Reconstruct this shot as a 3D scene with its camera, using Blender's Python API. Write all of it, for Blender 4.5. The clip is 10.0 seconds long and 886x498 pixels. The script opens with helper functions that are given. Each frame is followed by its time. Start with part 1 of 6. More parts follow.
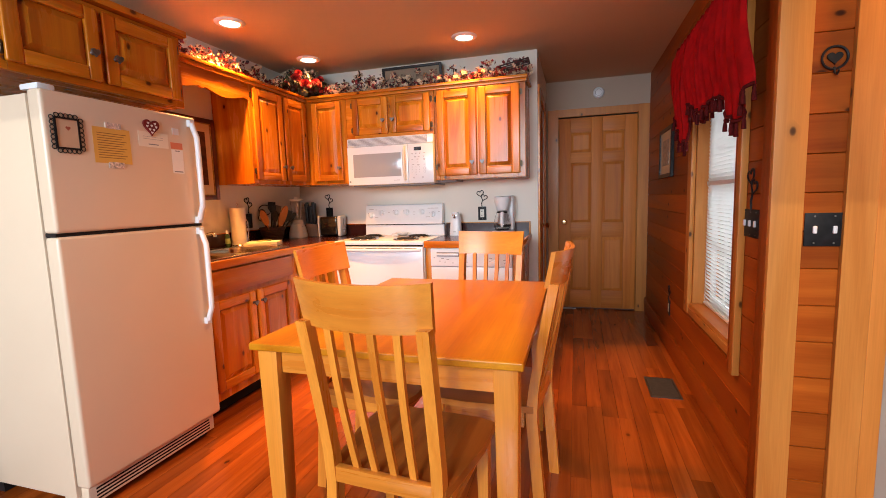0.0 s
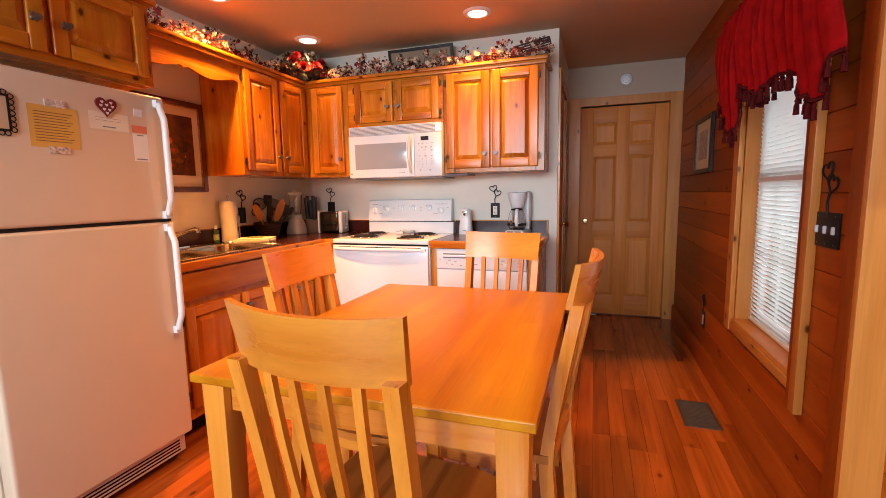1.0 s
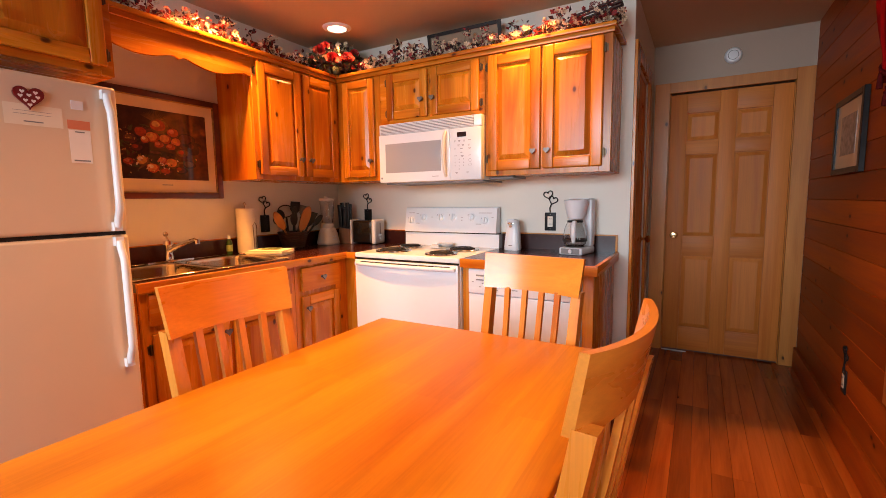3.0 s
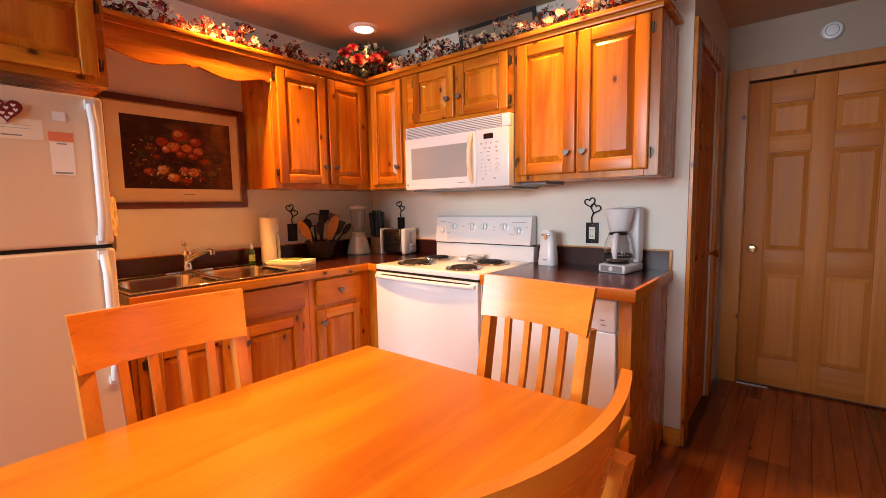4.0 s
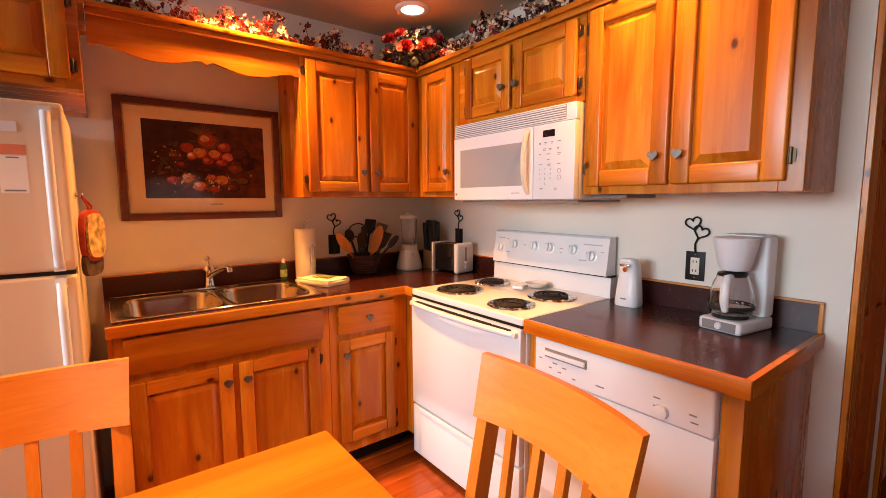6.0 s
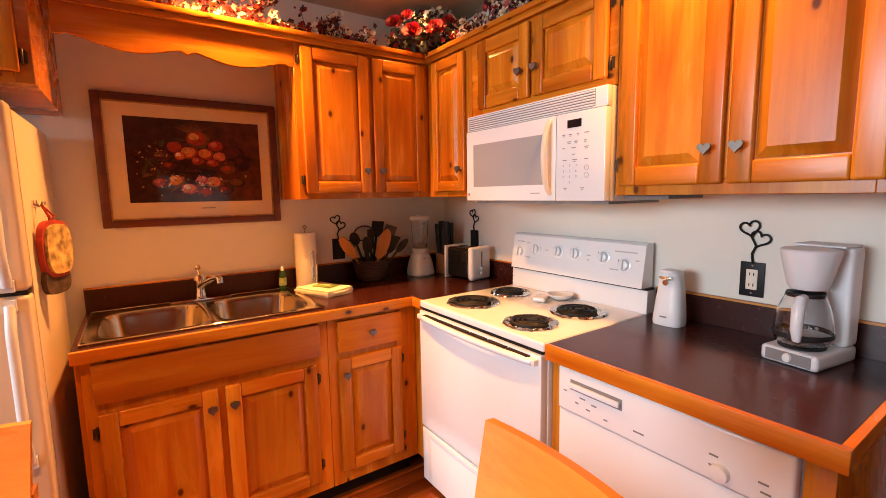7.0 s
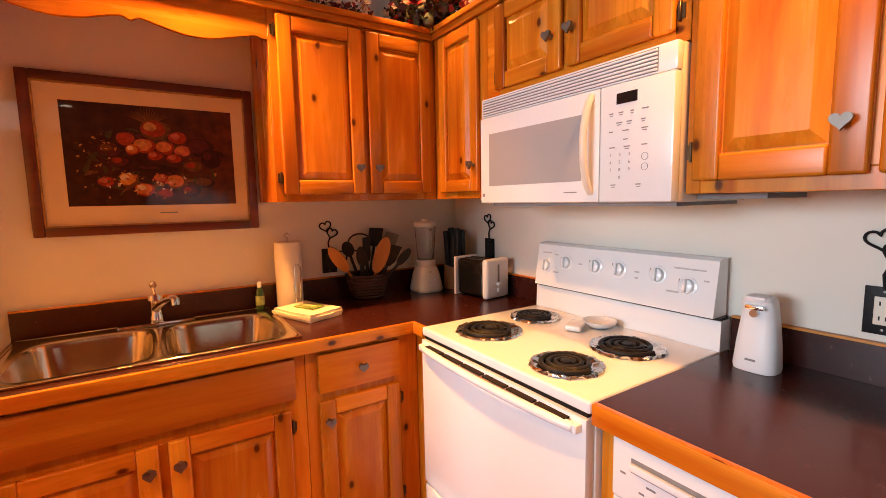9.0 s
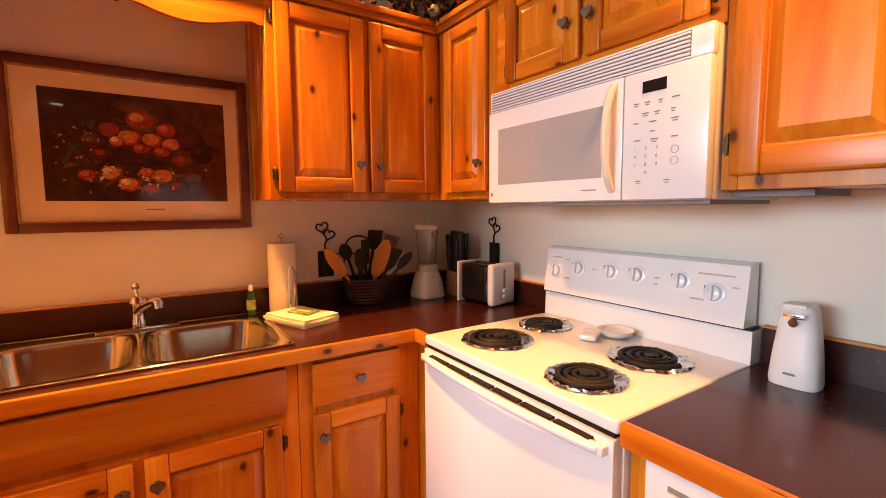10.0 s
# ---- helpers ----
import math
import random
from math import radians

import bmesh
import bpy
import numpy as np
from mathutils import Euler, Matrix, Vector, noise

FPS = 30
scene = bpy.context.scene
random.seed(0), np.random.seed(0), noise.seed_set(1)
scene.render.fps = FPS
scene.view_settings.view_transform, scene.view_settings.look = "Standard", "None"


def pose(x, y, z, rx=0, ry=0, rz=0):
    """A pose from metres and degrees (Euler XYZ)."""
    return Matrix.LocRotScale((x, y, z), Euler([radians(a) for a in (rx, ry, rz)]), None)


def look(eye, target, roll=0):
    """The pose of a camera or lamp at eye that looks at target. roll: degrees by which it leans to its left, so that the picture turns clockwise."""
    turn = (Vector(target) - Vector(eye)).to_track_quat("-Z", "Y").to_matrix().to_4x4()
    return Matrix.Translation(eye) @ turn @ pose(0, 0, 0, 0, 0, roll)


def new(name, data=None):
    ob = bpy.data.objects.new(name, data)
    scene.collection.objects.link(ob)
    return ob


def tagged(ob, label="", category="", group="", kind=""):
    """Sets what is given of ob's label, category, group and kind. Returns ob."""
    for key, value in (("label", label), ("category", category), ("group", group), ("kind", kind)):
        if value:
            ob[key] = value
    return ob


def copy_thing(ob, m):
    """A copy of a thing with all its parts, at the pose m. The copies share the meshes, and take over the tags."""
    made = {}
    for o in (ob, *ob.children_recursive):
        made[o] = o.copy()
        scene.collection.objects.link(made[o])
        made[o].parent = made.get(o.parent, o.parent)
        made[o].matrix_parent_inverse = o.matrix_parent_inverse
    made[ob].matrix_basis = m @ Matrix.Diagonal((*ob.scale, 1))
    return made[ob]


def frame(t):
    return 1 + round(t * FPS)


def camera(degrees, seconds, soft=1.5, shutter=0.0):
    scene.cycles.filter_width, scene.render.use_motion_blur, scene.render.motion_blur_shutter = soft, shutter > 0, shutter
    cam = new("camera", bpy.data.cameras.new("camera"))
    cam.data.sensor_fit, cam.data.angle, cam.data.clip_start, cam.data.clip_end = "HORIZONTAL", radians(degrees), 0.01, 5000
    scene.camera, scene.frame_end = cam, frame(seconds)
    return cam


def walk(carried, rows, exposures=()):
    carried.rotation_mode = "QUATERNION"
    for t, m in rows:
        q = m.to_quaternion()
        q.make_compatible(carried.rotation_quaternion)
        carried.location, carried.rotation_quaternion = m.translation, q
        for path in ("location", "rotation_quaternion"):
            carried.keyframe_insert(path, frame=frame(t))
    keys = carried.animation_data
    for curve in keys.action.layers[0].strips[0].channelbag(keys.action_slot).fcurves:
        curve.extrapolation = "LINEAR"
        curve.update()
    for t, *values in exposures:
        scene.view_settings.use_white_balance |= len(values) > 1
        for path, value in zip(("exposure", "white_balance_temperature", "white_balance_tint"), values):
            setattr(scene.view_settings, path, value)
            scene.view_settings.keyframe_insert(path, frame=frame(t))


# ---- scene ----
cam = camera(89.5, 10.0, 0.5)
PATH = [
    (0, (2.573, -3.815, 1.230), (2.005, -1.911, 1.006), -1.7),
    (0.5, (2.534, -3.643, 1.235), (1.949, -1.745, 0.996), -1.3),
    (1, (2.537, -3.484, 1.232), (1.901, -1.604, 0.986), -1.0),
    (1.5, (2.556, -3.307, 1.230), (1.830, -1.460, 0.985), -1.0),
    (2, (2.579, -3.145, 1.221), (1.770, -1.330, 0.986), -0.9),
    (2.5, (2.593, -3.000, 1.230), (1.710, -1.221, 1.002), -0.8),
    (4, (2.721, -2.470, 1.264), (1.468, -0.923, 1.068), -1.0),
    (4.5, (2.751, -2.297, 1.281), (1.371, -0.862, 1.090), -1.0),
    (5, (2.746, -2.143, 1.307), (1.271, -0.806, 1.117), -0.6),
    (5.5, (2.678, -1.993, 1.336), (1.138, -0.733, 1.135), -0.4),
    (6, (2.593, -1.880, 1.359), (1.014, -0.672, 1.144), -0.3),
    (7.5, (2.341, -1.616, 1.399), (0.693, -0.510, 1.152), -1.2),
    (8, (2.250, -1.564, 1.396), (0.602, -0.455, 1.155), -1.2),
    (8.5, (2.170, -1.492, 1.390), (0.509, -0.403, 1.154), -1.3),
    (9, (2.108, -1.442, 1.377), (0.435, -0.367, 1.158), -1.1),
    (9.5, (2.054, -1.412, 1.364), (0.375, -0.343, 1.157), -0.8),
    (10, (2.002, -1.412, 1.344), (0.337, -0.320, 1.163), -0.4),
]
walk(cam, [(t, look(eye, target, roll)) for t, eye, target, roll in PATH])

# ---- world and light ----
world = bpy.data.worlds.new("world")
scene.world = world
world.use_nodes = True
wn = world.node_tree.nodes
sky = wn.new("ShaderNodeTexSky")
sky.sky_type, sky.sun_disc = "NISHITA", False
sky.sun_elevation, sky.sun_rotation = radians(30.7), radians(180)
wn["Background"].inputs["Strength"].default_value = 0.15
world.node_tree.links.new(sky.outputs[0], wn["Background"].inputs["Color"])
scene.view_settings.exposure = 0.04

CAN_COLOUR = (1.0, 0.40, 0.09)
# The last can, over the table, is an added light to brighten table and chairs
CANS = [(0.467, -0.454), (1.79, -0.49), (0.43, -1.29), (3.87, -2.10), (1.79, -2.05)]
CAN_POWER = [4.5, 13, 36, 16, 15]


def area_lamp(name, m, sx, sy, power, colour, spread=180, shape="RECTANGLE"):
    data = bpy.data.lights.new(name, "AREA")
    data.shape, data.size, data.size_y, data.energy, data.color, data.spread = shape, sx, sy, power, colour, radians(spread)
    ob = new(name, data)
    ob.matrix_basis = m
    return ob


for (cx, cy), cp in zip(CANS, CAN_POWER):
    area_lamp("can_lamp", pose(cx, cy, 2.384), 0.11, 0.11, cp, CAN_COLOUR, 108, "DISK")
area_lamp("kitchen_window_daylight", look((3.56, -1.08, 1.28), (2.5, -1.08, 1.1)), 0.84, 1.45, 12, (0.86, 0.93, 1.0))
area_lamp("gable_window_daylight", look((1.4, -6.95, 2.0), (1.2, 0, 0.9)), 2.6, 1.3, 78, (0.72, 0.85, 1.0), 100)
sun_data = bpy.data.lights.new("sun", "SUN")
sun_data.energy, sun_data.angle, sun_data.color = 0.9, radians(0.6), (1.0, 0.95, 0.88)
sun = new("sun", sun_data)
sun.matrix_basis = look((2.4, -9.0, 5.4), (2.406, -8.0, 4.806))


# ---- materials ----
def material(name, colour=(0.8, 0.8, 0.8), rough=0.5, metal=0.0, coat=0.0):
    m = bpy.data.materials.new(name)
    m.use_nodes = True
    b = m.node_tree.nodes["Principled BSDF"]
    b.inputs["Base Color"].default_value = (*colour, 1)
    b.inputs["Roughness"].default_value = rough
    b.inputs["Metallic"].default_value = metal
    b.inputs["Coat Weight"].default_value = coat
    b.inputs["Coat Roughness"].default_value = 0.08
    return m


def node(m, kind, **values):
    n = m.node_tree.nodes.new(kind)
    for k, v in values.items():
        n.inputs[k.replace("_", " ")].default_value = v
    return n


def wire(m, a, b):
    m.node_tree.links.new(a, b)


def ramp(m, fac, stops):
    r = m.node_tree.nodes.new("ShaderNodeValToRGB")
    els = r.color_ramp.elements
    els[0].position, els[0].color = stops[0][0], (*stops[0][1], 1)
    els[1].position, els[1].color = stops[-1][0], (*stops[-1][1], 1)
    for p, c in stops[1:-1]:
        e = els.new(p)
        e.color = (*c, 1)
    wire(m, fac, r.inputs[0])
    return r.outputs[0]


def mix(m, fac, a, b, mode="MIX"):
    n = m.node_tree.nodes.new("ShaderNodeMix")
    n.data_type, n.blend_type = "RGBA", mode
    for sock, v in ((n.inputs[0], fac), (n.inputs[6], a), (n.inputs[7], b)):
        if hasattr(v, "links"):
            wire(m, v, sock)
        elif isinstance(v, tuple):
            sock.default_value = (*v, 1)
        else:
            sock.default_value = v
    return n.outputs[2]


def shifted_coords(m, amount=31.0):
    tc, info = node(m, "ShaderNodeTexCoord"), node(m, "ShaderNodeObjectInfo")
    geo = node(m, "ShaderNodeNewGeometry")
    add = node(m, "ShaderNodeMath")
    add.operation = "ADD"
    wire(m, info.outputs["Random"], add.inputs[0])
    wire(m, geo.outputs["Random Per Island"], add.inputs[1])
    mul = node(m, "ShaderNodeMath")
    mul.operation = "MULTIPLY"
    wire(m, add.outputs[0], mul.inputs[0])
    mul.inputs[1].default_value = amount
    vec = node(m, "ShaderNodeVectorMath")
    wire(m, tc.outputs["Object"], vec.inputs[0])
    wire(m, mul.outputs[0], vec.inputs[1])
    return vec.outputs[0], add.outputs[0]


def add_bump(m, height, strength, distance=0.002):
    b = node(m, "ShaderNodeBump", Strength=strength, Distance=distance)
    wire(m, height, b.inputs["Height"])
    wire(m, b.outputs[0], m.node_tree.nodes["Principled BSDF"].inputs["Normal"])


def wood(name, dark, light, axis, rough=0.3, knots=0.0, coat=0.3, spread=0.30, across=11.0, board=0.0):
    """Wood with its grain along the axis 0, 1 or 2; knots: 0 to 1; board: width of glued staves."""
    m = material(name, light, rough, 0, coat)
    m.node_tree.nodes["Principled BSDF"].inputs["Coat Roughness"].default_value = 0.20
    b = m.node_tree.nodes["Principled BSDF"]
    vec, rnd = shifted_coords(m)
    s = [across] * 3
    s[axis] = 0.9
    mp = node(m, "ShaderNodeMapping", Scale=tuple(s))
    wire(m, vec, mp.inputs[0])
    n1 = node(m, "ShaderNodeTexNoise", Scale=1.0, Detail=5.0, Roughness=0.55, Distortion=0.6)
    wire(m, mp.outputs[0], n1.inputs["Vector"])
    s2 = [170.0] * 3
    s2[axis] = 5.0
    mp2 = node(m, "ShaderNodeMapping", Scale=tuple(s2))
    wire(m, vec, mp2.inputs[0])
    n2 = node(m, "ShaderNodeTexNoise", Scale=1.0, Detail=3.0, Roughness=0.6)
    wire(m, mp2.outputs[0], n2.inputs["Vector"])
    mid = tuple(0.5 * (a + c) for a, c in zip(dark, light))
    col = ramp(m, n1.outputs["Fac"], [(0.30, dark), (0.5, mid), (0.72, light)])
    fine = ramp(m, n2.outputs["Fac"], [(0.3, (0.82, 0.80, 0.76)), (0.65, (1.04, 1.04, 1.04))])
    col = mix(m, 0.5, col, fine, "MULTIPLY")
    frac = node(m, "ShaderNodeMath")
    frac.operation = "FRACT"
    wire(m, rnd, frac.inputs[0])
    lo, hi = 1 - spread, 1 + spread * 0.45
    tone = ramp(m, frac.outputs[0], [(0, (lo, lo * 0.94, lo * 0.86)), (1, (hi, hi, hi))])
    col = mix(m, 1.0, col, tone, "MULTIPLY")
    if board:
        sb = [1.0 / board] * 3
        sb[axis] = 1.6 if across < 11 else 0.4
        mb = node(m, "ShaderNodeMapping", Scale=tuple(sb))
        wire(m, vec, mb.inputs[0])
        vb = node(m, "ShaderNodeTexVoronoi", Scale=1.0, Randomness=0.25)
        vb.distance = "CHEBYCHEV"
        wire(m, mb.outputs[0], vb.inputs["Vector"])
        tb = ramp(m, vb.outputs["Color"], [(0.1, (0.82, 0.78, 0.72)), (0.9, (1.08, 1.08, 1.06))])
        col = mix(m, 0.45, col, tb, "MULTIPLY")
    if knots:
        mk = node(m, "ShaderNodeMapping", Scale=(7.5, 4.6, 1.0))
        sx = node(m, "ShaderNodeSeparateXYZ")
        wire(m, vec, sx.inputs[0])
        others = [k for k in range(3) if k != axis]
        su = node(m, "ShaderNodeMath")
        su.operation = "ADD"
        wire(m, sx.outputs[others[0]], su.inputs[0])
        wire(m, sx.outputs[others[1]], su.inputs[1])
        cv = node(m, "ShaderNodeCombineXYZ")
        wire(m, su.outputs[0], cv.inputs[0])
        wire(m, sx.outputs[axis], cv.inputs[1])
        wire(m, cv.outputs[0], mk.inputs[0])
        vk = node(m, "ShaderNodeTexVoronoi", Scale=1.0)
        vk.voronoi_dimensions = "2D"
        wire(m, mk.outputs[0], vk.inputs["Vector"])
        sep = node(m, "ShaderNodeSeparateColor")
        wire(m, vk.outputs["Color"], sep.inputs[0])
        pick = ramp(m, sep.outputs[0], [(1 - knots - 0.01, (0, 0, 0)), (1 - knots, (1, 1, 1))])
        spot = ramp(m, vk.outputs["Distance"], [(0.03, (1, 1, 1)), (0.055, (0.85, 0.85, 0.85)), (0.085, (0.22, 0.22, 0.22)), (0.20, (0, 0, 0))])
        both = mix(m, 1.0, pick, spot, "MULTIPLY")
        col = mix(m, both, col, tuple(c * 0.16 for c in dark))
    wire(m, col, b.inputs["Base Color"])
    rr = node(m, "ShaderNodeMapRange")
    rr.inputs["To Min"].default_value, rr.inputs["To Max"].default_value = rough * 0.8, rough * 1.35
    wire(m, n1.outputs["Fac"], rr.inputs[0])
    wire(m, rr.outputs[0], b.inputs["Roughness"])
    add_bump(m, n2.outputs["Fac"], 0.12, 0.0006)
    return m


def mottled(name, colour, rough, amount=0.08, scale=9.0, bump=0.05, metal=0.0, coat=0.0, bump_scale=220.0):
    m = material(name, colour, rough, metal, coat)
    b = m.node_tree.nodes["Principled BSDF"]
    vec, _ = shifted_coords(m)
    n1 = node(m, "ShaderNodeTexNoise", Scale=scale, Detail=4.0)
    n2 = node(m, "ShaderNodeTexNoise", Scale=bump_scale, Detail=2.0)
    wire(m, vec, n1.inputs["Vector"])
    wire(m, vec, n2.inputs["Vector"])
    lo, hi = tuple(c * (1 - amount) for c in colour), tuple(min(1.0, c * (1 + amount)) for c in colour)
    wire(m, ramp(m, n1.outputs["Fac"], [(0.3, lo), (0.7, hi)]), b.inputs["Base Color"])
    rr = node(m, "ShaderNodeMapRange")
    rr.inputs["To Min"].default_value, rr.inputs["To Max"].default_value = rough * 0.85, rough * 1.2
    wire(m, n1.outputs["Fac"], rr.inputs[0])
    wire(m, rr.outputs[0], b.inputs["Roughness"])
    if bump:
        add_bump(m, n2.outputs["Fac"], bump, 0.001)
    return m


PINE = [wood("varnished_knotty_pine", (0.46, 0.100, 0.004), (0.76, 0.305, 0.020), a, 0.25, 0.30, 0.0, board=0.083) for a in range(3)]
PANEL = [wood("pine_wall_boards", (0.27, 0.046, 0.0035), (0.45, 0.110, 0.010), a, 0.42, 0.20, 0.0) for a in range(3)]
TRIM = [wood("clear_pine_trim", (0.47, 0.162, 0.026), (0.64, 0.27, 0.058), a, 0.38, 0.14, 0.1, 0.15) for a in range(3)]
FIR = [wood("fir_door_wood", (0.50, 0.148, 0.020), (0.63, 0.222, 0.038), a, 0.46, 0.0, 0.0, 0.14, 24) for a in range(3)]
MAPLE = [wood("honey_rubberwood", (0.58, 0.180, 0.018), (0.78, 0.32, 0.045), a, 0.27, 0.0, 0.35, 0.14, 13) for a in range(3)]
TABLETOP = wood("table_top_staves", (0.43, 0.135, 0.004), (0.63, 0.265, 0.010), 1, 0.32, 0.0, 0.0, 0.1, 10, 0.085)
SEATWOOD = wood("seat_wood", (0.34, 0.10, 0.014), (0.48, 0.165, 0.028), 1, 0.3, 0.0, 0.2, 0.12, 12)
for pm in PANEL + TRIM + FIR + [TABLETOP, SEATWOOD]:
    pm.node_tree.nodes["Principled BSDF"].inputs["Specular IOR Level"].default_value = 0.3
for pm in PANEL:
    pm.node_tree.nodes["Principled BSDF"].inputs["Specular IOR Level"].default_value = 0.16
for pm in PINE:
    pm.node_tree.nodes["Principled BSDF"].inputs["Specular IOR Level"].default_value = 0.38
OAK = wood("oak_strip_floor", (0.22, 0.042, 0.005), (0.44, 0.102, 0.012), 1, 0.20, 0.02, 0.14, 0.38, 14)
# Hall end wall colour is darkened to carry the shade that lies there
HALLWALL = mottled("shaded_hall_paint", (0.42, 0.34, 0.265), 0.75, 0.025, 3.0, 0.10)
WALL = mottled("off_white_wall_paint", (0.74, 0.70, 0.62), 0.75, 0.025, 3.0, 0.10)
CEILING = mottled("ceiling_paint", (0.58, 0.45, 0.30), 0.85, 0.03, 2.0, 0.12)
WHITE = mottled("white_enamel", (0.76, 0.80, 0.83), 0.22, 0.015, 5.0, 0.0, 0, 0.3)
# White enamel tinted tan: the warm lamp light is put into its colour
FRIDGE = mottled("warm_lit_textured_enamel", (0.71, 0.575, 0.42), 0.34, 0.015, 4.0, 0.22, 0, 0.1, 320.0)
PLASTIC = mottled("white_plastic", (0.74, 0.76, 0.78), 0.32, 0.02, 8.0, 0.0)
CREAM = mottled("cream_plastic", (0.72, 0.66, 0.55), 0.35, 0.02, 8.0, 0.0)
GREYGLASS = material("microwave_window", (0.36, 0.37, 0.38), 0.14, 0, 0.3)
DISPLAY = material("dark_display", (0.015, 0.012, 0.012), 0.12)
BLACK = mottled("black_plastic", (0.018, 0.017, 0.017), 0.35, 0.2, 20.0, 0.0)
IRON = mottled("black_wrought_iron", (0.012, 0.012, 0.013), 0.45, 0.3, 40.0, 0.1)
DARK = mottled("dark_recess", (0.02, 0.014, 0.01), 0.7, 0.2, 10.0, 0.0)
LAMINATE = mottled("dark_brown_laminate", (0.036, 0.008, 0.006), 0.25, 0.10, 60.0, 0.0, 0, 0.1)
LAMINATE.node_tree.nodes["Principled BSDF"].inputs["Specular IOR Level"].default_value = 0.34
STEEL = mottled("brushed_stainless_steel", (0.60, 0.52, 0.40), 0.17, 0.03, 14.0, 0.0, 1.0)
CHROME = mottled("chrome", (0.78, 0.77, 0.75), 0.09, 0.04, 12.0, 0.0, 1.0)
PEWTER = mottled("brushed_pewter", (0.20, 0.185, 0.168), 0.48, 0.15, 60.0, 0.2, 1.0)
BRONZE = mottled("dark_bronze_hinge", (0.10, 0.065, 0.035), 0.42, 0.25, 60.0, 0.1, 0.9)
BRASS = mottled("satin_brass", (0.66, 0.50, 0.26), 0.2, 0.1, 30.0, 0.0, 1.0)
COIL = mottled("black_heating_coil", (0.010, 0.009, 0.009), 0.5, 0.3, 40.0, 0.2)
FOIL = mottled("crinkled_foil_liner", (0.70, 0.68, 0.65), 0.14, 0.1, 30.0, 1.0, 1.0, 0.0, 70.0)
PALE_INK = mottled("pale_grey_print", (0.42, 0.42, 0.43), 0.6, 0.1, 30.0, 0.0)
INK = mottled("grey_print", (0.20, 0.20, 0.21), 0.6, 0.1, 30.0, 0.0)
for pm, level in ((BLACK, 0.25), (IRON, 0.2), (DARK, 0.1), (COIL, 0.25)):
    pm.node_tree.nodes["Principled BSDF"].inputs["Specular IOR Level"].default_value = level
GROUT = mottled("shadowed_joint", (0.15, 0.040, 0.008), 0.8, 0.2, 10.0, 0.0)


# ---- geometry helpers ----
def world_offset(ob):
    v = Vector((0, 0, 0))
    while ob is not None:
        v += ob.location
        ob = ob.parent
    return v


def link(name, bm, mat, parent=None, label="", smooth=40):
    bmesh.ops.recalc_face_normals(bm, faces=bm.faces)
    if parent is not None:
        bmesh.ops.translate(bm, vec=-world_offset(parent), verts=bm.verts)
    me = bpy.data.meshes.new(name)
    bm.to_mesh(me)
    bm.free()
    me.materials.append(mat)
    if smooth:
        for p in me.polygons:
            p.use_smooth = True
        me.set_sharp_from_angle(angle=radians(smooth))
    ob = new(name, me)
    ob.parent = parent
    if label:
        ob["label"] = label
    return ob


def part(name, bm, mat, parent, label="", smooth=40):
    return link(name, bm, mat, parent, label, smooth)


def thing(name, at, label, category, group=""):
    ob = new(name)
    ob.location = at
    ob.empty_display_size = 0.05
    return tagged(ob, label, category, group)


def structure(name, bm, mat, label="", category="structure"):
    return tagged(link(name, bm, mat), label, category, kind="structure")


def add_box(bm, x0, x1, y0, y1, z0, z1):
    r = bmesh.ops.create_cube(bm, size=1.0)
    bmesh.ops.scale(bm, vec=(x1 - x0, y1 - y0, z1 - z0), verts=r["verts"])
    bmesh.ops.translate(bm, vec=((x0 + x1) / 2, (y0 + y1) / 2, (z0 + z1) / 2), verts=r["verts"])
    return r["verts"]


def soften(bm, w, seg=2):
    sharp = [e for e in bm.edges if len(e.link_faces) == 2 and e.calc_face_angle() > 0.6]
    bmesh.ops.bevel(bm, geom=sharp, offset=w, segments=seg, affect="EDGES", profile=0.6, clamp_overlap=True)
    return bm


def box(x0, x1, y0, y1, z0, z1, w=0.0, seg=2):
    bm = bmesh.new()
    add_box(bm, x0, x1, y0, y1, z0, z1)
    return soften(bm, w, seg) if w else bm


def boxes(*rows, w=0.0):
    bm = bmesh.new()
    for r in rows:
        add_box(bm, *r)
    return soften(bm, w, 1) if w else bm


def lathe(profile, at, seg=28, bm=None, m=None):
    """Turned about z; profile rows are (radius, height)."""
    bm = bm or bmesh.new()
    m = Matrix.Translation(at) @ (m or Matrix.Identity(4))
    rings = []
    for r, z in profile:
        if r < 1e-5:
            rings.append([bm.verts.new(m @ Vector((0, 0, z)))])
        else:
            rings.append([bm.verts.new(m @ Vector((r * math.cos(2 * math.pi * i / seg), r * math.sin(2 * math.pi * i / seg), z))) for i in range(seg)])
    for a, b in zip(rings, rings[1:]):
        for i in range(seg):
            j = (i + 1) % seg
            if len(a) == 1 and len(b) == 1:
                continue
            if len(a) == 1:
                bm.faces.new((a[0], b[i], b[j]))
            elif len(b) == 1:
                bm.faces.new((a[i], a[j], b[0]))
            else:
                bm.faces.new((a[i], a[j], b[j], b[i]))
    return bm


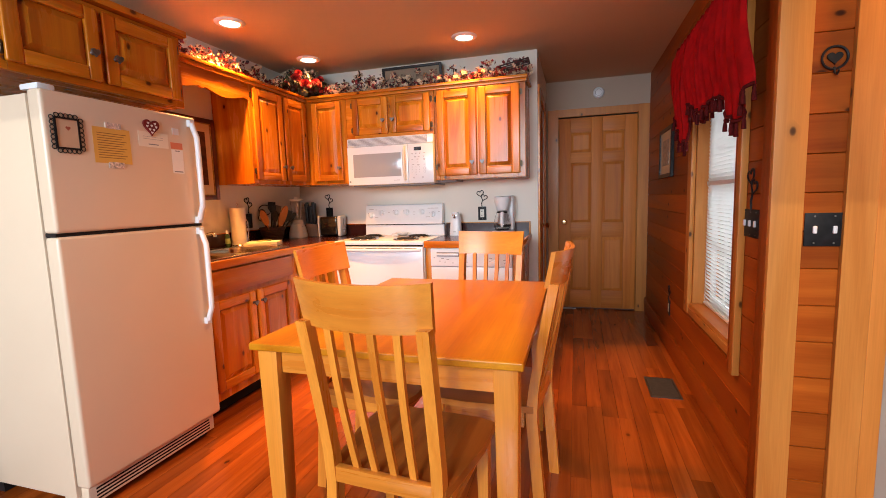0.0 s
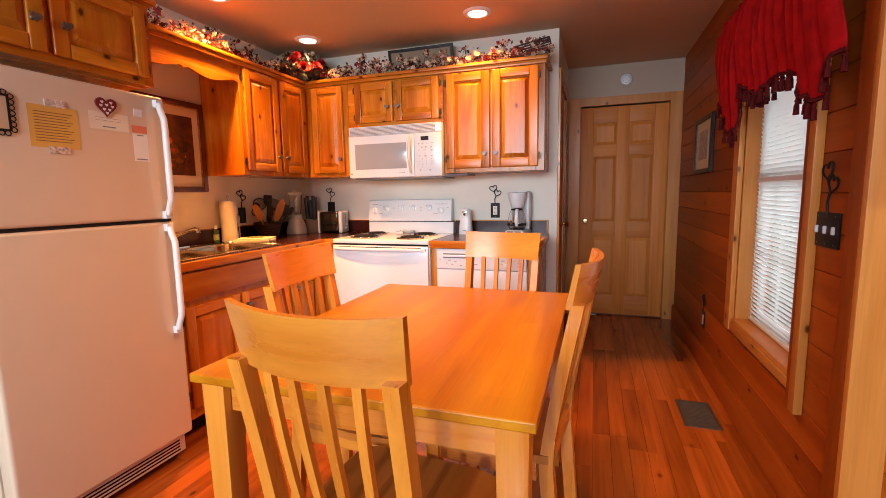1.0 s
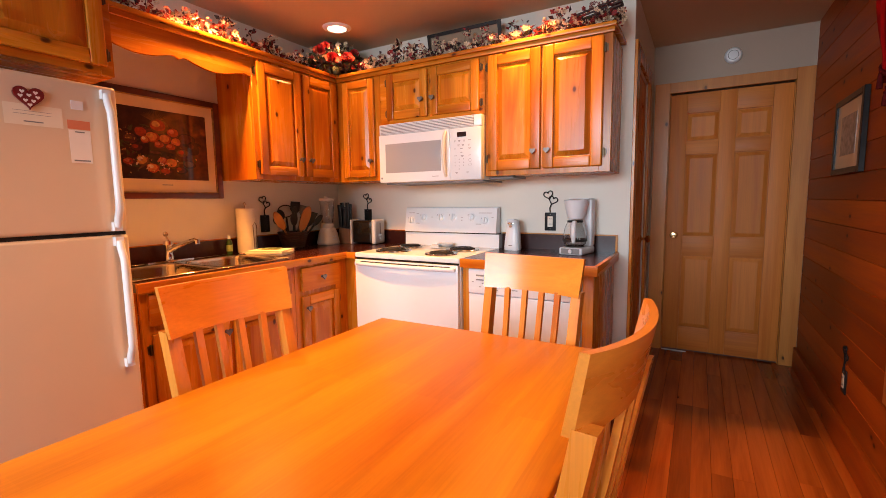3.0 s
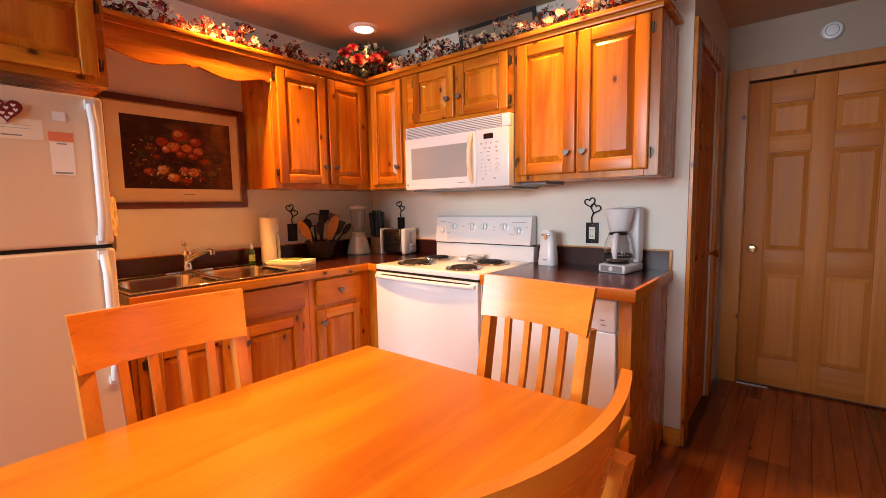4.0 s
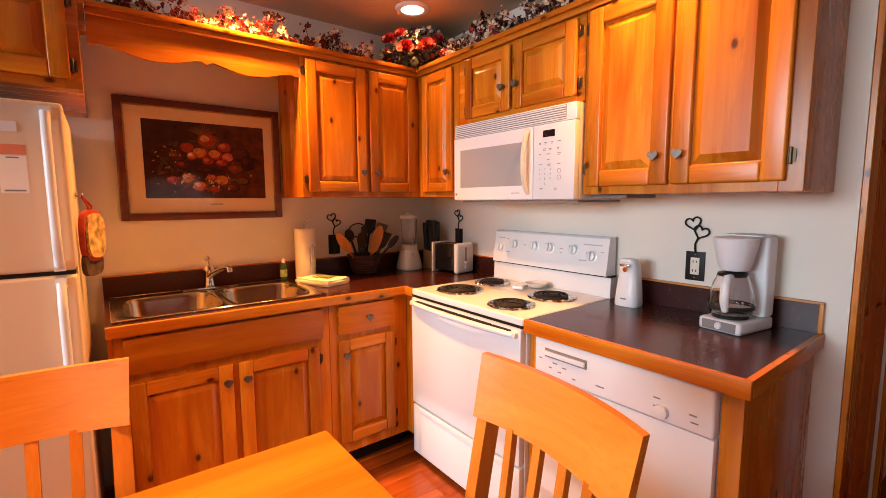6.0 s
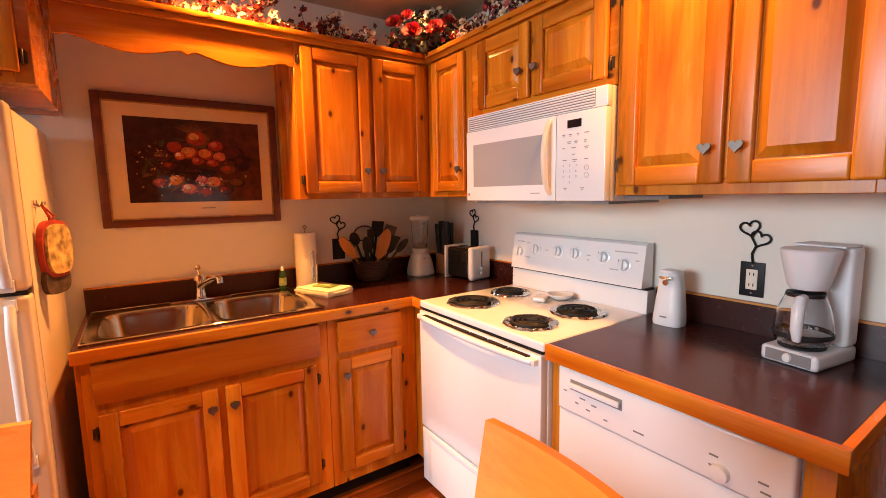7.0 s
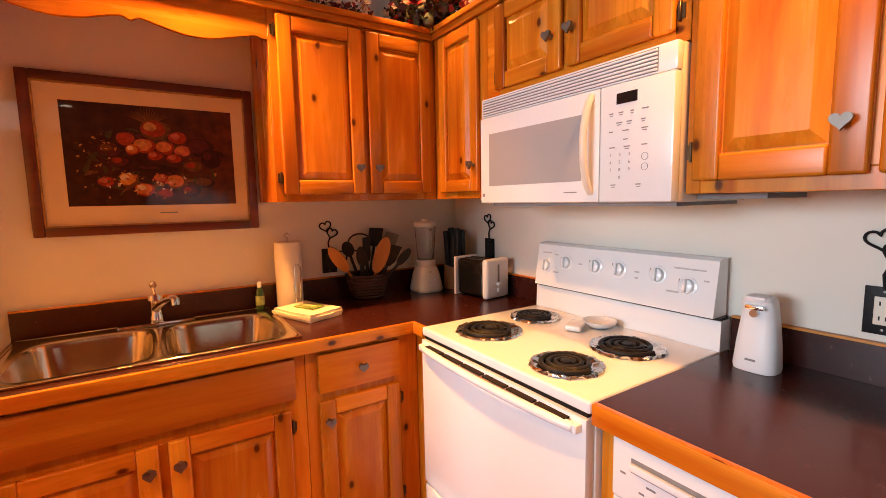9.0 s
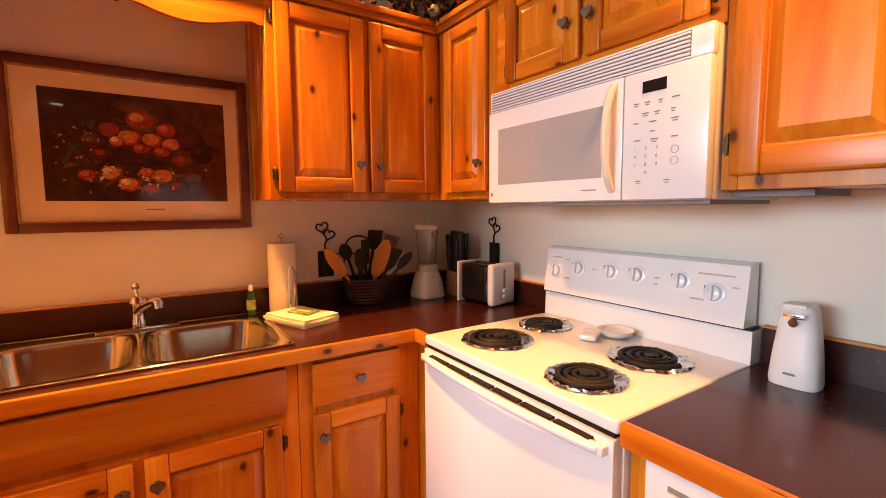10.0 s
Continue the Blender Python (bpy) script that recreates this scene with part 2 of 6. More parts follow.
def tube(points, r, seg=8, bm=None, closed=False):
    """A round bar along points; r is a number or one radius a point."""
    bm = bm or bmesh.new()
    pts = [Vector(p) for p in points]
    n = len(pts)
    rad = r if isinstance(r, (list, tuple)) else [r] * n
    rings, side = [], None
    for i, p in enumerate(pts):
        a = pts[(i - 1) % n] if closed or i else p
        b = pts[(i + 1) % n] if closed or i < n - 1 else p
        d = (b - a).normalized()
        if side is None:
            side = d.orthogonal().normalized()
        side = (side - d * side.dot(d)).normalized()
        up = d.cross(side)
        rings.append([bm.verts.new(p + rad[i] * (math.cos(2 * math.pi * k / seg) * side + math.sin(2 * math.pi * k / seg) * up)) for k in range(seg)])
    for i in range(n if closed else n - 1):
        a, b = rings[i], rings[(i + 1) % n]
        for k in range(seg):
            bm.faces.new((a[k], a[(k + 1) % seg], b[(k + 1) % seg], b[k]))
    if not closed:
        bm.faces.new(list(reversed(rings[0])))
        bm.faces.new(rings[-1])
    return bm


def prism(outline, m, depth, bm=None):
    """An outline in the plane of m's x and y, given depth along its z."""
    bm = bm or bmesh.new()
    a = [bm.verts.new(m @ Vector((x, y, 0))) for x, y in outline]
    b = [bm.verts.new(m @ Vector((x, y, depth))) for x, y in outline]
    n = len(a)
    bm.faces.new(a)
    bm.faces.new(list(reversed(b)))
    for i in range(n):
        j = (i + 1) % n
        bm.faces.new((a[i], b[i], b[j], a[j]))
    return bm


def facing(at, way):
    """A pose whose z points out of a wall: 'east' (+x), 'south' (-y), 'west' (-x), 'up'; its y is up, or north when it lies."""
    z = {"east": (1, 0, 0), "south": (0, -1, 0), "west": (-1, 0, 0), "up": (0, 0, 1), "north": (0, 1, 0)}[way]
    z = Vector(z)
    y = Vector((0, 1, 0)) if way == "up" else Vector((0, 0, 1))
    x = y.cross(z)
    return Matrix.Translation(at) @ Matrix((x, y, z)).transposed().to_4x4()


def heart(size, n=28):
    pts = []
    for i in range(n):
        t = 2 * math.pi * i / n
        pts.append((size * 0.5 * math.sin(t) ** 3, size * 0.5 * (0.8125 * math.cos(t) - 0.3125 * math.cos(2 * t) - 0.125 * math.cos(3 * t) - 0.0625 * math.cos(4 * t))))
    return pts


def panel_frustum(bm, m, w, h, d, slope):
    """A raised field on the plane of m, with sloped edges."""
    lo = [bm.verts.new(m @ Vector((x * w / 2, y * h / 2, 0))) for x, y in ((-1, -1), (1, -1), (1, 1), (-1, 1))]
    hi = [bm.verts.new(m @ Vector((x * (w / 2 - slope), y * (h / 2 - slope), d))) for x, y in ((-1, -1), (1, -1), (1, 1), (-1, 1))]
    for i in range(4):
        j = (i + 1) % 4
        bm.faces.new((lo[i], lo[j], hi[j], hi[i]))
    bm.faces.new(hi)
    bm.faces.new(list(reversed(lo)))


def local_box(bm, m, x0, x1, y0, y1, z0, z1):
    bmesh.ops.transform(bm, matrix=m, verts=add_box(bm, x0, x1, y0, y1, z0, z1))


def slab(m, x0, x1, y0, y1, z0, z1, w=0.0, seg=2):
    bm = bmesh.new()
    add_box(bm, x0, x1, y0, y1, z0, z1)
    if w:
        soften(bm, w, seg)
    bmesh.ops.transform(bm, matrix=m, verts=bm.verts)
    return bm


# ---- large structure ----
HX, HY, LOFT, ROOF = 2.272, 1.16, -4.05, 5.2
structure("floor", box(-0.12, 4.92, -7.12, 1.32, -0.12, -0.018), GROUT, "orange-stained oak strip floor with a satin finish", "floor")
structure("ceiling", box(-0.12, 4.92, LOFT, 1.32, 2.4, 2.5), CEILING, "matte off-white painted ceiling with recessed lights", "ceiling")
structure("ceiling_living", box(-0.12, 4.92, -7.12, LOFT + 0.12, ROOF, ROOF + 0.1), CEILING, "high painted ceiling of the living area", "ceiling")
structure("wall_loft", box(-0.12, 4.92, LOFT, LOFT + 0.12, 2.5, ROOF), PANEL[0], "pine-boarded wall above the kitchen ceiling edge", "wall")
# Unseen wall, made dark so less light bounces into the kitchen
structure("wall_living_west", boxes((-0.12, 0, -7.0, -2.9, 0, 2.4), (-0.12, 0, -7.0, LOFT, 2.4, ROOF)), PANEL[1], "unseen side wall of the living area, dark pine to cut bounce light", "wall")
structure("wall_west", box(-0.12, 0, -2.9, 1.2, 0, 2.4), WALL, "off-white painted wall behind the sink and refrigerator", "wall")
structure("wall_north", box(0, HX, 0, 0.12, 0, 2.4), WALL, "off-white painted wall behind the range", "wall")
structure("wall_hall", boxes((2.15, HX, 0.12, 0.125, 0, 2.4), (2.15, HX, 0.125, 0.76, 2.035, 2.4), (2.15, HX, 0.76, HY, 0, 2.4), (1.95, 2.15, 0.12, HY, 0, 2.4)), WALL, "painted side wall of the short hall", "wall")
structure("wall_hall_end", boxes((HX, 2.39, HY, HY + 0.12, 0, 2.4), (3.18, 3.42, HY, HY + 0.12, 0, 2.4), (2.39, 3.18, HY, HY + 0.12, 2.035, 2.4), (2.39, 3.18, HY + 0.09, HY + 0.12, 0, 2.035)), HALLWALL, "painted wall round the hall door, its shade put into the colour", "wall")
WY0, WY1, WZ0, WZ1 = -1.50, -0.72, 0.53, 2.03
east = structure("wall_east", boxes((3.292, 3.42, WY1, HY, 0, 2.4), (3.292, 3.42, -1.95, WY0, 0, 2.4), (3.292, 3.42, WY0, WY1, 0, WZ0), (3.292, 3.42, WY0, WY1, WZ1, 2.4)), PANEL[1], "wall of horizontal stained pine boards", "wall")
alcove = structure("wall_alcove", boxes((3.292, 3.53, -1.95, -1.83, 0, 2.4), (4.36, 4.92, -1.95, -1.83, 0, 2.4), (3.53, 4.36, -1.95, -1.83, 2.04, 2.4), (3.53, 4.36, -1.86, -1.83, 0, 2.04)), PANEL[0], "short pine-boarded wall beside the outer door", "wall")
structure("wall_living_east", boxes((4.8, 4.92, -3.6, -1.95, 0, 2.4), (4.8, 4.92, -7, -5.6, 0, 2.4), (4.8, 4.92, -5.6, -3.6, 0, 0.55), (4.8, 4.92, -5.6, -3.6, 2.15, 2.4), (4.8, 4.92, -7, LOFT, 2.4, ROOF)), PANEL[1], "pine-boarded wall of the living area", "wall")
structure("wall_south", boxes((-0.12, 0.2, -7.12, -7, 0, ROOF), (4.7, 4.92, -7.12, -7, 0, ROOF), (0.2, 4.7, -7.12, -7, 0, 1.3), (0.2, 4.7, -7.12, -7, 4.6, ROOF)), PANEL[0], "pine-boarded end wall with a tall window opening", "wall")


# ---- recessed ceiling lights ----
GLOW = material("lit_bulb_lens", (1, 0.9, 0.7), 0.4)
glow_b = GLOW.node_tree.nodes["Principled BSDF"]
glow_b.inputs["Emission Color"].default_value = (1.0, 0.86, 0.62, 1)
glow_b.inputs["Emission Strength"].default_value = 9.0
# Fittings for every can, the added one over the table included
for cx, cy in CANS:
    can = thing("recessed_light", (cx, cy, 2.4), "round white recessed ceiling light, switched on", "ceiling light", "recessed ceiling lights")
    part("trim_ring", lathe([(0.060, -0.002), (0.062, -0.012), (0.075, -0.014), (0.092, -0.006), (0.095, -0.001)], (cx, cy, 2.4), 36), PLASTIC, can)
    part("bulb", lathe([(0.0, -0.009), (0.03, -0.009), (0.060, -0.005)], (cx, cy, 2.4), 28), GLOW, can, "glowing bulb face")


# ---- doors of panels ----
def knob(parent, at, way, size=0.036):
    m = facing(at, way)
    ob = part("knob", soften(prism(heart(size), m @ Matrix.Translation((0, 0, 0.018)), 0.010), 0.003, 2), PEWTER, parent, "heart-shaped pewter knob")
    part("knob_stem", lathe([(0.0, 0.0), (0.009, 0.0), (0.006, 0.006), (0.006, 0.019), (0, 0.019)], (0, 0, 0), 14, m=m), PEWTER, ob)


def hinge(parent, at, way):
    m = facing(at, way)
    bm = slab(m, -0.004, 0.004, -0.024, 0.024, 0, 0.010, 0.002, 1)
    local_box(bm, m, -0.012, 0.012, -0.018, 0.018, 0, 0.003)
    part("hinge", bm, BRONZE, parent, "dark bronze hinge")


def panel_door(name, parent, way, u0, u1, z0, z1, plane, woods=PINE, knob_at=None, hinges=(), stile=0.055, thick=0.02, flat=False):
    """A framed door on the plane of a face; u runs along y for 'east' and along x for 'south'."""
    horiz = woods[1] if way in ("east", "west") else woods[0]

    def at(u, z):
        return (plane, u, z) if way in ("east", "west") else (u, plane, z)
    m = facing(at((u0 + u1) / 2, (z0 + z1) / 2), way)
    w, h = u1 - u0, z1 - z0
    bm = bmesh.new()
    local_box(bm, m, -w / 2 + 0.01, w / 2 - 0.01, -h / 2 + 0.01, h / 2 - 0.01, 0, thick * 0.22)
    if not flat:
        panel_frustum(bm, m @ Matrix.Translation((0, 0, thick * 0.22)), w - 2 * stile - 0.006, h - 2 * stile - 0.006, thick * 0.68, 0.028)
    door = part(name, bm, woods[2], parent, "", 12)
    for s in (-1, 1):
        part("stile", slab(m, s * (w / 2 - stile / 2) - stile / 2, s * (w / 2 - stile / 2) + stile / 2, -h / 2, h / 2, 0.001, thick, 0.007, 3), woods[2], door)
        part("rail", slab(m, -w / 2 + stile, w / 2 - stile, s * (h / 2 - stile / 2) - stile / 2, s * (h / 2 - stile / 2) + stile / 2, 0.001, thick - 0.0006, 0.007, 3), horiz, door)
    if knob_at:
        knob(door, facing(at(*knob_at), way) @ Vector((0, 0, thick)), way)
    for u, z in hinges:
        hinge(door, at(u, z), way)
    return door


def cabinet_run(name, at, label):
    return thing(name, at, label, "cabinet", "pine kitchen cabinets")


UZ0, UZ1 = 1.38, 2.085
# over the refrigerator
cab = cabinet_run("wall_cabinet", (0.3, -2.3, 1.735), "short two-door knotty pine cabinet above the refrigerator")
part("body", boxes((0.004, 0.60, -2.70, -1.895, 1.735, 2.085)), PINE[1], cab)
part("face_frame", boxes((0.60, 0.62, -2.70, -2.655, 1.735, 2.085), (0.60, 0.62, -1.94, -1.895, 1.735, 2.085), (0.60, 0.62, -2.655, -1.94, 1.735, 1.775), (0.60, 0.62, -2.655, -1.94, 2.05, 2.085), (0.60, 0.62, -2.335, -2.285, 1.775, 2.05), w=0.0015), PINE[1], cab)
panel_door("door", cab, "east", -2.665, -2.322, 1.765, 2.062, 0.621, knob_at=(-2.362, 1.875), hinges=((-2.672, 1.81), (-2.672, 2.02)))
panel_door("door", cab, "east", -2.300, -1.925, 1.765, 2.062, 0.621, knob_at=(-2.262, 1.875), hinges=((-1.918, 1.81), (-1.918, 2.02)))
part("top_moulding", box(0.0, 0.655, -2.71, -1.875, 2.086, 2.118, 0.006), PINE[1], cab)

# left of the range, in the corner
cab = cabinet_run("wall_cabinet", (0.17, -0.7, UZ0), "two-door knotty pine wall cabinet in the corner by the sink")
part("body", boxes((0.004, 0.31, -1.045, -0.004, UZ0, UZ1)), PINE[2], cab)
part("face_frame", boxes((0.31, 0.33, -1.045, -1.0, UZ0, UZ1), (0.31, 0.33, -0.385, -0.331, UZ0, UZ1), (0.31, 0.33, -1.0, -0.385, UZ0, UZ0 + 0.04), (0.31, 0.33, -1.0, -0.385, UZ1 - 0.03, UZ1), (0.31, 0.33, -0.70, -0.65, UZ0 + 0.04, UZ1 - 0.03), w=0.0015), PINE[2], cab)
panel_door("door", cab, "east", -1.018, -0.687, 1.408, 2.066, 0.331, knob_at=(-0.716, 1.515), hinges=((-1.025, 1.47), (-1.025, 2.01)))
panel_door("door", cab, "east", -0.664, -0.362, 1.408, 2.066, 0.331, knob_at=(-0.632, 1.515))

# narrow unit beside the microwave
cab = cabinet_run("wall_cabinet", (0.52, -0.17, UZ0), "narrow one-door knotty pine wall cabinet beside the microwave")
part("body", boxes((0.335, 0.715, -0.31, -0.004, UZ0, UZ1)), PINE[2], cab)
part("face_frame", boxes((0.331, 0.415, -0.33, -0.31, UZ0, UZ1), (0.66, 0.716, -0.33, -0.31, UZ0, UZ1), (0.415, 0.66, -0.33, -0.31, UZ0, UZ0 + 0.04), (0.415, 0.66, -0.33, -0.31, UZ1 - 0.03, UZ1), w=0.0015), PINE[2], cab)
panel_door("door", cab, "south", 0.395, 0.672, 1.408, 2.068, -0.331, knob_at=(0.648, 1.515), stile=0.05)

# above the microwave
cab = cabinet_run("wall_cabinet", (1.1, -0.17, 1.747), "short two-door knotty pine cabinet over the microwave")
part("body", boxes((0.717, 1.493, -0.31, -0.004, 1.748, UZ1)), PINE[0], cab)
part("face_frame", boxes((0.717, 0.79, -0.33, -0.31, 1.748, UZ1), (1.455, 1.493, -0.33, -0.31, 1.748, UZ1), (0.79, 1.455, -0.33, -0.31, 1.748, 1.79), (0.79, 1.455, -0.33, -0.31, UZ1 - 0.03, UZ1), (1.085, 1.135, -0.33, -0.31, 1.79, UZ1 - 0.03), w=0.0015), PINE[0], cab)
panel_door("door", cab, "south", 0.780, 1.098, 1.775, 2.068, -0.331, knob_at=(1.062, 1.880), hinges=((0.772, 1.82), (0.772, 2.02)))
panel_door("door", cab, "south", 1.119, 1.460, 1.775, 2.068, -0.331, knob_at=(1.147, 1.880), hinges=((1.468, 1.82), (1.468, 2.02)))

# tall unit over the dishwasher
cab = cabinet_run("wall_cabinet", (1.9, -0.17, UZ0), "large two-door knotty pine wall cabinet over the dishwasher")
part("body", boxes((1.496, 2.208, -0.31, -0.004, UZ0, UZ1)), PINE[2], cab)
part("face_frame", boxes((1.495, 1.53, -0.33, -0.31, UZ0, UZ1), (2.150, 2.209, -0.33, -0.31, UZ0, UZ1), (1.53, 2.150, -0.33, -0.31, UZ0, UZ0 + 0.045), (1.53, 2.150, -0.33, -0.31, UZ1 - 0.02, UZ1), (1.82, 1.87, -0.33, -0.31, UZ0 + 0.045, UZ1 - 0.02), w=0.0015), PINE[2], cab)
panel_door("door", cab, "south", 1.517, 1.836, 1.410, 2.072, -0.331, knob_at=(1.800, 1.508), hinges=((1.509, 1.48), (1.509, 2.01)), stile=0.06)
panel_door("door", cab, "south", 1.850, 2.168, 1.410, 2.072, -0.331, knob_at=(1.880, 1.508), hinges=((2.176, 1.48), (2.176, 2.01)), stile=0.06)


def valance_edge(n=80):
    pts = []
    for i in range(n + 1):
        s = i / n
        c = abs(s - 0.5) * 2
        d = 0.106 + 0.036 * math.sin(min(1.0, c / 0.9) * math.pi) ** 1.4 + (0.017 * max(0.0, 1 - c / 0.06))
        if c > 0.93:
            d = 0.112
        pts.append((-1.872 + 0.826 * s, d))
    return pts


val = thing("valance_board", (0.32, -1.46, 1.95), "scalloped knotty pine valance board above the sink picture", "valance")
m = facing((0.312, 0, 2.085), "east")
part("board", soften(prism([(-1.872, 0.0)] + [(y, -d) for y, d in valance_edge()] + [(-1.046, 0.0)], m, 0.018), 0.002, 1), PINE[1], val)
part("shelf", boxes((0.004, 0.345, -1.873, -1.046, 2.087, 2.102)), PINE[1], val)
crown = thing("crown_moulding", (0.35, -0.35, 2.09), "long pine crown strip along the cabinet tops", "moulding")
part("left_strip", box(0.004, 0.362, -1.873, -0.364, 2.104, 2.126, 0.004), PINE[1], crown)
part("left_bead", box(0.334, 0.352, -1.873, -0.353, 2.078, 2.103, 0.005), PINE[1], crown)
part("back_strip", box(0.004, 2.228, -0.363, -0.004, 2.1045, 2.1265, 0.004), PINE[0], crown)
part("back_bead", box(0.334, 2.220, -0.352, -0.334, 2.0785, 2.1035, 0.005), PINE[0], crown)

# base cabinets on the sink wall
cab = cabinet_run("sink_base_cabinet", (0.3, -1.45, 0), "knotty pine sink base cabinet with two doors")
part("body", boxes((0.004, 0.59, -1.875, -1.055, 0.10, 0.70)), PINE[1], cab)
part("face_frame", boxes((0.59, 0.61, -1.875, -1.82, 0.10, 0.874), (0.59, 0.61, -1.12, -1.05, 0.10, 0.874), (0.59, 0.61, -1.82, -1.12, 0.10, 0.16), (0.59, 0.61, -1.82, -1.12, 0.68, 0.725), (0.59, 0.61, -1.82, -1.12, 0.85, 0.874), (0.59, 0.61, -1.50, -1.44, 0.16, 0.68), w=0.0015), PINE[2], cab)
part("end_panel", box(0.004, 0.588, -1.892, -1.876, 0.10, 0.874), PINE[2], cab)
part("toe_kick", box(0.004, 0.535, -1.87, -0.62, 0, 0.099), DARK, cab)
part("drawer_front", box(0.611, 0.631, -1.848, -1.087, 0.722, 0.860, 0.005), PINE[1], cab)
panel_door("door", cab, "east", -1.842, -1.483, 0.155, 0.686, 0.611, knob_at=(-1.508, 0.615), hinges=((-1.849, 0.23), (-1.849, 0.62)))
panel_door("door", cab, "east", -1.459, -1.106, 0.155, 0.686, 0.611, knob_at=(-1.432, 0.615), hinges=((-1.099, 0.23), (-1.099, 0.62)))
cab = cabinet_run("drawer_base_cabinet", (0.3, -0.85, 0), "knotty pine base cabinet with one drawer over one door")
part("body", boxes((0.004, 0.59, -1.049, -0.004, 0.10, 0.874)), PINE[1], cab)
part("face_frame", boxes((0.59, 0.61, -1.049, -0.99, 0.10, 0.874), (0.59, 0.61, -0.715, -0.612, 0.10, 0.874), (0.59, 0.61, -0.99, -0.715, 0.10, 0.17), (0.59, 0.61, -0.99, -0.715, 0.68, 0.725), (0.59, 0.61, -0.99, -0.715, 0.845, 0.874), (0.592, 0.716, -0.61, -0.592, 0.10, 0.874), w=0.0015), PINE[2], cab)
drawer = part("drawer_front", box(0.611, 0.631, -1.008, -0.697, 0.716, 0.855, 0.005), PINE[1], cab)
knob(drawer, (0.631, -0.853, 0.787), "east")
panel_door("door", cab, "east", -1.008, -0.697, 0.160, 0.686, 0.611, knob_at=(-0.980, 0.615), hinges=((-0.690, 0.23), (-0.690, 0.62)))

# base unit round the dishwasher
cab = cabinet_run("dishwasher_surround", (1.85, -0.3, 0), "pine end panel and stile framing the dishwasher")
part("stile", box(1.479, 1.521, -0.61, -0.03, 0.0, 0.874, 0.002), PINE[2], cab)
part("end_panel", box(2.143, 2.195, -0.612, -0.004, 0.0, 0.874, 0.002), PINE[2], cab)
part("top_rail", box(1.5215, 2.1425, -0.608, -0.58, 0.867, 0.874), PINE[0], cab)

# worktops
def plate(xs, ys, missing, z0, z1):
    """One board over a grid of cells, with some cells cut out."""
    bm = bmesh.new()
    cells = [(i, j) for i in range(len(xs) - 1) for j in range(len(ys) - 1) if (i, j) not in missing]
    known = {}

    def v(i, j, z):
        if (i, j, z) not in known:
            known[i, j, z] = bm.verts.new((xs[i], ys[j], z))
        return known[i, j, z]
    for i, j in cells:
        ring = ((i, j), (i + 1, j), (i + 1, j + 1), (i, j + 1))
        bm.faces.new([v(*p, z1) for p in ring])
        bm.faces.new([v(*p, z0) for p in reversed(ring)])
        for k, side in enumerate(((i, j - 1), (i + 1, j), (i, j + 1), (i - 1, j))):
            if side not in cells:
                p, q = ring[k], ring[(k + 1) % 4]
                bm.faces.new((v(*p, z0), v(*q, z0), v(*q, z1), v(*p, z1)))
    return bm


SX0, SX1, SY0, SY1 = 0.06, 0.575, -1.868, -1.052
top = thing("worktop", (0.3, -0.9, 0.875), "dark brown laminate worktop with an orange pine edge", "worktop", "worktops")
part("surface", plate((0.004, SX0 + 0.02, SX1 - 0.02, 0.628, 0.718), (-1.893, SY0 + 0.02, SY1 - 0.02, -0.628, -0.004), {(1, 1), (3, 0), (3, 1), (3, 2)}, 0.876, 0.914), LAMINATE, top)
part("front_edge", box(0.6285, 0.647, -1.895, -0.630, 0.874, 0.9155, 0.003), PINE[1], top)
part("return_edge", box(0.629, 0.7195, -0.6475, -0.6285, 0.874, 0.9152, 0.003), PINE[0], top)
part("backsplash", box(0.003, 0.020, -1.893, -0.021, 0.9145, 1.012), LAMINATE, top)
part("backsplash", box(0.003, 0.718, -0.0205, -0.003, 0.9145, 1.012), LAMINATE, top)
part("backsplash_cap", box(0.0025, 0.022, -1.894, -0.0225, 1.0125, 1.018, 0.001), PINE[1], top)
part("backsplash_cap", box(0.0025, 0.718, -0.0222, -0.0025, 1.0125, 1.018, 0.001), PINE[0], top)
top = thing("worktop", (1.86, -0.3, 0.875), "short dark brown laminate worktop over the dishwasher", "worktop", "worktops")
part("surface", box(1.478, 2.199, -0.630, -0.004, 0.876, 0.914), LAMINATE, top)
part("front_edge", box(1.478, 2.218, -0.649, -0.6305, 0.866, 0.9155, 0.003), PINE[0], top)
part("end_edge", box(2.1995, 2.218, -0.630, -0.004, 0.866, 0.9155, 0.003), PINE[1], top)
part("backsplash", box(1.478, 2.200, -0.0205, -0.003, 0.9145, 1.012), LAMINATE, top)
part("backsplash_cap", box(1.478, 2.212, -0.0225, -0.0025, 1.0125, 1.019, 0.001), TRIM[0], top)
part("backsplash_end", box(2.2005, 2.212, -0.0225, -0.003, 0.916, 1.0122, 0.001), TRIM[2], top)


# ---- refrigerator ----
fr = thing("refrigerator", (0.4, -2.32, 0), "white top-freezer refrigerator with notes on its door", "refrigerator")
FY0, FY1 = -2.640, -1.950
part("body", box(0.05, 0.662, FY0, FY1, 0.075, 1.655, 0.006), FRIDGE, fr)
part("freezer_door", box(0.668, 0.735, FY0, FY1, 1.142, 1.668, 0.014, 3), FRIDGE, fr)
part("lower_door", box(0.668, 0.735, FY0, FY1, 0.125, 1.128, 0.014, 3), FRIDGE, fr)
part("gasket", box(0.6622, 0.6678, FY0 + 0.012, FY1 - 0.012, 0.13, 1.655), BLACK, fr)
part("gap", box(0.6682, 0.722, FY0 + 0.005, FY1 - 0.005, 1.1285, 1.1415), BLACK, fr)
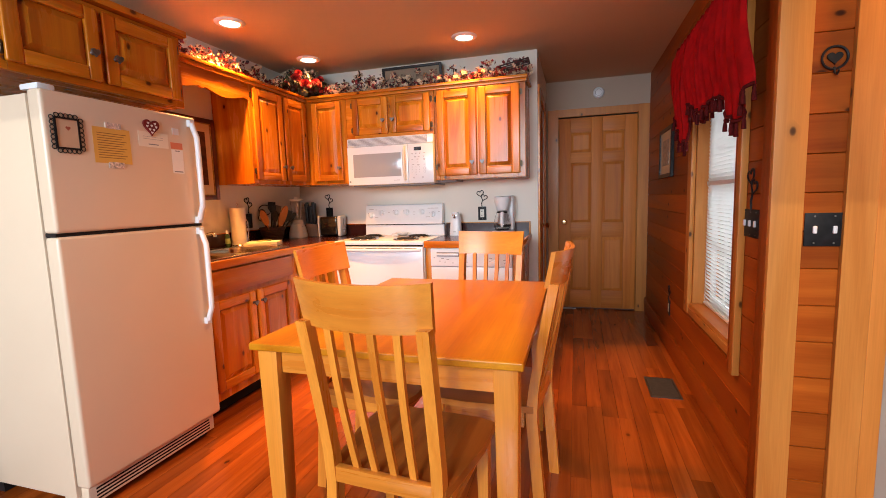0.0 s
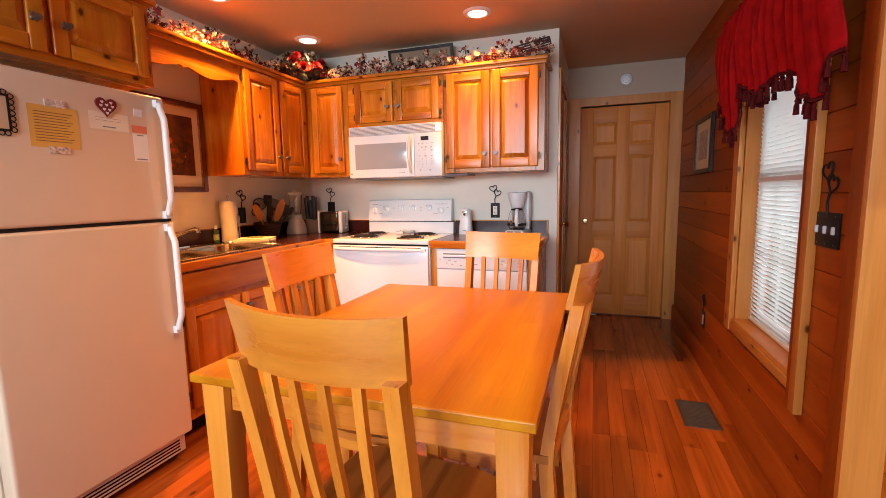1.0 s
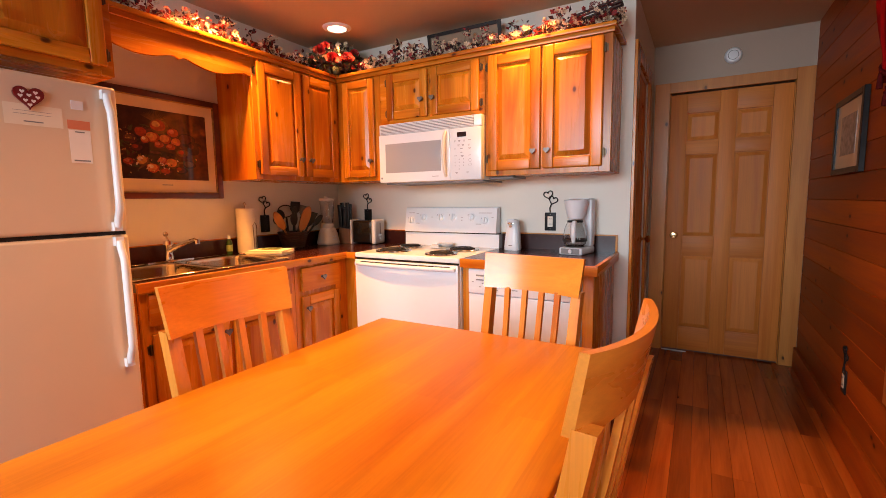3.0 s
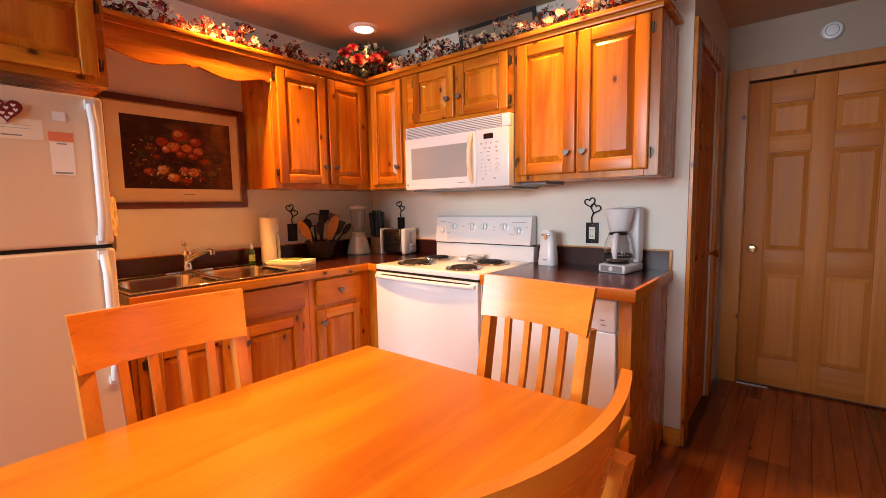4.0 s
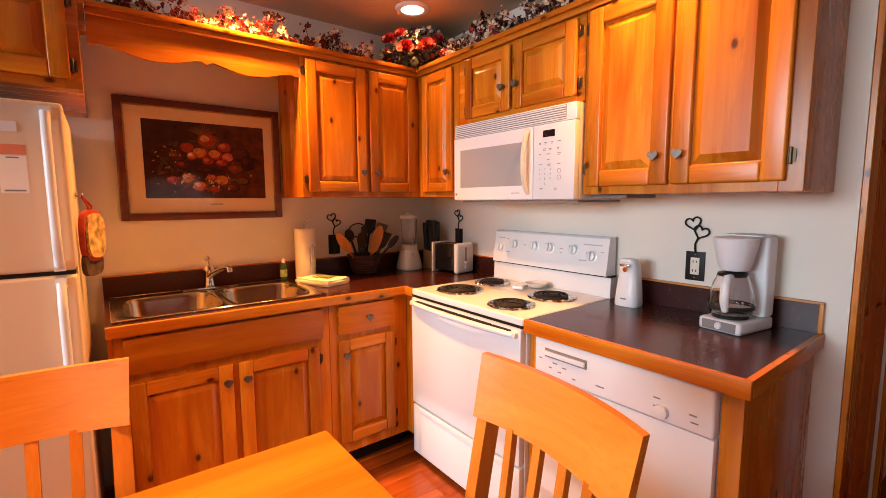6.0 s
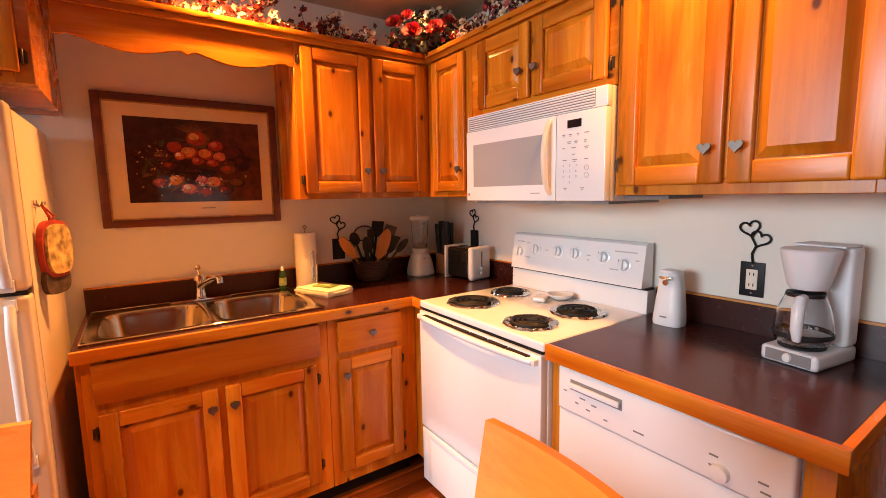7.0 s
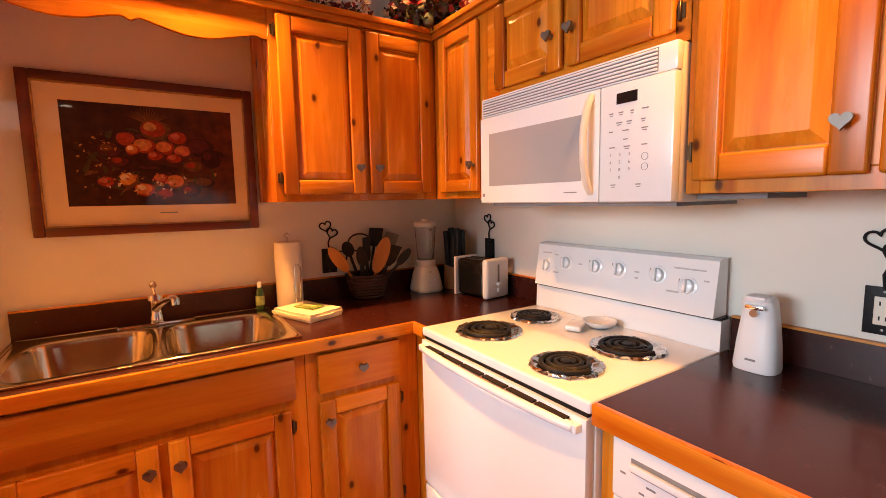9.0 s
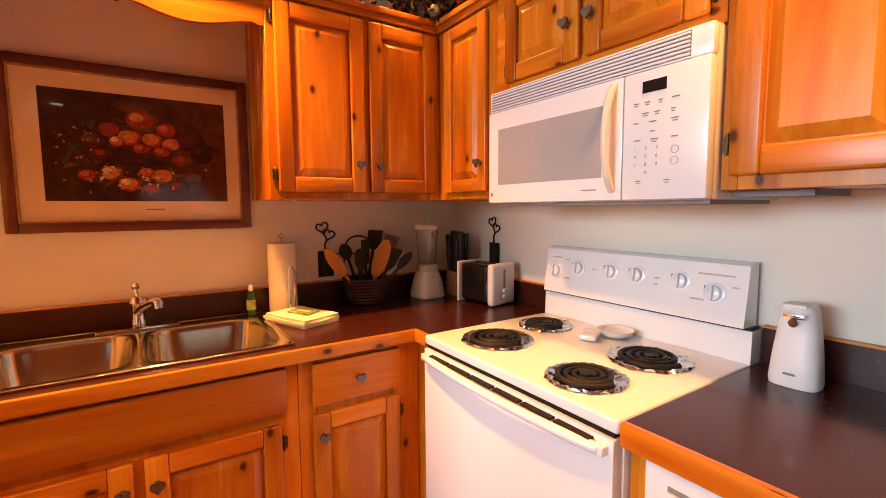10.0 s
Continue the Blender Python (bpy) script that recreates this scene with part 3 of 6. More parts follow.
grille = part("base_grille", box(0.56, 0.70, FY0 + 0.02, FY1 - 0.02, 0.034, 0.112, 0.004), FRIDGE, fr)
for i in range(4):
    part("grille_slot", box(0.6995, 0.7012, FY0 + 0.05, FY1 - 0.05, 0.046 + 0.015 * i, 0.053 + 0.015 * i), DARK, grille)
for y in (FY0 + 0.06, FY1 - 0.06):
    part("foot", box(0.60, 0.66, y - 0.025, y + 0.025, 0.0, 0.0335), BLACK, fr)
    part("foot", box(0.10, 0.16, y - 0.025, y + 0.025, 0.0, 0.0745), BLACK, fr)
part("hinge_cover", box(0.62, 0.715, FY0 + 0.01, FY0 + 0.07, 1.669, 1.692, 0.008), PLASTIC, fr)


def fridge_handle(z0, z1):
    ts = [i / 14 for i in range(15)]
    pts = []
    for t in ts:
        out = 0.014 + 0.030 * min(1.0, math.sin(math.pi * min(max(t, 0.02), 0.98)) * 2.2)
        pts.append((0.733 + out, -1.992, z0 + (z1 - z0) * t))
    bm = tube([(x, y, z) for x, y, z in pts], 0.013, 10)
    for z in (z0, z1):
        add_box(bm, 0.730, 0.756, -2.006, -1.978, z - 0.016, z + 0.016)
    return bm


part("handle", fridge_handle(1.16, 1.635), PLASTIC, fr)
part("handle", fridge_handle(0.64, 1.105), PLASTIC, fr)

# ---- range ----
rg = thing("electric_range", (1.1, -0.35, 0), "white freestanding electric coil range", "range")
RX0, RX1 = 0.724, 1.474
part("body", box(RX0, RX1, -0.625, -0.02, 0.03, 0.885, 0.003), WHITE, rg)
part("cooktop", box(RX0 - 0.001, RX1 + 0.001, -0.650, -0.075, 0.886, 0.917, 0.008, 3), WHITE, rg)
d = part("oven_door", box(RX0 + 0.004, RX1 - 0.004, -0.656, -0.626, 0.325, 0.874, 0.006), WHITE, rg)
part("vent_gap", boxes((RX0 + 0.01, RX1 - 0.01, -0.644, -0.6255, 0.8745, 0.8855)), DARK, rg)
bm = tube([(RX0 + 0.03 + (RX1 - RX0 - 0.06) * i / 12, -0.656 - 0.032 * math.sin(math.pi * min(1, max(0, (i + 0.6) / 13.2))) ** 0.5, 0.850) for i in range(13)], 0.013, 10)
for x in (RX0 + 0.03, RX1 - 0.03):
    add_box(bm, x - 0.014, x + 0.014, -0.676, -0.652, 0.840, 0.861)
part("handle", soften(bm, 0.002, 1), WHITE, d)
for i in range(6):
    part("vent_slot", box(RX0 + 0.06 + 0.108 * i, RX0 + 0.06 + 0.108 * i + 0.098, -0.674, -0.6562, 0.8600, 0.8645), DARK, d)
part("storage_drawer", box(RX0 + 0.004, RX1 - 0.004, -0.653, -0.626, 0.055, 0.314, 0.006), WHITE, rg)
part("drawer_grip", box(RX0 + 0.06, RX1 - 0.06, -0.657, -0.652, 0.285, 0.312, 0.004), WHITE, rg)
m = facing((RX0, 0, 0), "east")
part("riser", soften(prism([(-0.075, 0.915), (-0.072, 1.006), (-0.02, 1.006), (-0.02, 0.915)], m, RX1 - RX0), 0.002, 1), WHITE, rg)
part("riser_gap", box(RX0 + 0.004, RX1 - 0.004, -0.068, -0.022, 1.0065, 1.0145), BLACK, rg)
back = part("control_panel", soften(prism([(-0.092, 1.015), (-0.066, 1.182), (-0.055, 1.190), (-0.018, 1.190), (-0.018, 1.015)], facing((RX0 + 0.008, 0, 0), "east"), RX1 - RX0 - 0.022), 0.006, 3), WHITE, rg)
lean = math.atan2(0.026, 0.167)


def on_panel(x, z, out=0.0):
    y = -0.092 + 0.026 * (z - 1.015) / 0.167
    return facing((x, y, z), "south") @ Matrix.Rotation(-lean, 4, "X") @ Matrix.Translation((0, 0, out))


for kx, kz in ((0.785, 1.098), (0.89, 1.118), (1.03, 1.120), (1.13, 1.120), (1.276, 1.120), (1.376, 1.098)):
    mk = on_panel(kx, kz)
    kb = lathe([(0, 0), (0.030, 0.0), (0.030, 0.002), (0.023, 0.004), (0.021, 0.016), (0.018, 0.018), (0, 0.018)], (0, 0, 0), 24, m=mk)
    ko = part("control_knob", kb, WHITE, back)
    part("knob_grip", slab(mk, -0.005, 0.005, -0.021, 0.021, 0.016, 0.028, 0.002, 1), WHITE, ko)
    part("knob_mark", slab(mk, -0.030, -0.026, 0.0, 0.02, 0.0005, 0.0012), INK, ko)
bm = bmesh.new()
for kx, kz, w in ((0.785, 1.150, 0.05), (1.376, 1.150, 0.10), (0.835, 1.145, 0.02), (0.96, 1.12, 0.018), (1.2, 1.12, 0.018), (1.2, 1.10, 0.012), (1.33, 1.075, 0.04), (0.84, 1.075, 0.03), (1.43, 1.12, 0.015)):
    local_box(bm, on_panel(kx, kz), -w / 2, w / 2, -0.0025, 0.0025, 0.0004, 0.001)
tagged(part("print", bm, PALE_INK, back), kind="stuff")

crinkle = random.Random(31)
for bxx, byy, rad in ((0.911, -0.487, 0.098), (0.872, -0.228, 0.078), (1.298, -0.262, 0.092), (1.290, -0.520, 0.083)):
    z = 0.917
    bm = lathe([(rad + 0.018, 0.0008), (rad + 0.015, 0.006), (rad + 0.010, 0.0065), (rad + 0.003, 0.005), (rad - 0.012, 0.001), (0.02, 0.0012), (0, 0.0012)], (bxx, byy, z), 72)
    for v in bm.verts:
        if math.hypot(v.co.x - bxx, v.co.y - byy) > rad:
            v.co += Vector((crinkle.gauss(0, 0.0022), crinkle.gauss(0, 0.0022), crinkle.uniform(0, 0.004)))
    pan = part("drip_pan", bm, FOIL, rg, "foil-lined chrome drip pan", 20)
    turns = 4 if rad > 0.1 else 3
    n = turns * 26
    sp = [(bxx + (0.018 + (rad - 0.024) * i / n) * math.cos(2 * math.pi * turns * i / n), byy + (0.018 + (rad - 0.024) * i / n) * math.sin(2 * math.pi * turns * i / n), z + 0.0095) for i in range(n + 1)]
    part("coil", tube(sp, [0.0072] * (n + 1), 7), COIL, pan, "black spiral heating coil")
    part("coil_cap", lathe([(0, 0.017), (0.016, 0.016), (0.018, 0.008), (0, 0.006)], (bxx, byy, z), 18), COIL, pan)

# ---- microwave ----
mw = thing("microwave", (1.12, -0.19, 1.36), "white over-the-range microwave oven", "microwave")
MX0, MX1, MZ0, MZ1 = 0.737, 1.490, 1.360, 1.744
part("body", box(MX0, MX1, -0.350, -0.006, MZ0, MZ1, 0.004), CREAM, mw)
part("control_panel", box(1.279, MX1, -0.383, -0.351, MZ0 + 0.002, 1.674, 0.005), WHITE, mw)
door = part("door", box(MX0, 1.277, -0.383, -0.351, MZ0 + 0.002, 1.674, 0.005), WHITE, mw)
part("window", box(0.790, 1.216, -0.3850, -0.3825, 1.424, 1.613, 0.0008), GREYGLASS, door, "grey dotted glass window")
bm = tube([(1.250, -0.383 - 0.036 * math.sin(math.pi * i / 14) ** 0.6, 1.388 + 0.270 * i / 14) for i in range(15)], 0.0105, 10)
part("handle", bm, CREAM, door)
vent = part("vent_grille", box(MX0, MX1, -0.376, -0.351, 1.676, MZ1, 0.005), WHITE, mw)
for i in range(6):
    z = 1.686 + 0.0092 * i
    part("louvre", slab(facing((1.095, -0.3765, z), "south"), -0.345, 0.345, -0.0028, 0.0028, -0.001, 0.004, 0.001, 1), WHITE, vent)
part("vent_shadow", box(0.748, 1.442, -0.3768, -0.3755, 1.681, 1.738), INK, vent)
part("display", box(1.331, 1.392, -0.3845, -0.3825, 1.620, 1.648), DISPLAY, mw)
bm = bmesh.new()
rnd = random.Random(4)
for z, xs in ((1.598, (1.315, 1.345, 1.378, 1.415)), (1.572, (1.34, 1.37, 1.41)), (1.550, (1.315, 1.36, 1.415)), (1.527, (1.36,)), (1.508, (1.32, 1.365, 1.415)),
              (1.408, (1.325, 1.40))):
    for x in xs:
        w = rnd.uniform(0.010, 0.020)
        add_box(bm, x - w / 2, x + w / 2, -0.3842, -0.3829, z - 0.0014, z + 0.0014)
        if rnd.random() < 0.6:
            add_box(bm, x - w / 3, x + w / 3, -0.3842, -0.3829, z - 0.0070, z - 0.0048)
for x in (0.755, ):
    add_box(bm, x - 0.006, x + 0.006, -0.3842, -0.3829, 1.385, 1.397)
add_box(bm, 1.15, 1.20, -0.3842, -0.3829, 1.390, 1.393)
tagged(part("button_print", bm, INK, mw), kind="stuff")


def lettering(text, m, size, mat, parent, name="digit"):
    """Flat built-in lettering turned into a mesh part."""
    cu = bpy.data.curves.new(name, "FONT")
    cu.body, cu.size, cu.align_x, cu.align_y, cu.extrude = text, size, "CENTER", "CENTER", 0.0002
    tmp = bpy.data.objects.new(name, cu)
    me = bpy.data.meshes.new_from_object(tmp)
    bpy.data.objects.remove(tmp)
    bpy.data.curves.remove(cu)
    bm = bmesh.new()
    bm.from_mesh(me)
    bpy.data.meshes.remove(me)
    bmesh.ops.transform(bm, matrix=m, verts=bm.verts)
    return part(name, bm, mat, parent, "", 0)


for k, ch in enumerate("123456789"):
    lettering(ch, facing((1.315 + 0.0285 * (k % 3), -0.3834, 1.488 - 0.020 * (k // 3)), "south"), 0.012, INK, mw)
lettering("0", facing((1.3435, -0.3834, 1.428), "south"), 0.012, INK, mw)
for z in (1.478, 1.452):
    part("round_button", lathe([(0.0095, 0), (0.0095, 0.0012), (0.0086, 0.0012), (0.0086, 0)], (0, 0, 0), 20, m=facing((1.417, -0.383, z), "south")), INK, mw)
part("underside_vent", boxes((0.76, 1.48, -0.34, -0.03, 1.350, 1.3615)), INK, mw)
part("undershelf_plate", box(1.493, 1.65, -0.27, -0.05, 1.366, 1.379), INK, mw)

# ---- dishwasher ----
dw = thing("dishwasher", (1.85, -0.4, 0), "white built-in dishwasher under the worktop", "dishwasher")
part("body", box(1.525, 2.140, -0.60, -0.03, 0.02, 0.862), PLASTIC, dw)
dd = part("door", box(1.527, 2.138, -0.633, -0.601, 0.13, 0.722, 0.005), WHITE, dw)
pn = part("control_panel", box(1.527, 2.138, -0.640, -0.601, 0.725, 0.862, 0.009, 3), WHITE, dw)
part("handle_recess", box(1.575, 1.750, -0.6415, -0.6385, 0.800, 0.832, 0.001), INK, pn)
part("handle", box(1.575, 1.745, -0.652, -0.641, 0.808, 0.824, 0.004), WHITE, pn)
part("dial", lathe([(0, 0), (0.022, 0), (0.020, 0.014), (0.014, 0.016), (0, 0.016)], (0, 0, 0), 20, m=facing((2.000, -0.640, 0.755), "south")), WHITE, pn)
bm = bmesh.new()
for x, z, w in ((1.556, 0.79, 0.012), (1.62, 0.785, 0.02), (1.66, 0.778, 0.018), (1.60, 0.765, 0.012), (1.64, 0.758, 0.014), (1.70, 0.752, 0.012), (1.80, 0.76, 0.03), (1.985, 0.79, 0.02), (1.985, 0.765, 0.02), (2.085, 0.775, 0.02), (2.09, 0.755, 0.02)):
    add_box(bm, x - w / 2, x + w / 2, -0.6412, -0.6398, z - 0.002, z + 0.002)
tagged(part("print", bm, INK, pn), kind="stuff")
part("toe_panel", box(1.532, 2.134, -0.585, -0.56, 0.01, 0.12), PLASTIC, dw)


# ---- dining table ----
tb = thing("dining_table", (1.995, -2.06, 0), "honey-stained rectangular wooden dining table", "table")
TX0, TX1, TY0, TY1, TZ = 1.557, 2.441, -2.650, -1.462, 0.784
part("tabletop", box(TX0, TX1, TY0, TY1, TZ - 0.024, TZ, 0.005, 3), TABLETOP, tb)
for y in (TY0 + 0.045, TY1 - 0.067):
    part("apron", box(TX0 + 0.09, TX1 - 0.09, y, y + 0.022, TZ - 0.108, TZ - 0.0245), MAPLE[0], tb)
for x in (TX0 + 0.035, TX1 - 0.057):
    part("apron", box(x, x + 0.022, TY0 + 0.09, TY1 - 0.09, TZ - 0.1085, TZ - 0.0245), MAPLE[1], tb)
for x in (TX0 + 0.052, TX1 - 0.052):
    for y in (TY0 + 0.057, TY1 - 0.057):
        bm = bmesh.new()
        vs = add_box(bm, x - 0.036, x + 0.036, y - 0.036, y + 0.036, 0, TZ - 0.0246)
        for v in vs:
            if v.co.z < 0.01:
                v.co.x += (x - v.co.x) * 0.30
                v.co.y += (y - v.co.y) * 0.30
        part("leg", soften(bm, 0.004, 2), MAPLE[2], tb)


# ---- chairs ----
def back_y(z):
    """How far the back leans at a height."""
    return -0.19 - 0.11 * max(0.0, (z - 0.44) / 0.60) ** 1.15 if z > 0.44 else -0.19 - 0.035 * (0.44 - z) / 0.44


def half_width(z):
    return 0.162 + 0.010 * max(0.0, (z - 0.44) / 0.6)


def bow(x, depth=0.040):
    return -depth * (1 - (x / 0.2) ** 2)


def bar(rows, bm=None):
    """A bar through rows of (centre, half width along x, half depth along y)."""
    bm = bm or bmesh.new()
    rings = []
    for c, hx, hy in rows:
        rings.append([bm.verts.new((c[0] + sx * hx, c[1] + sy * hy, c[2])) for sx, sy in ((-1, -1), (1, -1), (1, 1), (-1, 1))])
    for a, b in zip(rings, rings[1:]):
        for k in range(4):
            bm.faces.new((a[k], a[(k + 1) % 4], b[(k + 1) % 4], b[k]))
    bm.faces.new(list(reversed(rings[0])))
    bm.faces.new(rings[-1])
    return bm


def make_chair():
    ch = thing("dining_chair", (0, 0, 0), "honey-stained wooden dining chair with a slatted back and brown seat", "chair", "chairs round the table")
    bm = bmesh.new()
    pts = [(-0.185, -0.20), (0.185, -0.20), (0.222, 0.05), (0.218, 0.20), (0.16, 0.222), (-0.16, 0.222), (-0.218, 0.20), (-0.222, 0.05)]
    part("seat", soften(prism(pts, pose(0, 0, 0.432), 0.026), 0.007, 3), SEATWOOD, ch, "brown wooden seat")
    part("seat_rail", box(-0.17, 0.17, 0.165, 0.185, 0.375, 0.431), MAPLE[0], ch)
    for s in (-1, 1):
        part("seat_rail", box(s * 0.178 - 0.010, s * 0.178 + 0.010, -0.165, 0.165, 0.375, 0.4312), MAPLE[1], ch)
        part("leg", soften(bar([((s * 0.182, 0.172, 0.0), 0.015, 0.015), ((s * 0.182, 0.172, 0.4305), 0.021, 0.021)]), 0.003, 2), MAPLE[2], ch)
        zs = [0.0, 0.15, 0.30, 0.42, 0.52, 0.62, 0.72, 0.82, 0.921]
        rows = [((s * (half_width(z) + 0.004), back_y(z), z), 0.0165, 0.021 if z < 0.5 else 0.018) for z in zs]
        part("back_post", soften(bar(rows), 0.003, 2), MAPLE[2], ch)
    part("lower_rail", box(-0.152, 0.152, -0.212, -0.190, 0.425, 0.472, 0.003), MAPLE[0], ch)
    n = 14
    bm = bmesh.new()
    rings = []
    for i in range(n + 1):
        u = -1 + 2 * i / n
        ring = []
        for z, t in ((0.904, 0.009), (0.904, -0.009), (1.030, -0.0075), (1.030, 0.0075)):
            x = u * (0.188 + 0.008 * (z - 0.904) / 0.126)
            ring.append(bm.verts.new((x, back_y(z) + 0.022 + bow(u * 0.2) + t, z + 0.006 * u * u * (1 if z > 1 else 0.3))))
        rings.append(ring)
    for a, b in zip(rings, rings[1:]):
        for k in range(4):
            bm.faces.new((a[k], a[(k + 1) % 4], b[(k + 1) % 4], b[k]))
    bm.faces.new(rings[0])
    bm.faces.new(list(reversed(rings[-1])))
    part("top_rail", soften(bm, 0.003, 2), MAPLE[0], ch)
    for i in range(4):
        u = -0.6 + 0.4 * i
        rows = []
        for z in (0.470, 0.56, 0.66, 0.76, 0.85, 0.911):
            k = (z - 0.470) / 0.441
            rows.append(((u * (0.150 + 0.018 * k), back_y(z) + 0.004 + (0.018 + bow(u * 0.2)) * k - 0.012 * math.sin(math.pi * k), z), 0.010, 0.007))
        part("back_slat", soften(bar(rows), 0.002, 1), MAPLE[2], ch)
    return ch


chair = make_chair()
copy_thing(chair, pose(1.748, -2.054, 0, 0, 0, -91))
copy_thing(chair, pose(2.247, -2.02, 0, 0, 0, 84))
copy_thing(chair, pose(2.065, -1.548, 0, 0, 0, 171.7))
chair.matrix_basis = pose(2.078, -2.549, 0, 0, 0, -4.5)


# ---- kitchen window ----
CLOTH = mottled("burgundy_curtain_cloth", (0.30, 0.004, 0.005), 0.75, 0.25, 18.0, 0.3, 0, 0.0, 500.0)
FRINGE = mottled("dark_red_fringe", (0.075, 0.006, 0.006), 0.7, 0.4, 60.0, 0.3)
for pm in (CLOTH, FRINGE):
    pm.node_tree.nodes["Principled BSDF"].inputs["Specular IOR Level"].default_value = 0.08
GLASS = material("clear_glass", (1, 1, 1), 0.0)
GLASS.node_tree.nodes["Principled BSDF"].inputs["Transmission Weight"].default_value = 1.0
GLASS.node_tree.nodes["Principled BSDF"].inputs["IOR"].default_value = 1.45
SLAT = material("white_blind_slat", (0.82, 0.82, 0.80), 0.5)
tr = node(SLAT, "ShaderNodeBsdfTranslucent", Color=(0.85, 0.86, 0.84, 1))
mx = node(SLAT, "ShaderNodeMixShader", Fac=0.62)
wire(SLAT, SLAT.node_tree.nodes["Principled BSDF"].outputs[0], mx.inputs[1])
wire(SLAT, tr.outputs[0], mx.inputs[2])
wire(SLAT, mx.outputs[0], SLAT.node_tree.nodes["Material Output"].inputs["Surface"])

win = structure("window_1", boxes((3.278, 3.42, WY1 - 0.018, WY1, WZ0, WZ1), (3.278, 3.42, WY0, WY0 + 0.018, WZ0, WZ1), (3.278, 3.42, WY0 + 0.018, WY1 - 0.018, WZ1 - 0.018, WZ1)), TRIM[2], "double-hung window in a pine frame with lowered white blinds", "window")
part("casing", box(3.252, 3.2775, WY1 + 0.001, WY1 + 0.092, 0.462, 2.12, 0.003), TRIM[2], win)
part("casing", box(3.256, 3.2775, WY0 - 0.047, WY0 - 0.001, 0.40, 2.12, 0.003), PANEL[2], win)
part("outer_stop", box(3.248, 3.2775, WY0 - 0.098, WY0 - 0.048, 0.40, 2.12, 0.003), TRIM[2], win, "pale pine strip")
part("head_casing", box(3.252, 3.2775, WY0, WY1, WZ1 + 0.001, 2.12, 0.003), TRIM[1], win)
part("window_sill", box(3.262, 3.40, WY0 + 0.002, WY1 - 0.002, 0.505, 0.531, 0.004), TRIM[1], win)
part("apron", box(3.256, 3.2775, WY0 + 0.002, WY1 - 0.002, 0.462, 0.504, 0.003), TRIM[1], win)
SASH = mottled("white_sash_paint", (0.78, 0.78, 0.76), 0.4, 0.03, 6.0, 0.0)
for z0, z1, x in ((0.532, 1.285, 3.385), (1.270, 2.01, 3.405)):
    sash = part("sash", boxes((x - 0.012, x + 0.012, WY0 + 0.019, WY0 + 0.06, z0, z1), (x - 0.012, x + 0.012, WY1 - 0.06, WY1 - 0.019, z0, z1), (x - 0.012, x + 0.012, WY0 + 0.06, WY1 - 0.06, z0, z0 + 0.045), (x - 0.012, x + 0.012, WY0 + 0.06, WY1 - 0.06, z1 - 0.035, z1)), SASH, win)
    part("muntin", boxes((x - 0.006, x + 0.006, -1.250, -1.235, z0 + 0.045, z1 - 0.035), (x - 0.006, x + 0.006, -0.985, -0.970, z0 + 0.045, z1 - 0.035), (x - 0.0055, x + 0.0055, WY0 + 0.06, WY1 - 0.06, (z0 + z1) / 2 - 0.008, (z0 + z1) / 2 + 0.008)), SASH, sash)
    pane = part("pane", box(x - 0.002, x + 0.002, WY0 + 0.06, WY1 - 0.06, z0 + 0.045, z1 - 0.035), GLASS, sash)
    pane.visible_shadow = False
part("meeting_rail_cover", box(3.335, 3.352, WY0 + 0.019, WY1 - 0.019, 1.262, 1.285, 0.003), SASH, win)

blind = thing("window_blind", (3.35, -1.11, 1.99), "lowered white mini blind with nearly closed slats", "blind")
part("headrail", box(3.330, 3.360, WY0 + 0.022, WY1 - 0.022, 1.985, 2.010, 0.003), SASH, blind)
slat_me = None
zs = [0.560 + 0.0215 * i for i in range(66)]
for z in zs:
    if slat_me is None:
        so = part("slat", slab(pose(3.345, -1.11, z, 0, 62, 0), -0.0125, 0.0125, -0.366, 0.366, -0.0005, 0.0005), SLAT, blind)
        slat_me = so.data
        z_first = z
    else:
        so = new("slat", slat_me)
        so.parent = blind
        so.location = (0, 0, z - z_first)
part("bottom_rail", box(3.336, 3.356, WY0 + 0.024, WY1 - 0.024, 0.536, 0.550, 0.003), SASH, blind)
for y in (-1.36, -0.80):
    part("cord", tube([(3.331, y, 0.55), (3.331, y, 1.985)], 0.0011, 5), SASH, blind)

cur = thing("curtain_valance", (3.2, -1.15, 2.08), "gathered burgundy swag valance with a dark tasselled fringe", "curtain")
part("rod", tube([(3.205, -1.93, 2.085), (3.205, -0.55, 2.085)], 0.009, 10), IRON, cur)
for y in (-1.93, -0.55):
    part("finial", lathe([(0, -0.02), (0.012, -0.014), (0.017, 0), (0.012, 0.014), (0, 0.02)], (3.205, y, 2.085), 14), IRON, cur)
for y in (-1.84, -0.62):
    part("bracket", boxes((3.205, 3.279, y - 0.006, y + 0.006, 2.070, 2.080)), IRON, cur)


HEM = ((-1.875, 1.61), (-1.76, 1.50), (-1.68, 1.52), (-1.60, 1.61), (-1.52, 1.645), (-1.40, 1.64), (-1.28, 1.622), (-1.17, 1.635), (-1.05, 1.68), (-0.95, 1.72), (-0.91, 1.51), (-0.84, 1.50), (-0.72, 1.60), (-0.59, 1.70))


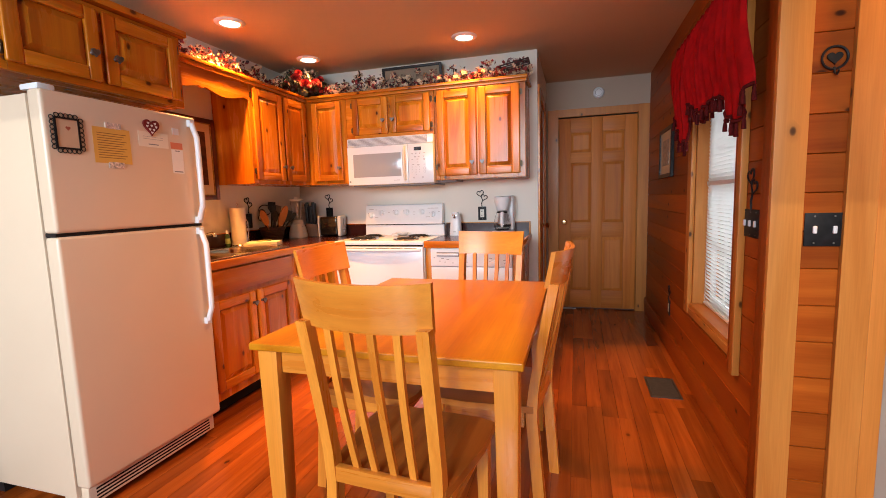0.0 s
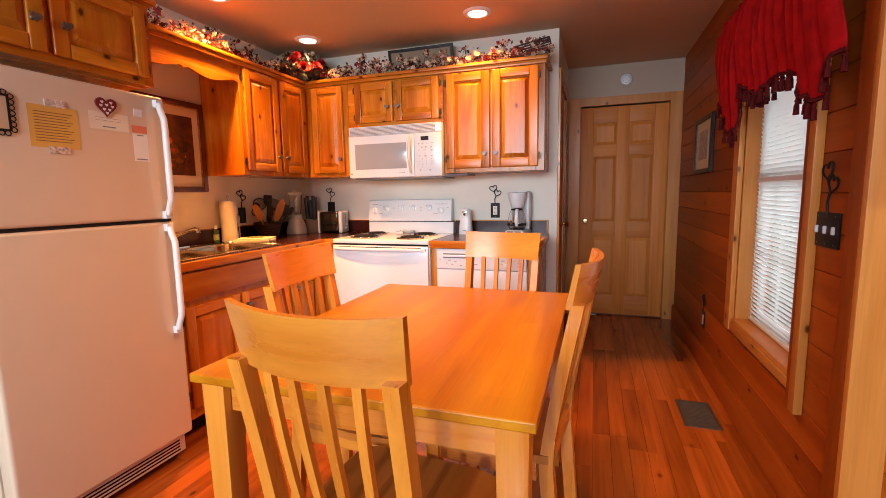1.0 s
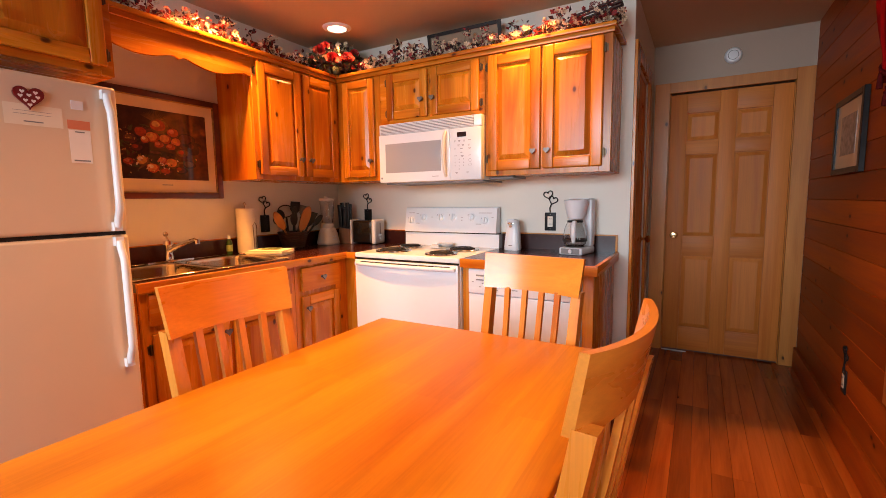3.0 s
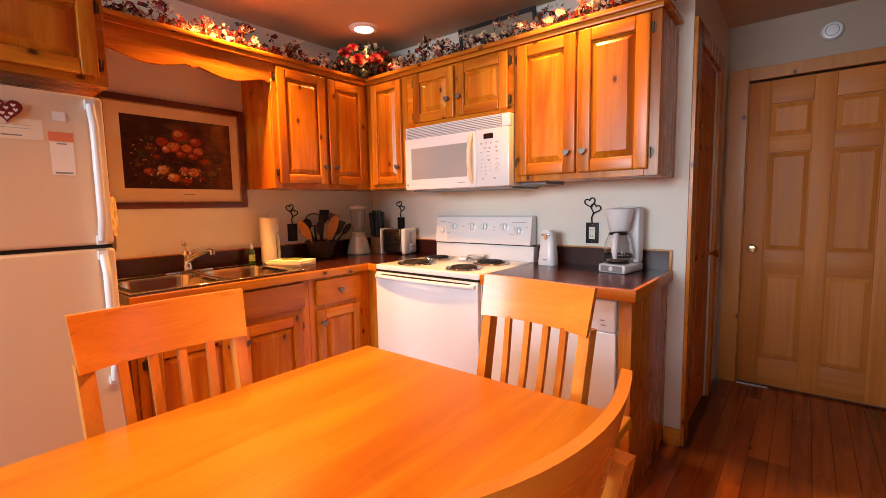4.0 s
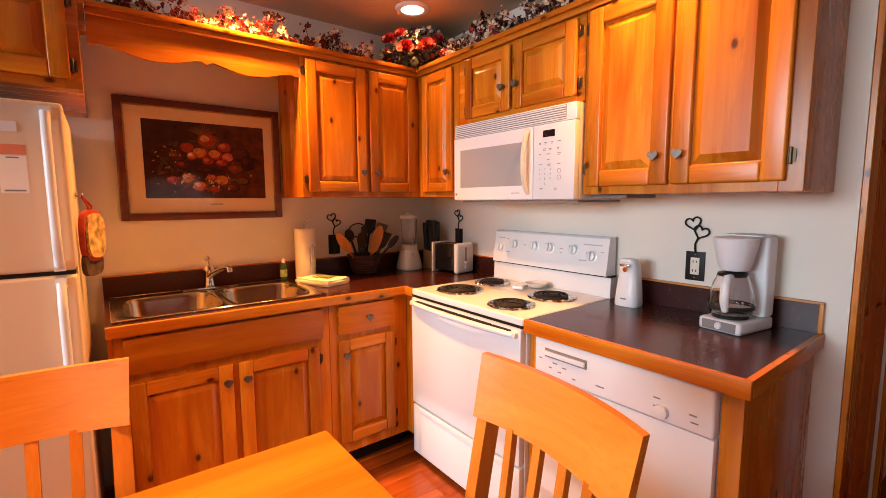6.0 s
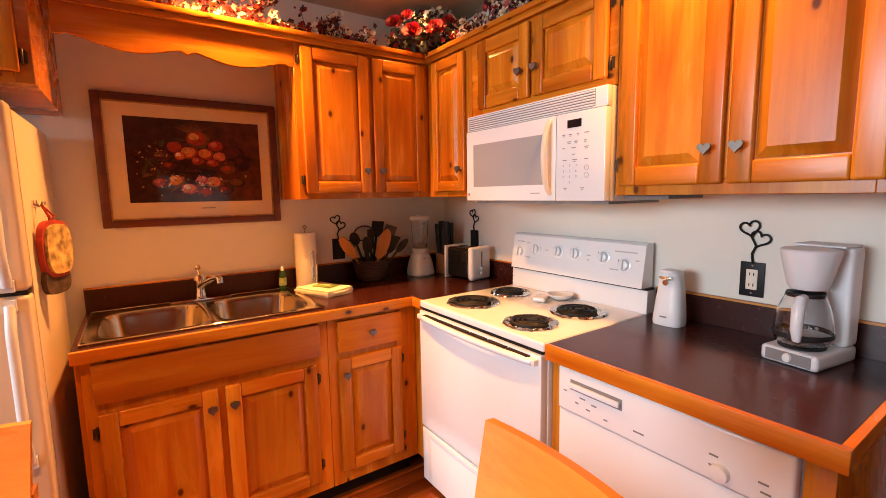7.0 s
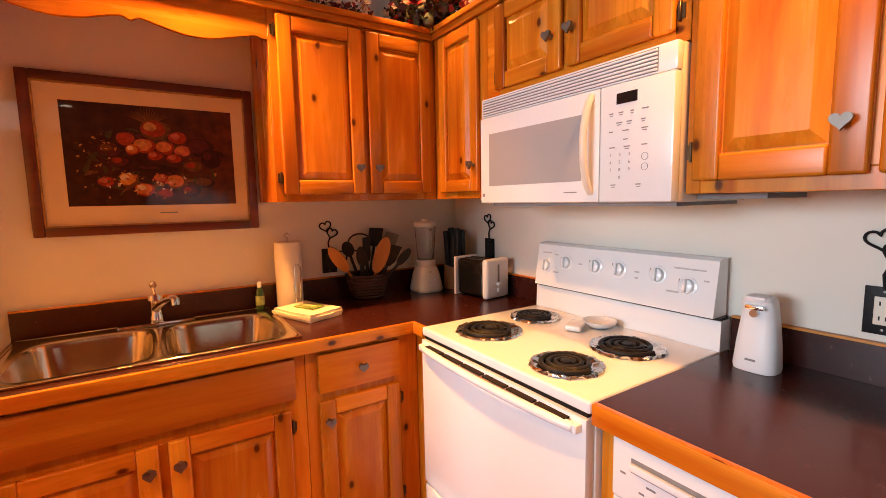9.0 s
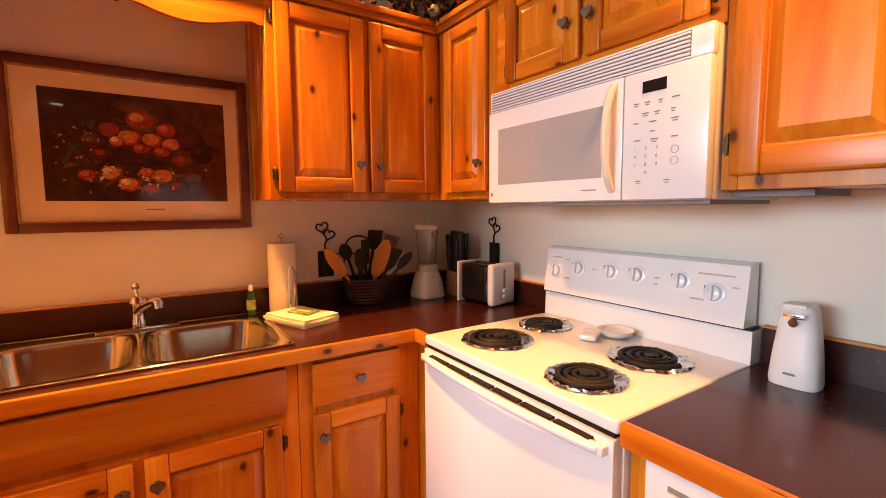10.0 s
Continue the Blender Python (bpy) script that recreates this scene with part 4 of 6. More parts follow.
def swag_bottom(s):
    """Height of the hem along the rod, 0 to 1: two tails and a shallow swag between them."""
    y = -1.875 + 1.285 * s
    for (ya, za), (yb, zb) in zip(HEM, HEM[1:]):
        if y <= yb + 1e-6:
            k = max(0.0, (y - ya) / (yb - ya))
            return za + (zb - za) * k * k * (3 - 2 * k) + 0.008 * math.sin(60 * s)
    return HEM[-1][1]


bm = bmesh.new()
NU, NV = 96, 16
grid = []
for i in range(NU + 1):
    s = i / NU
    y = -1.875 + 1.285 * s
    zb = swag_bottom(s)
    row = []
    for j in range(NV + 1):
        v = j / NV
        z = 2.115 + (zb - 2.115) * v
        fold = 0.010 * math.sin(s * 2 * math.pi * 15 + 1.5 * v) * (0.5 + v) + 0.007 * math.sin(s * 2 * math.pi * 31 + 0.7) * (1 - 0.4 * v)
        belly = -0.028 * math.sin(math.pi * min(1, v * 1.1)) - 0.012
        row.append(bm.verts.new((3.205 + belly + fold - (0.012 if j > 2 else 0), y + 0.006 * math.sin(9 * s + 5 * v), z)))
    grid.append(row)
for i in range(NU):
    for j in range(NV):
        bm.faces.new((grid[i][j], grid[i + 1][j], grid[i + 1][j + 1], grid[i][j + 1]))
hem = [grid[i][NV].co.copy() for i in range(NU + 1)]
top_line = [grid[i][0].co.copy() for i in range(NU + 1)]
cloth = part("cloth", bm, CLOTH, cur)
sol = cloth.modifiers.new("thickness", "SOLIDIFY")
sol.thickness = 0.0025
part("hem_band", tube([h + Vector((-0.002, 0, 0.004)) for h in hem], 0.0075, 6), FRINGE, cur, "dark beaded hem band")
tassel_profile = [(0, 0.0), (0.004, -0.002), (0.0075, -0.010), (0.005, -0.016), (0.008, -0.026), (0.0095, -0.055), (0, -0.056)]
tassel_me = None
for i in range(0, NU + 1, 2):
    p = hem[i] + Vector((-0.004, 0, -0.002))
    if tassel_me is None:
        t_ob = part("tassel", lathe(tassel_profile, p, 7), FRINGE, cur, "dark red beaded tassel")
        tassel_me, first = t_ob.data, p
    else:
        t_ob = new("tassel", tassel_me)
        t_ob.parent = cur
        t_ob.location = p - first

# ---- hall door and end door ----
def six_panel_door(name, way, u0, u1, z1, plane, label, knob_u, group=""):
    horiz = FIR[0] if way == "south" else FIR[1]

    def at(u, z, out=0.0):
        return facing((plane, u, z) if way == "east" else (u, plane, z), way) @ Matrix.Translation((0, 0, out))
    w = u1 - u0
    d = structure(name, slab(at((u0 + u1) / 2, (0.012 + z1) / 2), -w / 2, w / 2, -(z1 - 0.012) / 2, (z1 - 0.012) / 2, -0.02, 0.0), FIR[2], label, "door")
    st, mid = 0.115, 0.105
    rows = [(0.20, 0.78), (0.93, 1.565), (1.665, 1.875)]
    cols = [(u0 + st, (u0 + u1) / 2 - mid / 2), ((u0 + u1) / 2 + mid / 2, u1 - st)]
    for a, b in ((u0, u0 + st), (u1 - st, u1), ((u0 + u1) / 2 - mid / 2, (u0 + u1) / 2 + mid / 2)):
        part("stile", slab(at((a + b) / 2, (0.012 + z1) / 2), -(b - a) / 2, (b - a) / 2, -(z1 - 0.012) / 2, (z1 - 0.012) / 2, 0.0005, 0.014, 0.004, 2), FIR[2], d)
    for a, b in ((0.012, 0.20), (0.78, 0.93), (1.565, 1.665), (1.875, z1)):
        for c0, c1 in cols:
            part("rail", slab(at((c0 + c1) / 2, (a + b) / 2), -(c1 - c0) / 2, (c1 - c0) / 2, -(b - a) / 2, (b - a) / 2, 0.0005, 0.0136, 0.004, 2), horiz, d)
    for a, b in rows:
        for c0, c1 in cols:
            bm = bmesh.new()
            panel_frustum(bm, at((c0 + c1) / 2, (a + b) / 2, 0.0005), c1 - c0 - 0.012, b - a - 0.012, 0.011, 0.026)
            part("panel", bm, FIR[2], d, "", 12)
    mk = at(knob_u, 0.94, 0.014)
    part("door_knob", lathe([(0, 0), (0.028, 0), (0.028, 0.004), (0.011, 0.010), (0.011, 0.03), (0.024, 0.040), (0.027, 0.052), (0.020, 0.063), (0, 0.066)], (0, 0, 0), 22, m=mk), BRASS, d, "satin brass knob")
    return d


six_panel_door("door_1", "south", 2.402, 3.168, 2.022, HY + 0.018, "closed six-panel fir door at the end of the hall", 2.458)
structure("door_1_casing", boxes((2.290, 2.395, HY - 0.02, HY - 0.0005, 0, 2.112), (2.395, 3.175, HY - 0.0195, HY - 0.0005, 2.034, 2.1115), (3.175, 3.277, HY - 0.02, HY - 0.0005, 0, 2.112), (2.395, 2.401, HY, HY + 0.06, 0, 2.032), (3.169, 3.175, HY, HY + 0.06, 0, 2.032), w=0.002), TRIM[2], "knotty pine casing round the hall door", "door casing")
six_panel_door("door_2", "east", 0.13, 0.755, 2.03, HX - 0.024, "closed stained wooden closet door in the hall", 0.70)
structure("door_2_casing", boxes((HX + 0.0005, HX + 0.018, 0.004, 0.122, 0, 2.13), (HX + 0.0005, HX + 0.018, 0.122, 0.762, 2.04, 2.129), (HX + 0.0005, HX + 0.018, 0.762, 0.86, 0, 2.13), w=0.002), PINE[2], "stained pine casing of the closet door", "door casing")
det = thing("door_chime", (2.795, HY, 2.255), "small round white chime on the wall above the hall door", "chime")
mdet = facing((2.795, HY - 0.0005, 2.255), "south")
part("cover", lathe([(0.055, 0), (0.055, 0.014), (0.045, 0.026), (0.02, 0.030), (0, 0.030)], (0, 0, 0), 26, m=mdet), PLASTIC, det)
part("ring", lathe([(0.030, 0.0275), (0.032, 0.031), (0.034, 0.0275)], (0, 0, 0), 22, m=mdet), INK, det)
structure("threshold_strip", box(2.402, 2.58, HY - 0.025, HY - 0.010, 0.0005, 0.006), SASH, "pale draught strip under the hall door", "threshold")

# outer door and trims beside it
structure("door_3", box(3.60, 4.34, -1.915, -1.875, 0.01, 2.03), mottled("taupe_door_paint", (0.34, 0.30, 0.25), 0.45, 0.05, 5.0, 0.05), "closed taupe painted outer door", "door")
part("door_handle", lathe([(0, 0), (0.028, 0), (0.011, 0.010), (0.011, 0.03), (0.026, 0.045), (0.02, 0.06), (0, 0.062)], (0, 0, 0), 20, m=facing((3.66, -1.915, 0.94), "south")), BRASS, bpy.data.objects["door_3"], "satin brass knob")
structure("door_3_casing", boxes((3.444, 3.533, -1.986, -1.9645, 0, 2.13), (3.533, 3.598, -1.9645, -1.87, 0, 2.04), (4.342, 4.45, -1.986, -1.9645, 0, 2.13), (3.533, 4.342, -1.986, -1.9645, 2.04, 2.13), w=0.002), TRIM[2], "clear knotty pine casing beside the outer door", "door casing")
structure("corner_trim_1", box(3.226, 3.324, -1.990, -1.9645, 0, 2.4, 0.003), TRIM[2], "pale knotty pine corner board", "trim")
structure("corner_trim_2", box(3.226, 3.277, -1.964, -1.892, 0, 2.4, 0.003), PANEL[2], "stained pine corner board", "trim")
structure("baseboard_1", box(3.258, 3.2775, -1.891, HY - 0.021, 0, 0.15, 0.004), PANEL[1], "stained pine baseboard", "baseboard")
structure("baseboard_2", box(2.197, HX - 0.001, -0.014, -0.001, 0, 0.09, 0.003), PINE[0], "stained pine baseboard", "baseboard")
structure("wall_corner_strip", box(3.2775, 3.291, HY - 0.012, HY - 0.0005, 0.0, 2.4), WALL, "white painted corner strip", "trim")


# ---- iron plates with hearts ----
def heart_loop(m, cx, cy, size, tilt):
    c, s = math.cos(tilt), math.sin(tilt)
    return [m @ Vector((cx + x * c - y * s, cy + x * s + y * c, 0.006)) for x, y in heart(size, 30)]


def iron_plate(at, way, w, h, gangs, label, hearts=1.0, outlet=False, socket=None):
    m = facing(at, way)
    p = thing("switch_plate" if not outlet else "outlet_plate", at, label, "outlet" if outlet else "switch", "black iron wall plates")
    part("plate", slab(m, -w / 2, w / 2, -h / 2, h / 2, 0.0, 0.006, 0.002, 2), IRON, p)
    for g in range(gangs):
        x = (g - (gangs - 1) / 2) * w / gangs
        if outlet:
            part("socket", slab(m, x - 0.017, x + 0.017, -0.034, 0.034, 0.0055, 0.0085, 0.002, 1), socket or CREAM, p)
            for z in (-0.018, 0.018):
                for dx in (-0.006, 0.006):
                    part("slot", slab(m, x + dx - 0.0015, x + dx + 0.0015, z - 0.005, z + 0.005, 0.0084, 0.0091), BLACK, p)
        else:
            part("toggle", slab(m, x - 0.006, x + 0.006, -0.013, 0.013, 0.0055, 0.014, 0.002, 1), PLASTIC, p)
        for z in (-h * 0.4, h * 0.4):
            part("screw", lathe([(0, 0.0075), (0.003, 0.007), (0.0035, 0.0055)], (0, 0, 0), 8, m=m @ Matrix.Translation((x, z, 0))), PEWTER, p)
    if hearts:
        k = hearts
        part("heart", tube(heart_loop(m, -0.014 * k, h / 2 + 0.118 * k, 0.062 * k, 0.25), 0.0036, 6, closed=True), IRON, p, "bent iron heart")
        part("heart", tube(heart_loop(m, 0.018 * k, h / 2 + 0.082 * k, 0.060 * k, -0.35), 0.0036, 6, closed=True), IRON, p, "bent iron heart")
        part("stem", tube([m @ Vector((0, h / 2 - 0.005, 0.006)), m @ Vector((-0.004 * k, h / 2 + 0.03 * k, 0.006)), m @ Vector((0.006 * k, h / 2 + 0.055 * k, 0.006))], 0.004, 6), IRON, p)
    return p


iron_plate((1.800, -0.001, 1.094), "south", 0.072, 0.116, 1, "black iron outlet plate topped with two wire hearts above the worktop", 0.95, True)
iron_plate((0.315, -0.001, 1.118), "south", 0.072, 0.116, 1, "black iron outlet plate topped with two wire hearts behind the toaster", 0.85, True, BLACK)
iron_plate((0.001, -0.745, 1.095), "east", 0.072, 0.118, 1, "black iron outlet plate topped with two wire hearts beside the utensils", 0.9, True, BLACK)
iron_plate((3.2775, -1.668, 1.090), "west", 0.170, 0.116, 3, "black iron switch plate with white toggles and heart scrolls", 1.15)
iron_plate((3.395, -1.9645, 1.085), "south", 0.116, 0.116, 2, "black double switch plate with white toggles", 0)
iron_plate((3.2775, -0.05, 0.335), "west", 0.072, 0.116, 1, "black iron outlet plate low on the pine wall", 0.8, True)
op = thing("outlet", (0.003, -0.314, 1.085), "cream double outlet on the wall behind the blender", "outlet")
part("plate", box(0.001, 0.006, -0.35, -0.28, 1.027, 1.142, 0.002), CREAM, op)
part("socket", boxes((0.006, 0.008, -0.332, -0.298, 1.047, 1.077), (0.006, 0.008, -0.332, -0.298, 1.090, 1.120)), PLASTIC, op)
hk = thing("iron_hook", (3.393, -1.97, 1.653), "round black iron hook with a heart on the pine wall", "hook")
mh = facing((3.393, -1.9645, 1.655), "south")
part("ring", tube([mh @ Vector((0.036 * math.cos(a * math.pi / 15), 0.036 * math.sin(a * math.pi / 15), 0.006)) for a in range(30)], 0.004, 6, closed=True), IRON, hk)
part("heart", soften(prism(heart(0.044), mh @ Matrix.Translation((0, 0, 0.003)), 0.006), 0.001, 1), IRON, hk)
part("hook", tube([mh @ Vector((0, -0.03, 0.006)), mh @ Vector((0, -0.05, 0.010)), mh @ Vector((0.0, -0.058, 0.025)), mh @ Vector((0.0, -0.045, 0.036))], 0.0035, 6), IRON, hk)

# ---- pictures ----
CHERRY = wood("dark_cherry_frame", (0.075, 0.013, 0.005), (0.17, 0.034, 0.010), 1, 0.3, 0, 0.3)
GILT = mottled("worn_gilt", (0.42, 0.24, 0.08), 0.38, 0.35, 40.0, 0.2, 0.8)
MATBOARD = mottled("cream_mat_board", (0.68, 0.53, 0.33), 0.6, 0.03, 10.0, 0.0, 0, 0.35)
PRINT = mottled("dark_painting_ground", (0.022, 0.010, 0.006), 0.5, 0.7, 7.0, 0.0, 0, 0.6)


def paint(name, c):
    return mottled(name, c, 0.5, 0.35, 55.0, 0.0, 0, 0.35)


pic = thing("framed_picture", (0.02, -1.43, 1.27), "fruit still life print in a dark frame above the sink", "picture")
PY0, PY1, PZ0, PZ1 = -1.803, -1.058, 1.270, 1.850
fw = 0.034
for nm, a in (("frame", (0.002, 0.028, PY0, PY0 + fw, PZ0, PZ1)), ("frame", (0.002, 0.028, PY1 - fw, PY1, PZ0, PZ1)), ("frame", (0.002, 0.0275, PY0 + fw, PY1 - fw, PZ1 - fw, PZ1)), ("frame", (0.002, 0.0275, PY0 + fw, PY1 - fw, PZ0, PZ0 + fw))):
    part(nm, box(*a, 0.006, 2), CHERRY, pic)
part("gilt_slip", boxes((0.010, 0.022, PY0 + fw, PY0 + fw + 0.005, PZ0 + fw, PZ1 - fw), (0.010, 0.022, PY1 - fw - 0.005, PY1 - fw, PZ0 + fw, PZ1 - fw), (0.010, 0.022, PY0 + fw + 0.005, PY1 - fw - 0.005, PZ0 + fw, PZ0 + fw + 0.005), (0.010, 0.022, PY0 + fw + 0.005, PY1 - fw - 0.005, PZ1 - fw - 0.005, PZ1 - fw)), GILT, pic)
part("mat", box(0.003, 0.012, PY0 + fw, PY1 - fw, PZ0 + fw, PZ1 - fw), MATBOARD, pic)
IY0, IY1, IZ0, IZ1 = PY0 + 0.105, PY1 - 0.085, PZ0 + 0.108, PZ1 - 0.095
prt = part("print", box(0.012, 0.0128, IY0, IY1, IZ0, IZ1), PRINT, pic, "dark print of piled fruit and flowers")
still = prt.data.materials[0]
for pm in (MATBOARD, PRINT):
    pm.node_tree.nodes["Principled BSDF"].inputs["Specular IOR Level"].default_value = 0.15
sb = still.node_tree.nodes["Principled BSDF"]
tc = node(still, "ShaderNodeTexCoord")
centre = node(still, "ShaderNodeVectorMath")
centre.operation = "SUBTRACT"
wire(still, tc.outputs["Object"], centre.inputs[0])
centre.inputs[1].default_value = (0, (IY0 + IY1) / 2 + 1.43, (IZ0 + IZ1) / 2 - 1.27)
turn = node(still, "ShaderNodeSeparateXYZ")
wire(still, centre.outputs[0], turn.inputs[0])
flat = node(still, "ShaderNodeCombineXYZ")
wire(still, turn.outputs[1], flat.inputs[0])
wire(still, turn.outputs[2], flat.inputs[1])
wob = node(still, "ShaderNodeTexNoise", Scale=26.0, Detail=4.0)
wire(still, flat.outputs[0], wob.inputs["Vector"])
murk = ramp(still, wob.outputs["Fac"], [(0.3, (0.020, 0.007, 0.004)), (0.75, (0.060, 0.018, 0.007))])
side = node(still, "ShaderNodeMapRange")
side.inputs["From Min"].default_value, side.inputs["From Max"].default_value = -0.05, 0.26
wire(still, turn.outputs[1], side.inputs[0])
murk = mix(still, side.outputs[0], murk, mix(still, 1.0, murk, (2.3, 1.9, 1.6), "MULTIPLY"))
wire(still, murk, sb.inputs["Base Color"])
PIGMENT = {
    "peach": (0.46, 0.13, 0.030), "apple": (0.26, 0.030, 0.010), "rosy": (0.38, 0.085, 0.040), "gold": (0.42, 0.17, 0.035), "leafy": (0.050, 0.040, 0.012),
    "cream": (0.60, 0.42, 0.22), "plum": (0.070, 0.016, 0.012), "grape": (0.026, 0.010, 0.008), "umber": (0.12, 0.042, 0.012)}
dabs = {}
lay = random.Random(14)
layer = 0.01285


def dab(pigment, cx, cy, rx, ry, tilt=0.0, wave=0.10):
    """One flat, ragged dab of paint on the print."""
    global layer
    layer += 0.000012
    bm = dabs.setdefault(pigment, bmesh.new())
    ph, n = lay.uniform(0, 6.28), 16
    ring = []
    for k in range(n):
        a = 2 * math.pi * k / n
        q = 1 + wave * math.sin(3 * a + ph) + lay.gauss(0, wave * 0.4)
        u, v = 1.22 * rx * q * math.cos(a), 1.14 * ry * q * math.sin(a)
        y = (IY0 + IY1) / 2 + 1.32 * cx + u * math.cos(tilt) - v * math.sin(tilt)
        z = (IZ0 + IZ1) / 2 + 1.14 * cy + u * math.sin(tilt) + v * math.cos(tilt)
        ring.append(bm.verts.new((layer, min(max(y, IY0 + 0.002), IY1 - 0.002), min(max(z, IZ0 + 0.002), IZ1 - 0.002))))
    bm.faces.new(ring)


def fruit(dark, mid, light, cx, cy, rx, ry):
    for tone, k, sh in ((dark, 1.0, 0.0), (mid, 0.80, 0.12), (light, 0.42, 0.30)):
        dab(tone, cx - rx * sh, cy + ry * sh, rx * k, ry * k, 0.0, 0.05)


for k in range(70):
    a = lay.uniform(0, 6.28)
    d = lay.uniform(0.5, 1.2)
    dab(lay.choice(("leafy", "leafy", "umber", "grape", "plum")), 0.155 * d * math.cos(a), -0.02 + 0.095 * d * math.sin(a), lay.uniform(0.012, 0.030), lay.uniform(0.004, 0.009), lay.uniform(0, 3.1), 0.2)
for k in range(15):
    dab("umber", -0.012 + 0.0035 * (k - 7), 0.128 - 0.0012 * abs(k - 7), 0.030, 0.0022, 1.57 - 0.16 * (k - 7), 0.1)
for row in (("umber", "apple", "gold", 0.005, 0.088, 0.042, 0.034), ("plum", "apple", "apple", -0.066, 0.052, 0.030, 0.026), ("plum", "apple", "rosy", 0.064, 0.062, 0.032, 0.026), ("grape", "plum", "umber", -0.105, 0.015, 0.036, 0.028), ("grape", "plum", "plum", 0.118, 0.035, 0.042, 0.032), ("grape", "grape", "plum", 0.146, -0.005, 0.030, 0.036),
            ("apple", "peach", "gold", -0.024, 0.034, 0.030, 0.024), ("apple", "peach", "peach", 0.026, 0.030, 0.026, 0.023), ("plum", "rosy", "peach", 0.074, 0.018, 0.028, 0.023), ("apple", "peach", "cream", -0.054, 0.020, 0.019, 0.017), ("plum", "apple", "rosy", 0.002, 0.000, 0.026, 0.019), ("plum", "apple", "rosy", 0.050, -0.008, 0.026, 0.019), ("grape", "plum", "apple", -0.085, -0.022, 0.030, 0.020), ("plum", "umber", "apple", 0.100, -0.035, 0.034, 0.024), ("grape", "grape", "plum", 0.000, -0.042, 0.060, 0.014),
            ("plum", "apple", "rosy", -0.120, -0.088, 0.026, 0.019), ("umber", "gold", "cream", -0.070, -0.080, 0.028, 0.024), ("apple", "peach", "cream", -0.032, -0.112, 0.028, 0.022), ("umber", "peach", "gold", 0.048, -0.086, 0.034, 0.025), ("apple", "rosy", "peach", 0.010, -0.074, 0.020, 0.016), ("grape", "plum", "apple", 0.085, -0.118, 0.030, 0.020), ("plum", "apple", "apple", 0.022, -0.126, 0.026, 0.018), ("grape", "umber", "umber", 0.125, -0.088, 0.030, 0.019)):
    fruit(*row)
for k in range(60):
    dab(lay.choice(("cream", "gold", "cream", "rosy", "leafy")), lay.gauss(-0.012, 0.075), lay.gauss(-0.092, 0.022), lay.uniform(0.002, 0.0055), lay.uniform(0.002, 0.004), lay.uniform(0, 3), 0.25)
for k in range(34):
    dab(lay.choice(("umber", "gold", "umber", "leafy")), lay.gauss(-0.13, 0.026), lay.gauss(0.012, 0.03), lay.uniform(0.002, 0.006), lay.uniform(0.0015, 0.003), lay.uniform(0, 3), 0.25)
for pigment, bm in dabs.items():
    paint_mat = paint("paint_" + pigment, PIGMENT[pigment])
    pb = paint_mat.node_tree.nodes["Principled BSDF"]
    pb.inputs["Specular IOR Level"].default_value, pb.inputs["Coat Weight"].default_value, pb.inputs["Coat Roughness"].default_value = 0.15, 0.7, 0.02
    tagged(part("paint_dab", bm, paint_mat, prt, "", 0), kind="stuff")
for pm in (MATBOARD, PRINT):
    pm.node_tree.nodes["Principled BSDF"].inputs["Coat Weight"].default_value = 0.7
    pm.node_tree.nodes["Principled BSDF"].inputs["Coat Roughness"].default_value = 0.02
part("caption", box(0.0121, 0.0126, -1.42, -1.36, PZ0 + 0.075, PZ0 + 0.080), INK, pic)

pic2 = thing("framed_picture", (3.27, 0.18, 1.345), "small dark-framed picture on the pine hall wall", "picture")
part("frame", boxes((3.254, 3.277, -0.07, -0.04, 1.345, 1.735), (3.254, 3.277, 0.40, 0.43, 1.345, 1.735), (3.254, 3.277, -0.04, 0.40, 1.705, 1.735), (3.254, 3.277, -0.04, 0.40, 1.345, 1.375), w=0.002), BLACK, pic2)
part("mat", box(3.264, 3.276, -0.04, 0.40, 1.375, 1.705), MATBOARD, pic2)
part("print", box(3.2625, 3.2638, 0.05, 0.31, 1.44, 1.64), mottled("grey_print_image", (0.28, 0.26, 0.22), 0.5, 0.5, 30.0, 0, 0, 0.6), pic2)

tp = thing("framed_picture", (1.23, -0.04, 2.127), "black-framed long print leaning on the cabinet top", "picture")
mt = pose(1.232, -0.055, 2.129, 12, 0, 0)
for a in ((-0.268, -0.246, 0, 0.01, 0, 0.236), (0.246, 0.268, 0, 0.01, 0, 0.236), (-0.246, 0.246, 0, 0.01, 0.214, 0.236), (-0.246, 0.246, 0, 0.01, 0, 0.022)):
    part("frame", slab(mt, a[0], a[1], -0.012, 0.006, a[4], a[5], 0.002, 1), BLACK, tp)
tpp = part("print", slab(mt, -0.246, 0.246, -0.003, 0.004, 0.022, 0.214), mottled("aged_paper", (0.26, 0.20, 0.13), 0.6, 0.06, 12.0, 0), tp)
bm = bmesh.new()
r5 = random.Random(5)
for i in range(60):
    x, z = r5.uniform(-0.22, 0.22), r5.uniform(0.09, 0.17)
    w, h = r5.uniform(0.003, 0.008), r5.uniform(0.006, 0.022)
    local_box(bm, mt, x - w, x + w, -0.0042, -0.0029, z - h / 2, z + h / 2)
b_fig = part("figures", bm, mottled("faded_print", (0.20, 0.13, 0.09), 0.7, 0.4, 40.0, 0), tpp)

b_fig["kind"] = "stuff"

# ---- sink ----
sk = thing("double_sink", (0.31, -1.46, 0.9), "stainless steel double bowl sink with a chrome faucet", "sink")


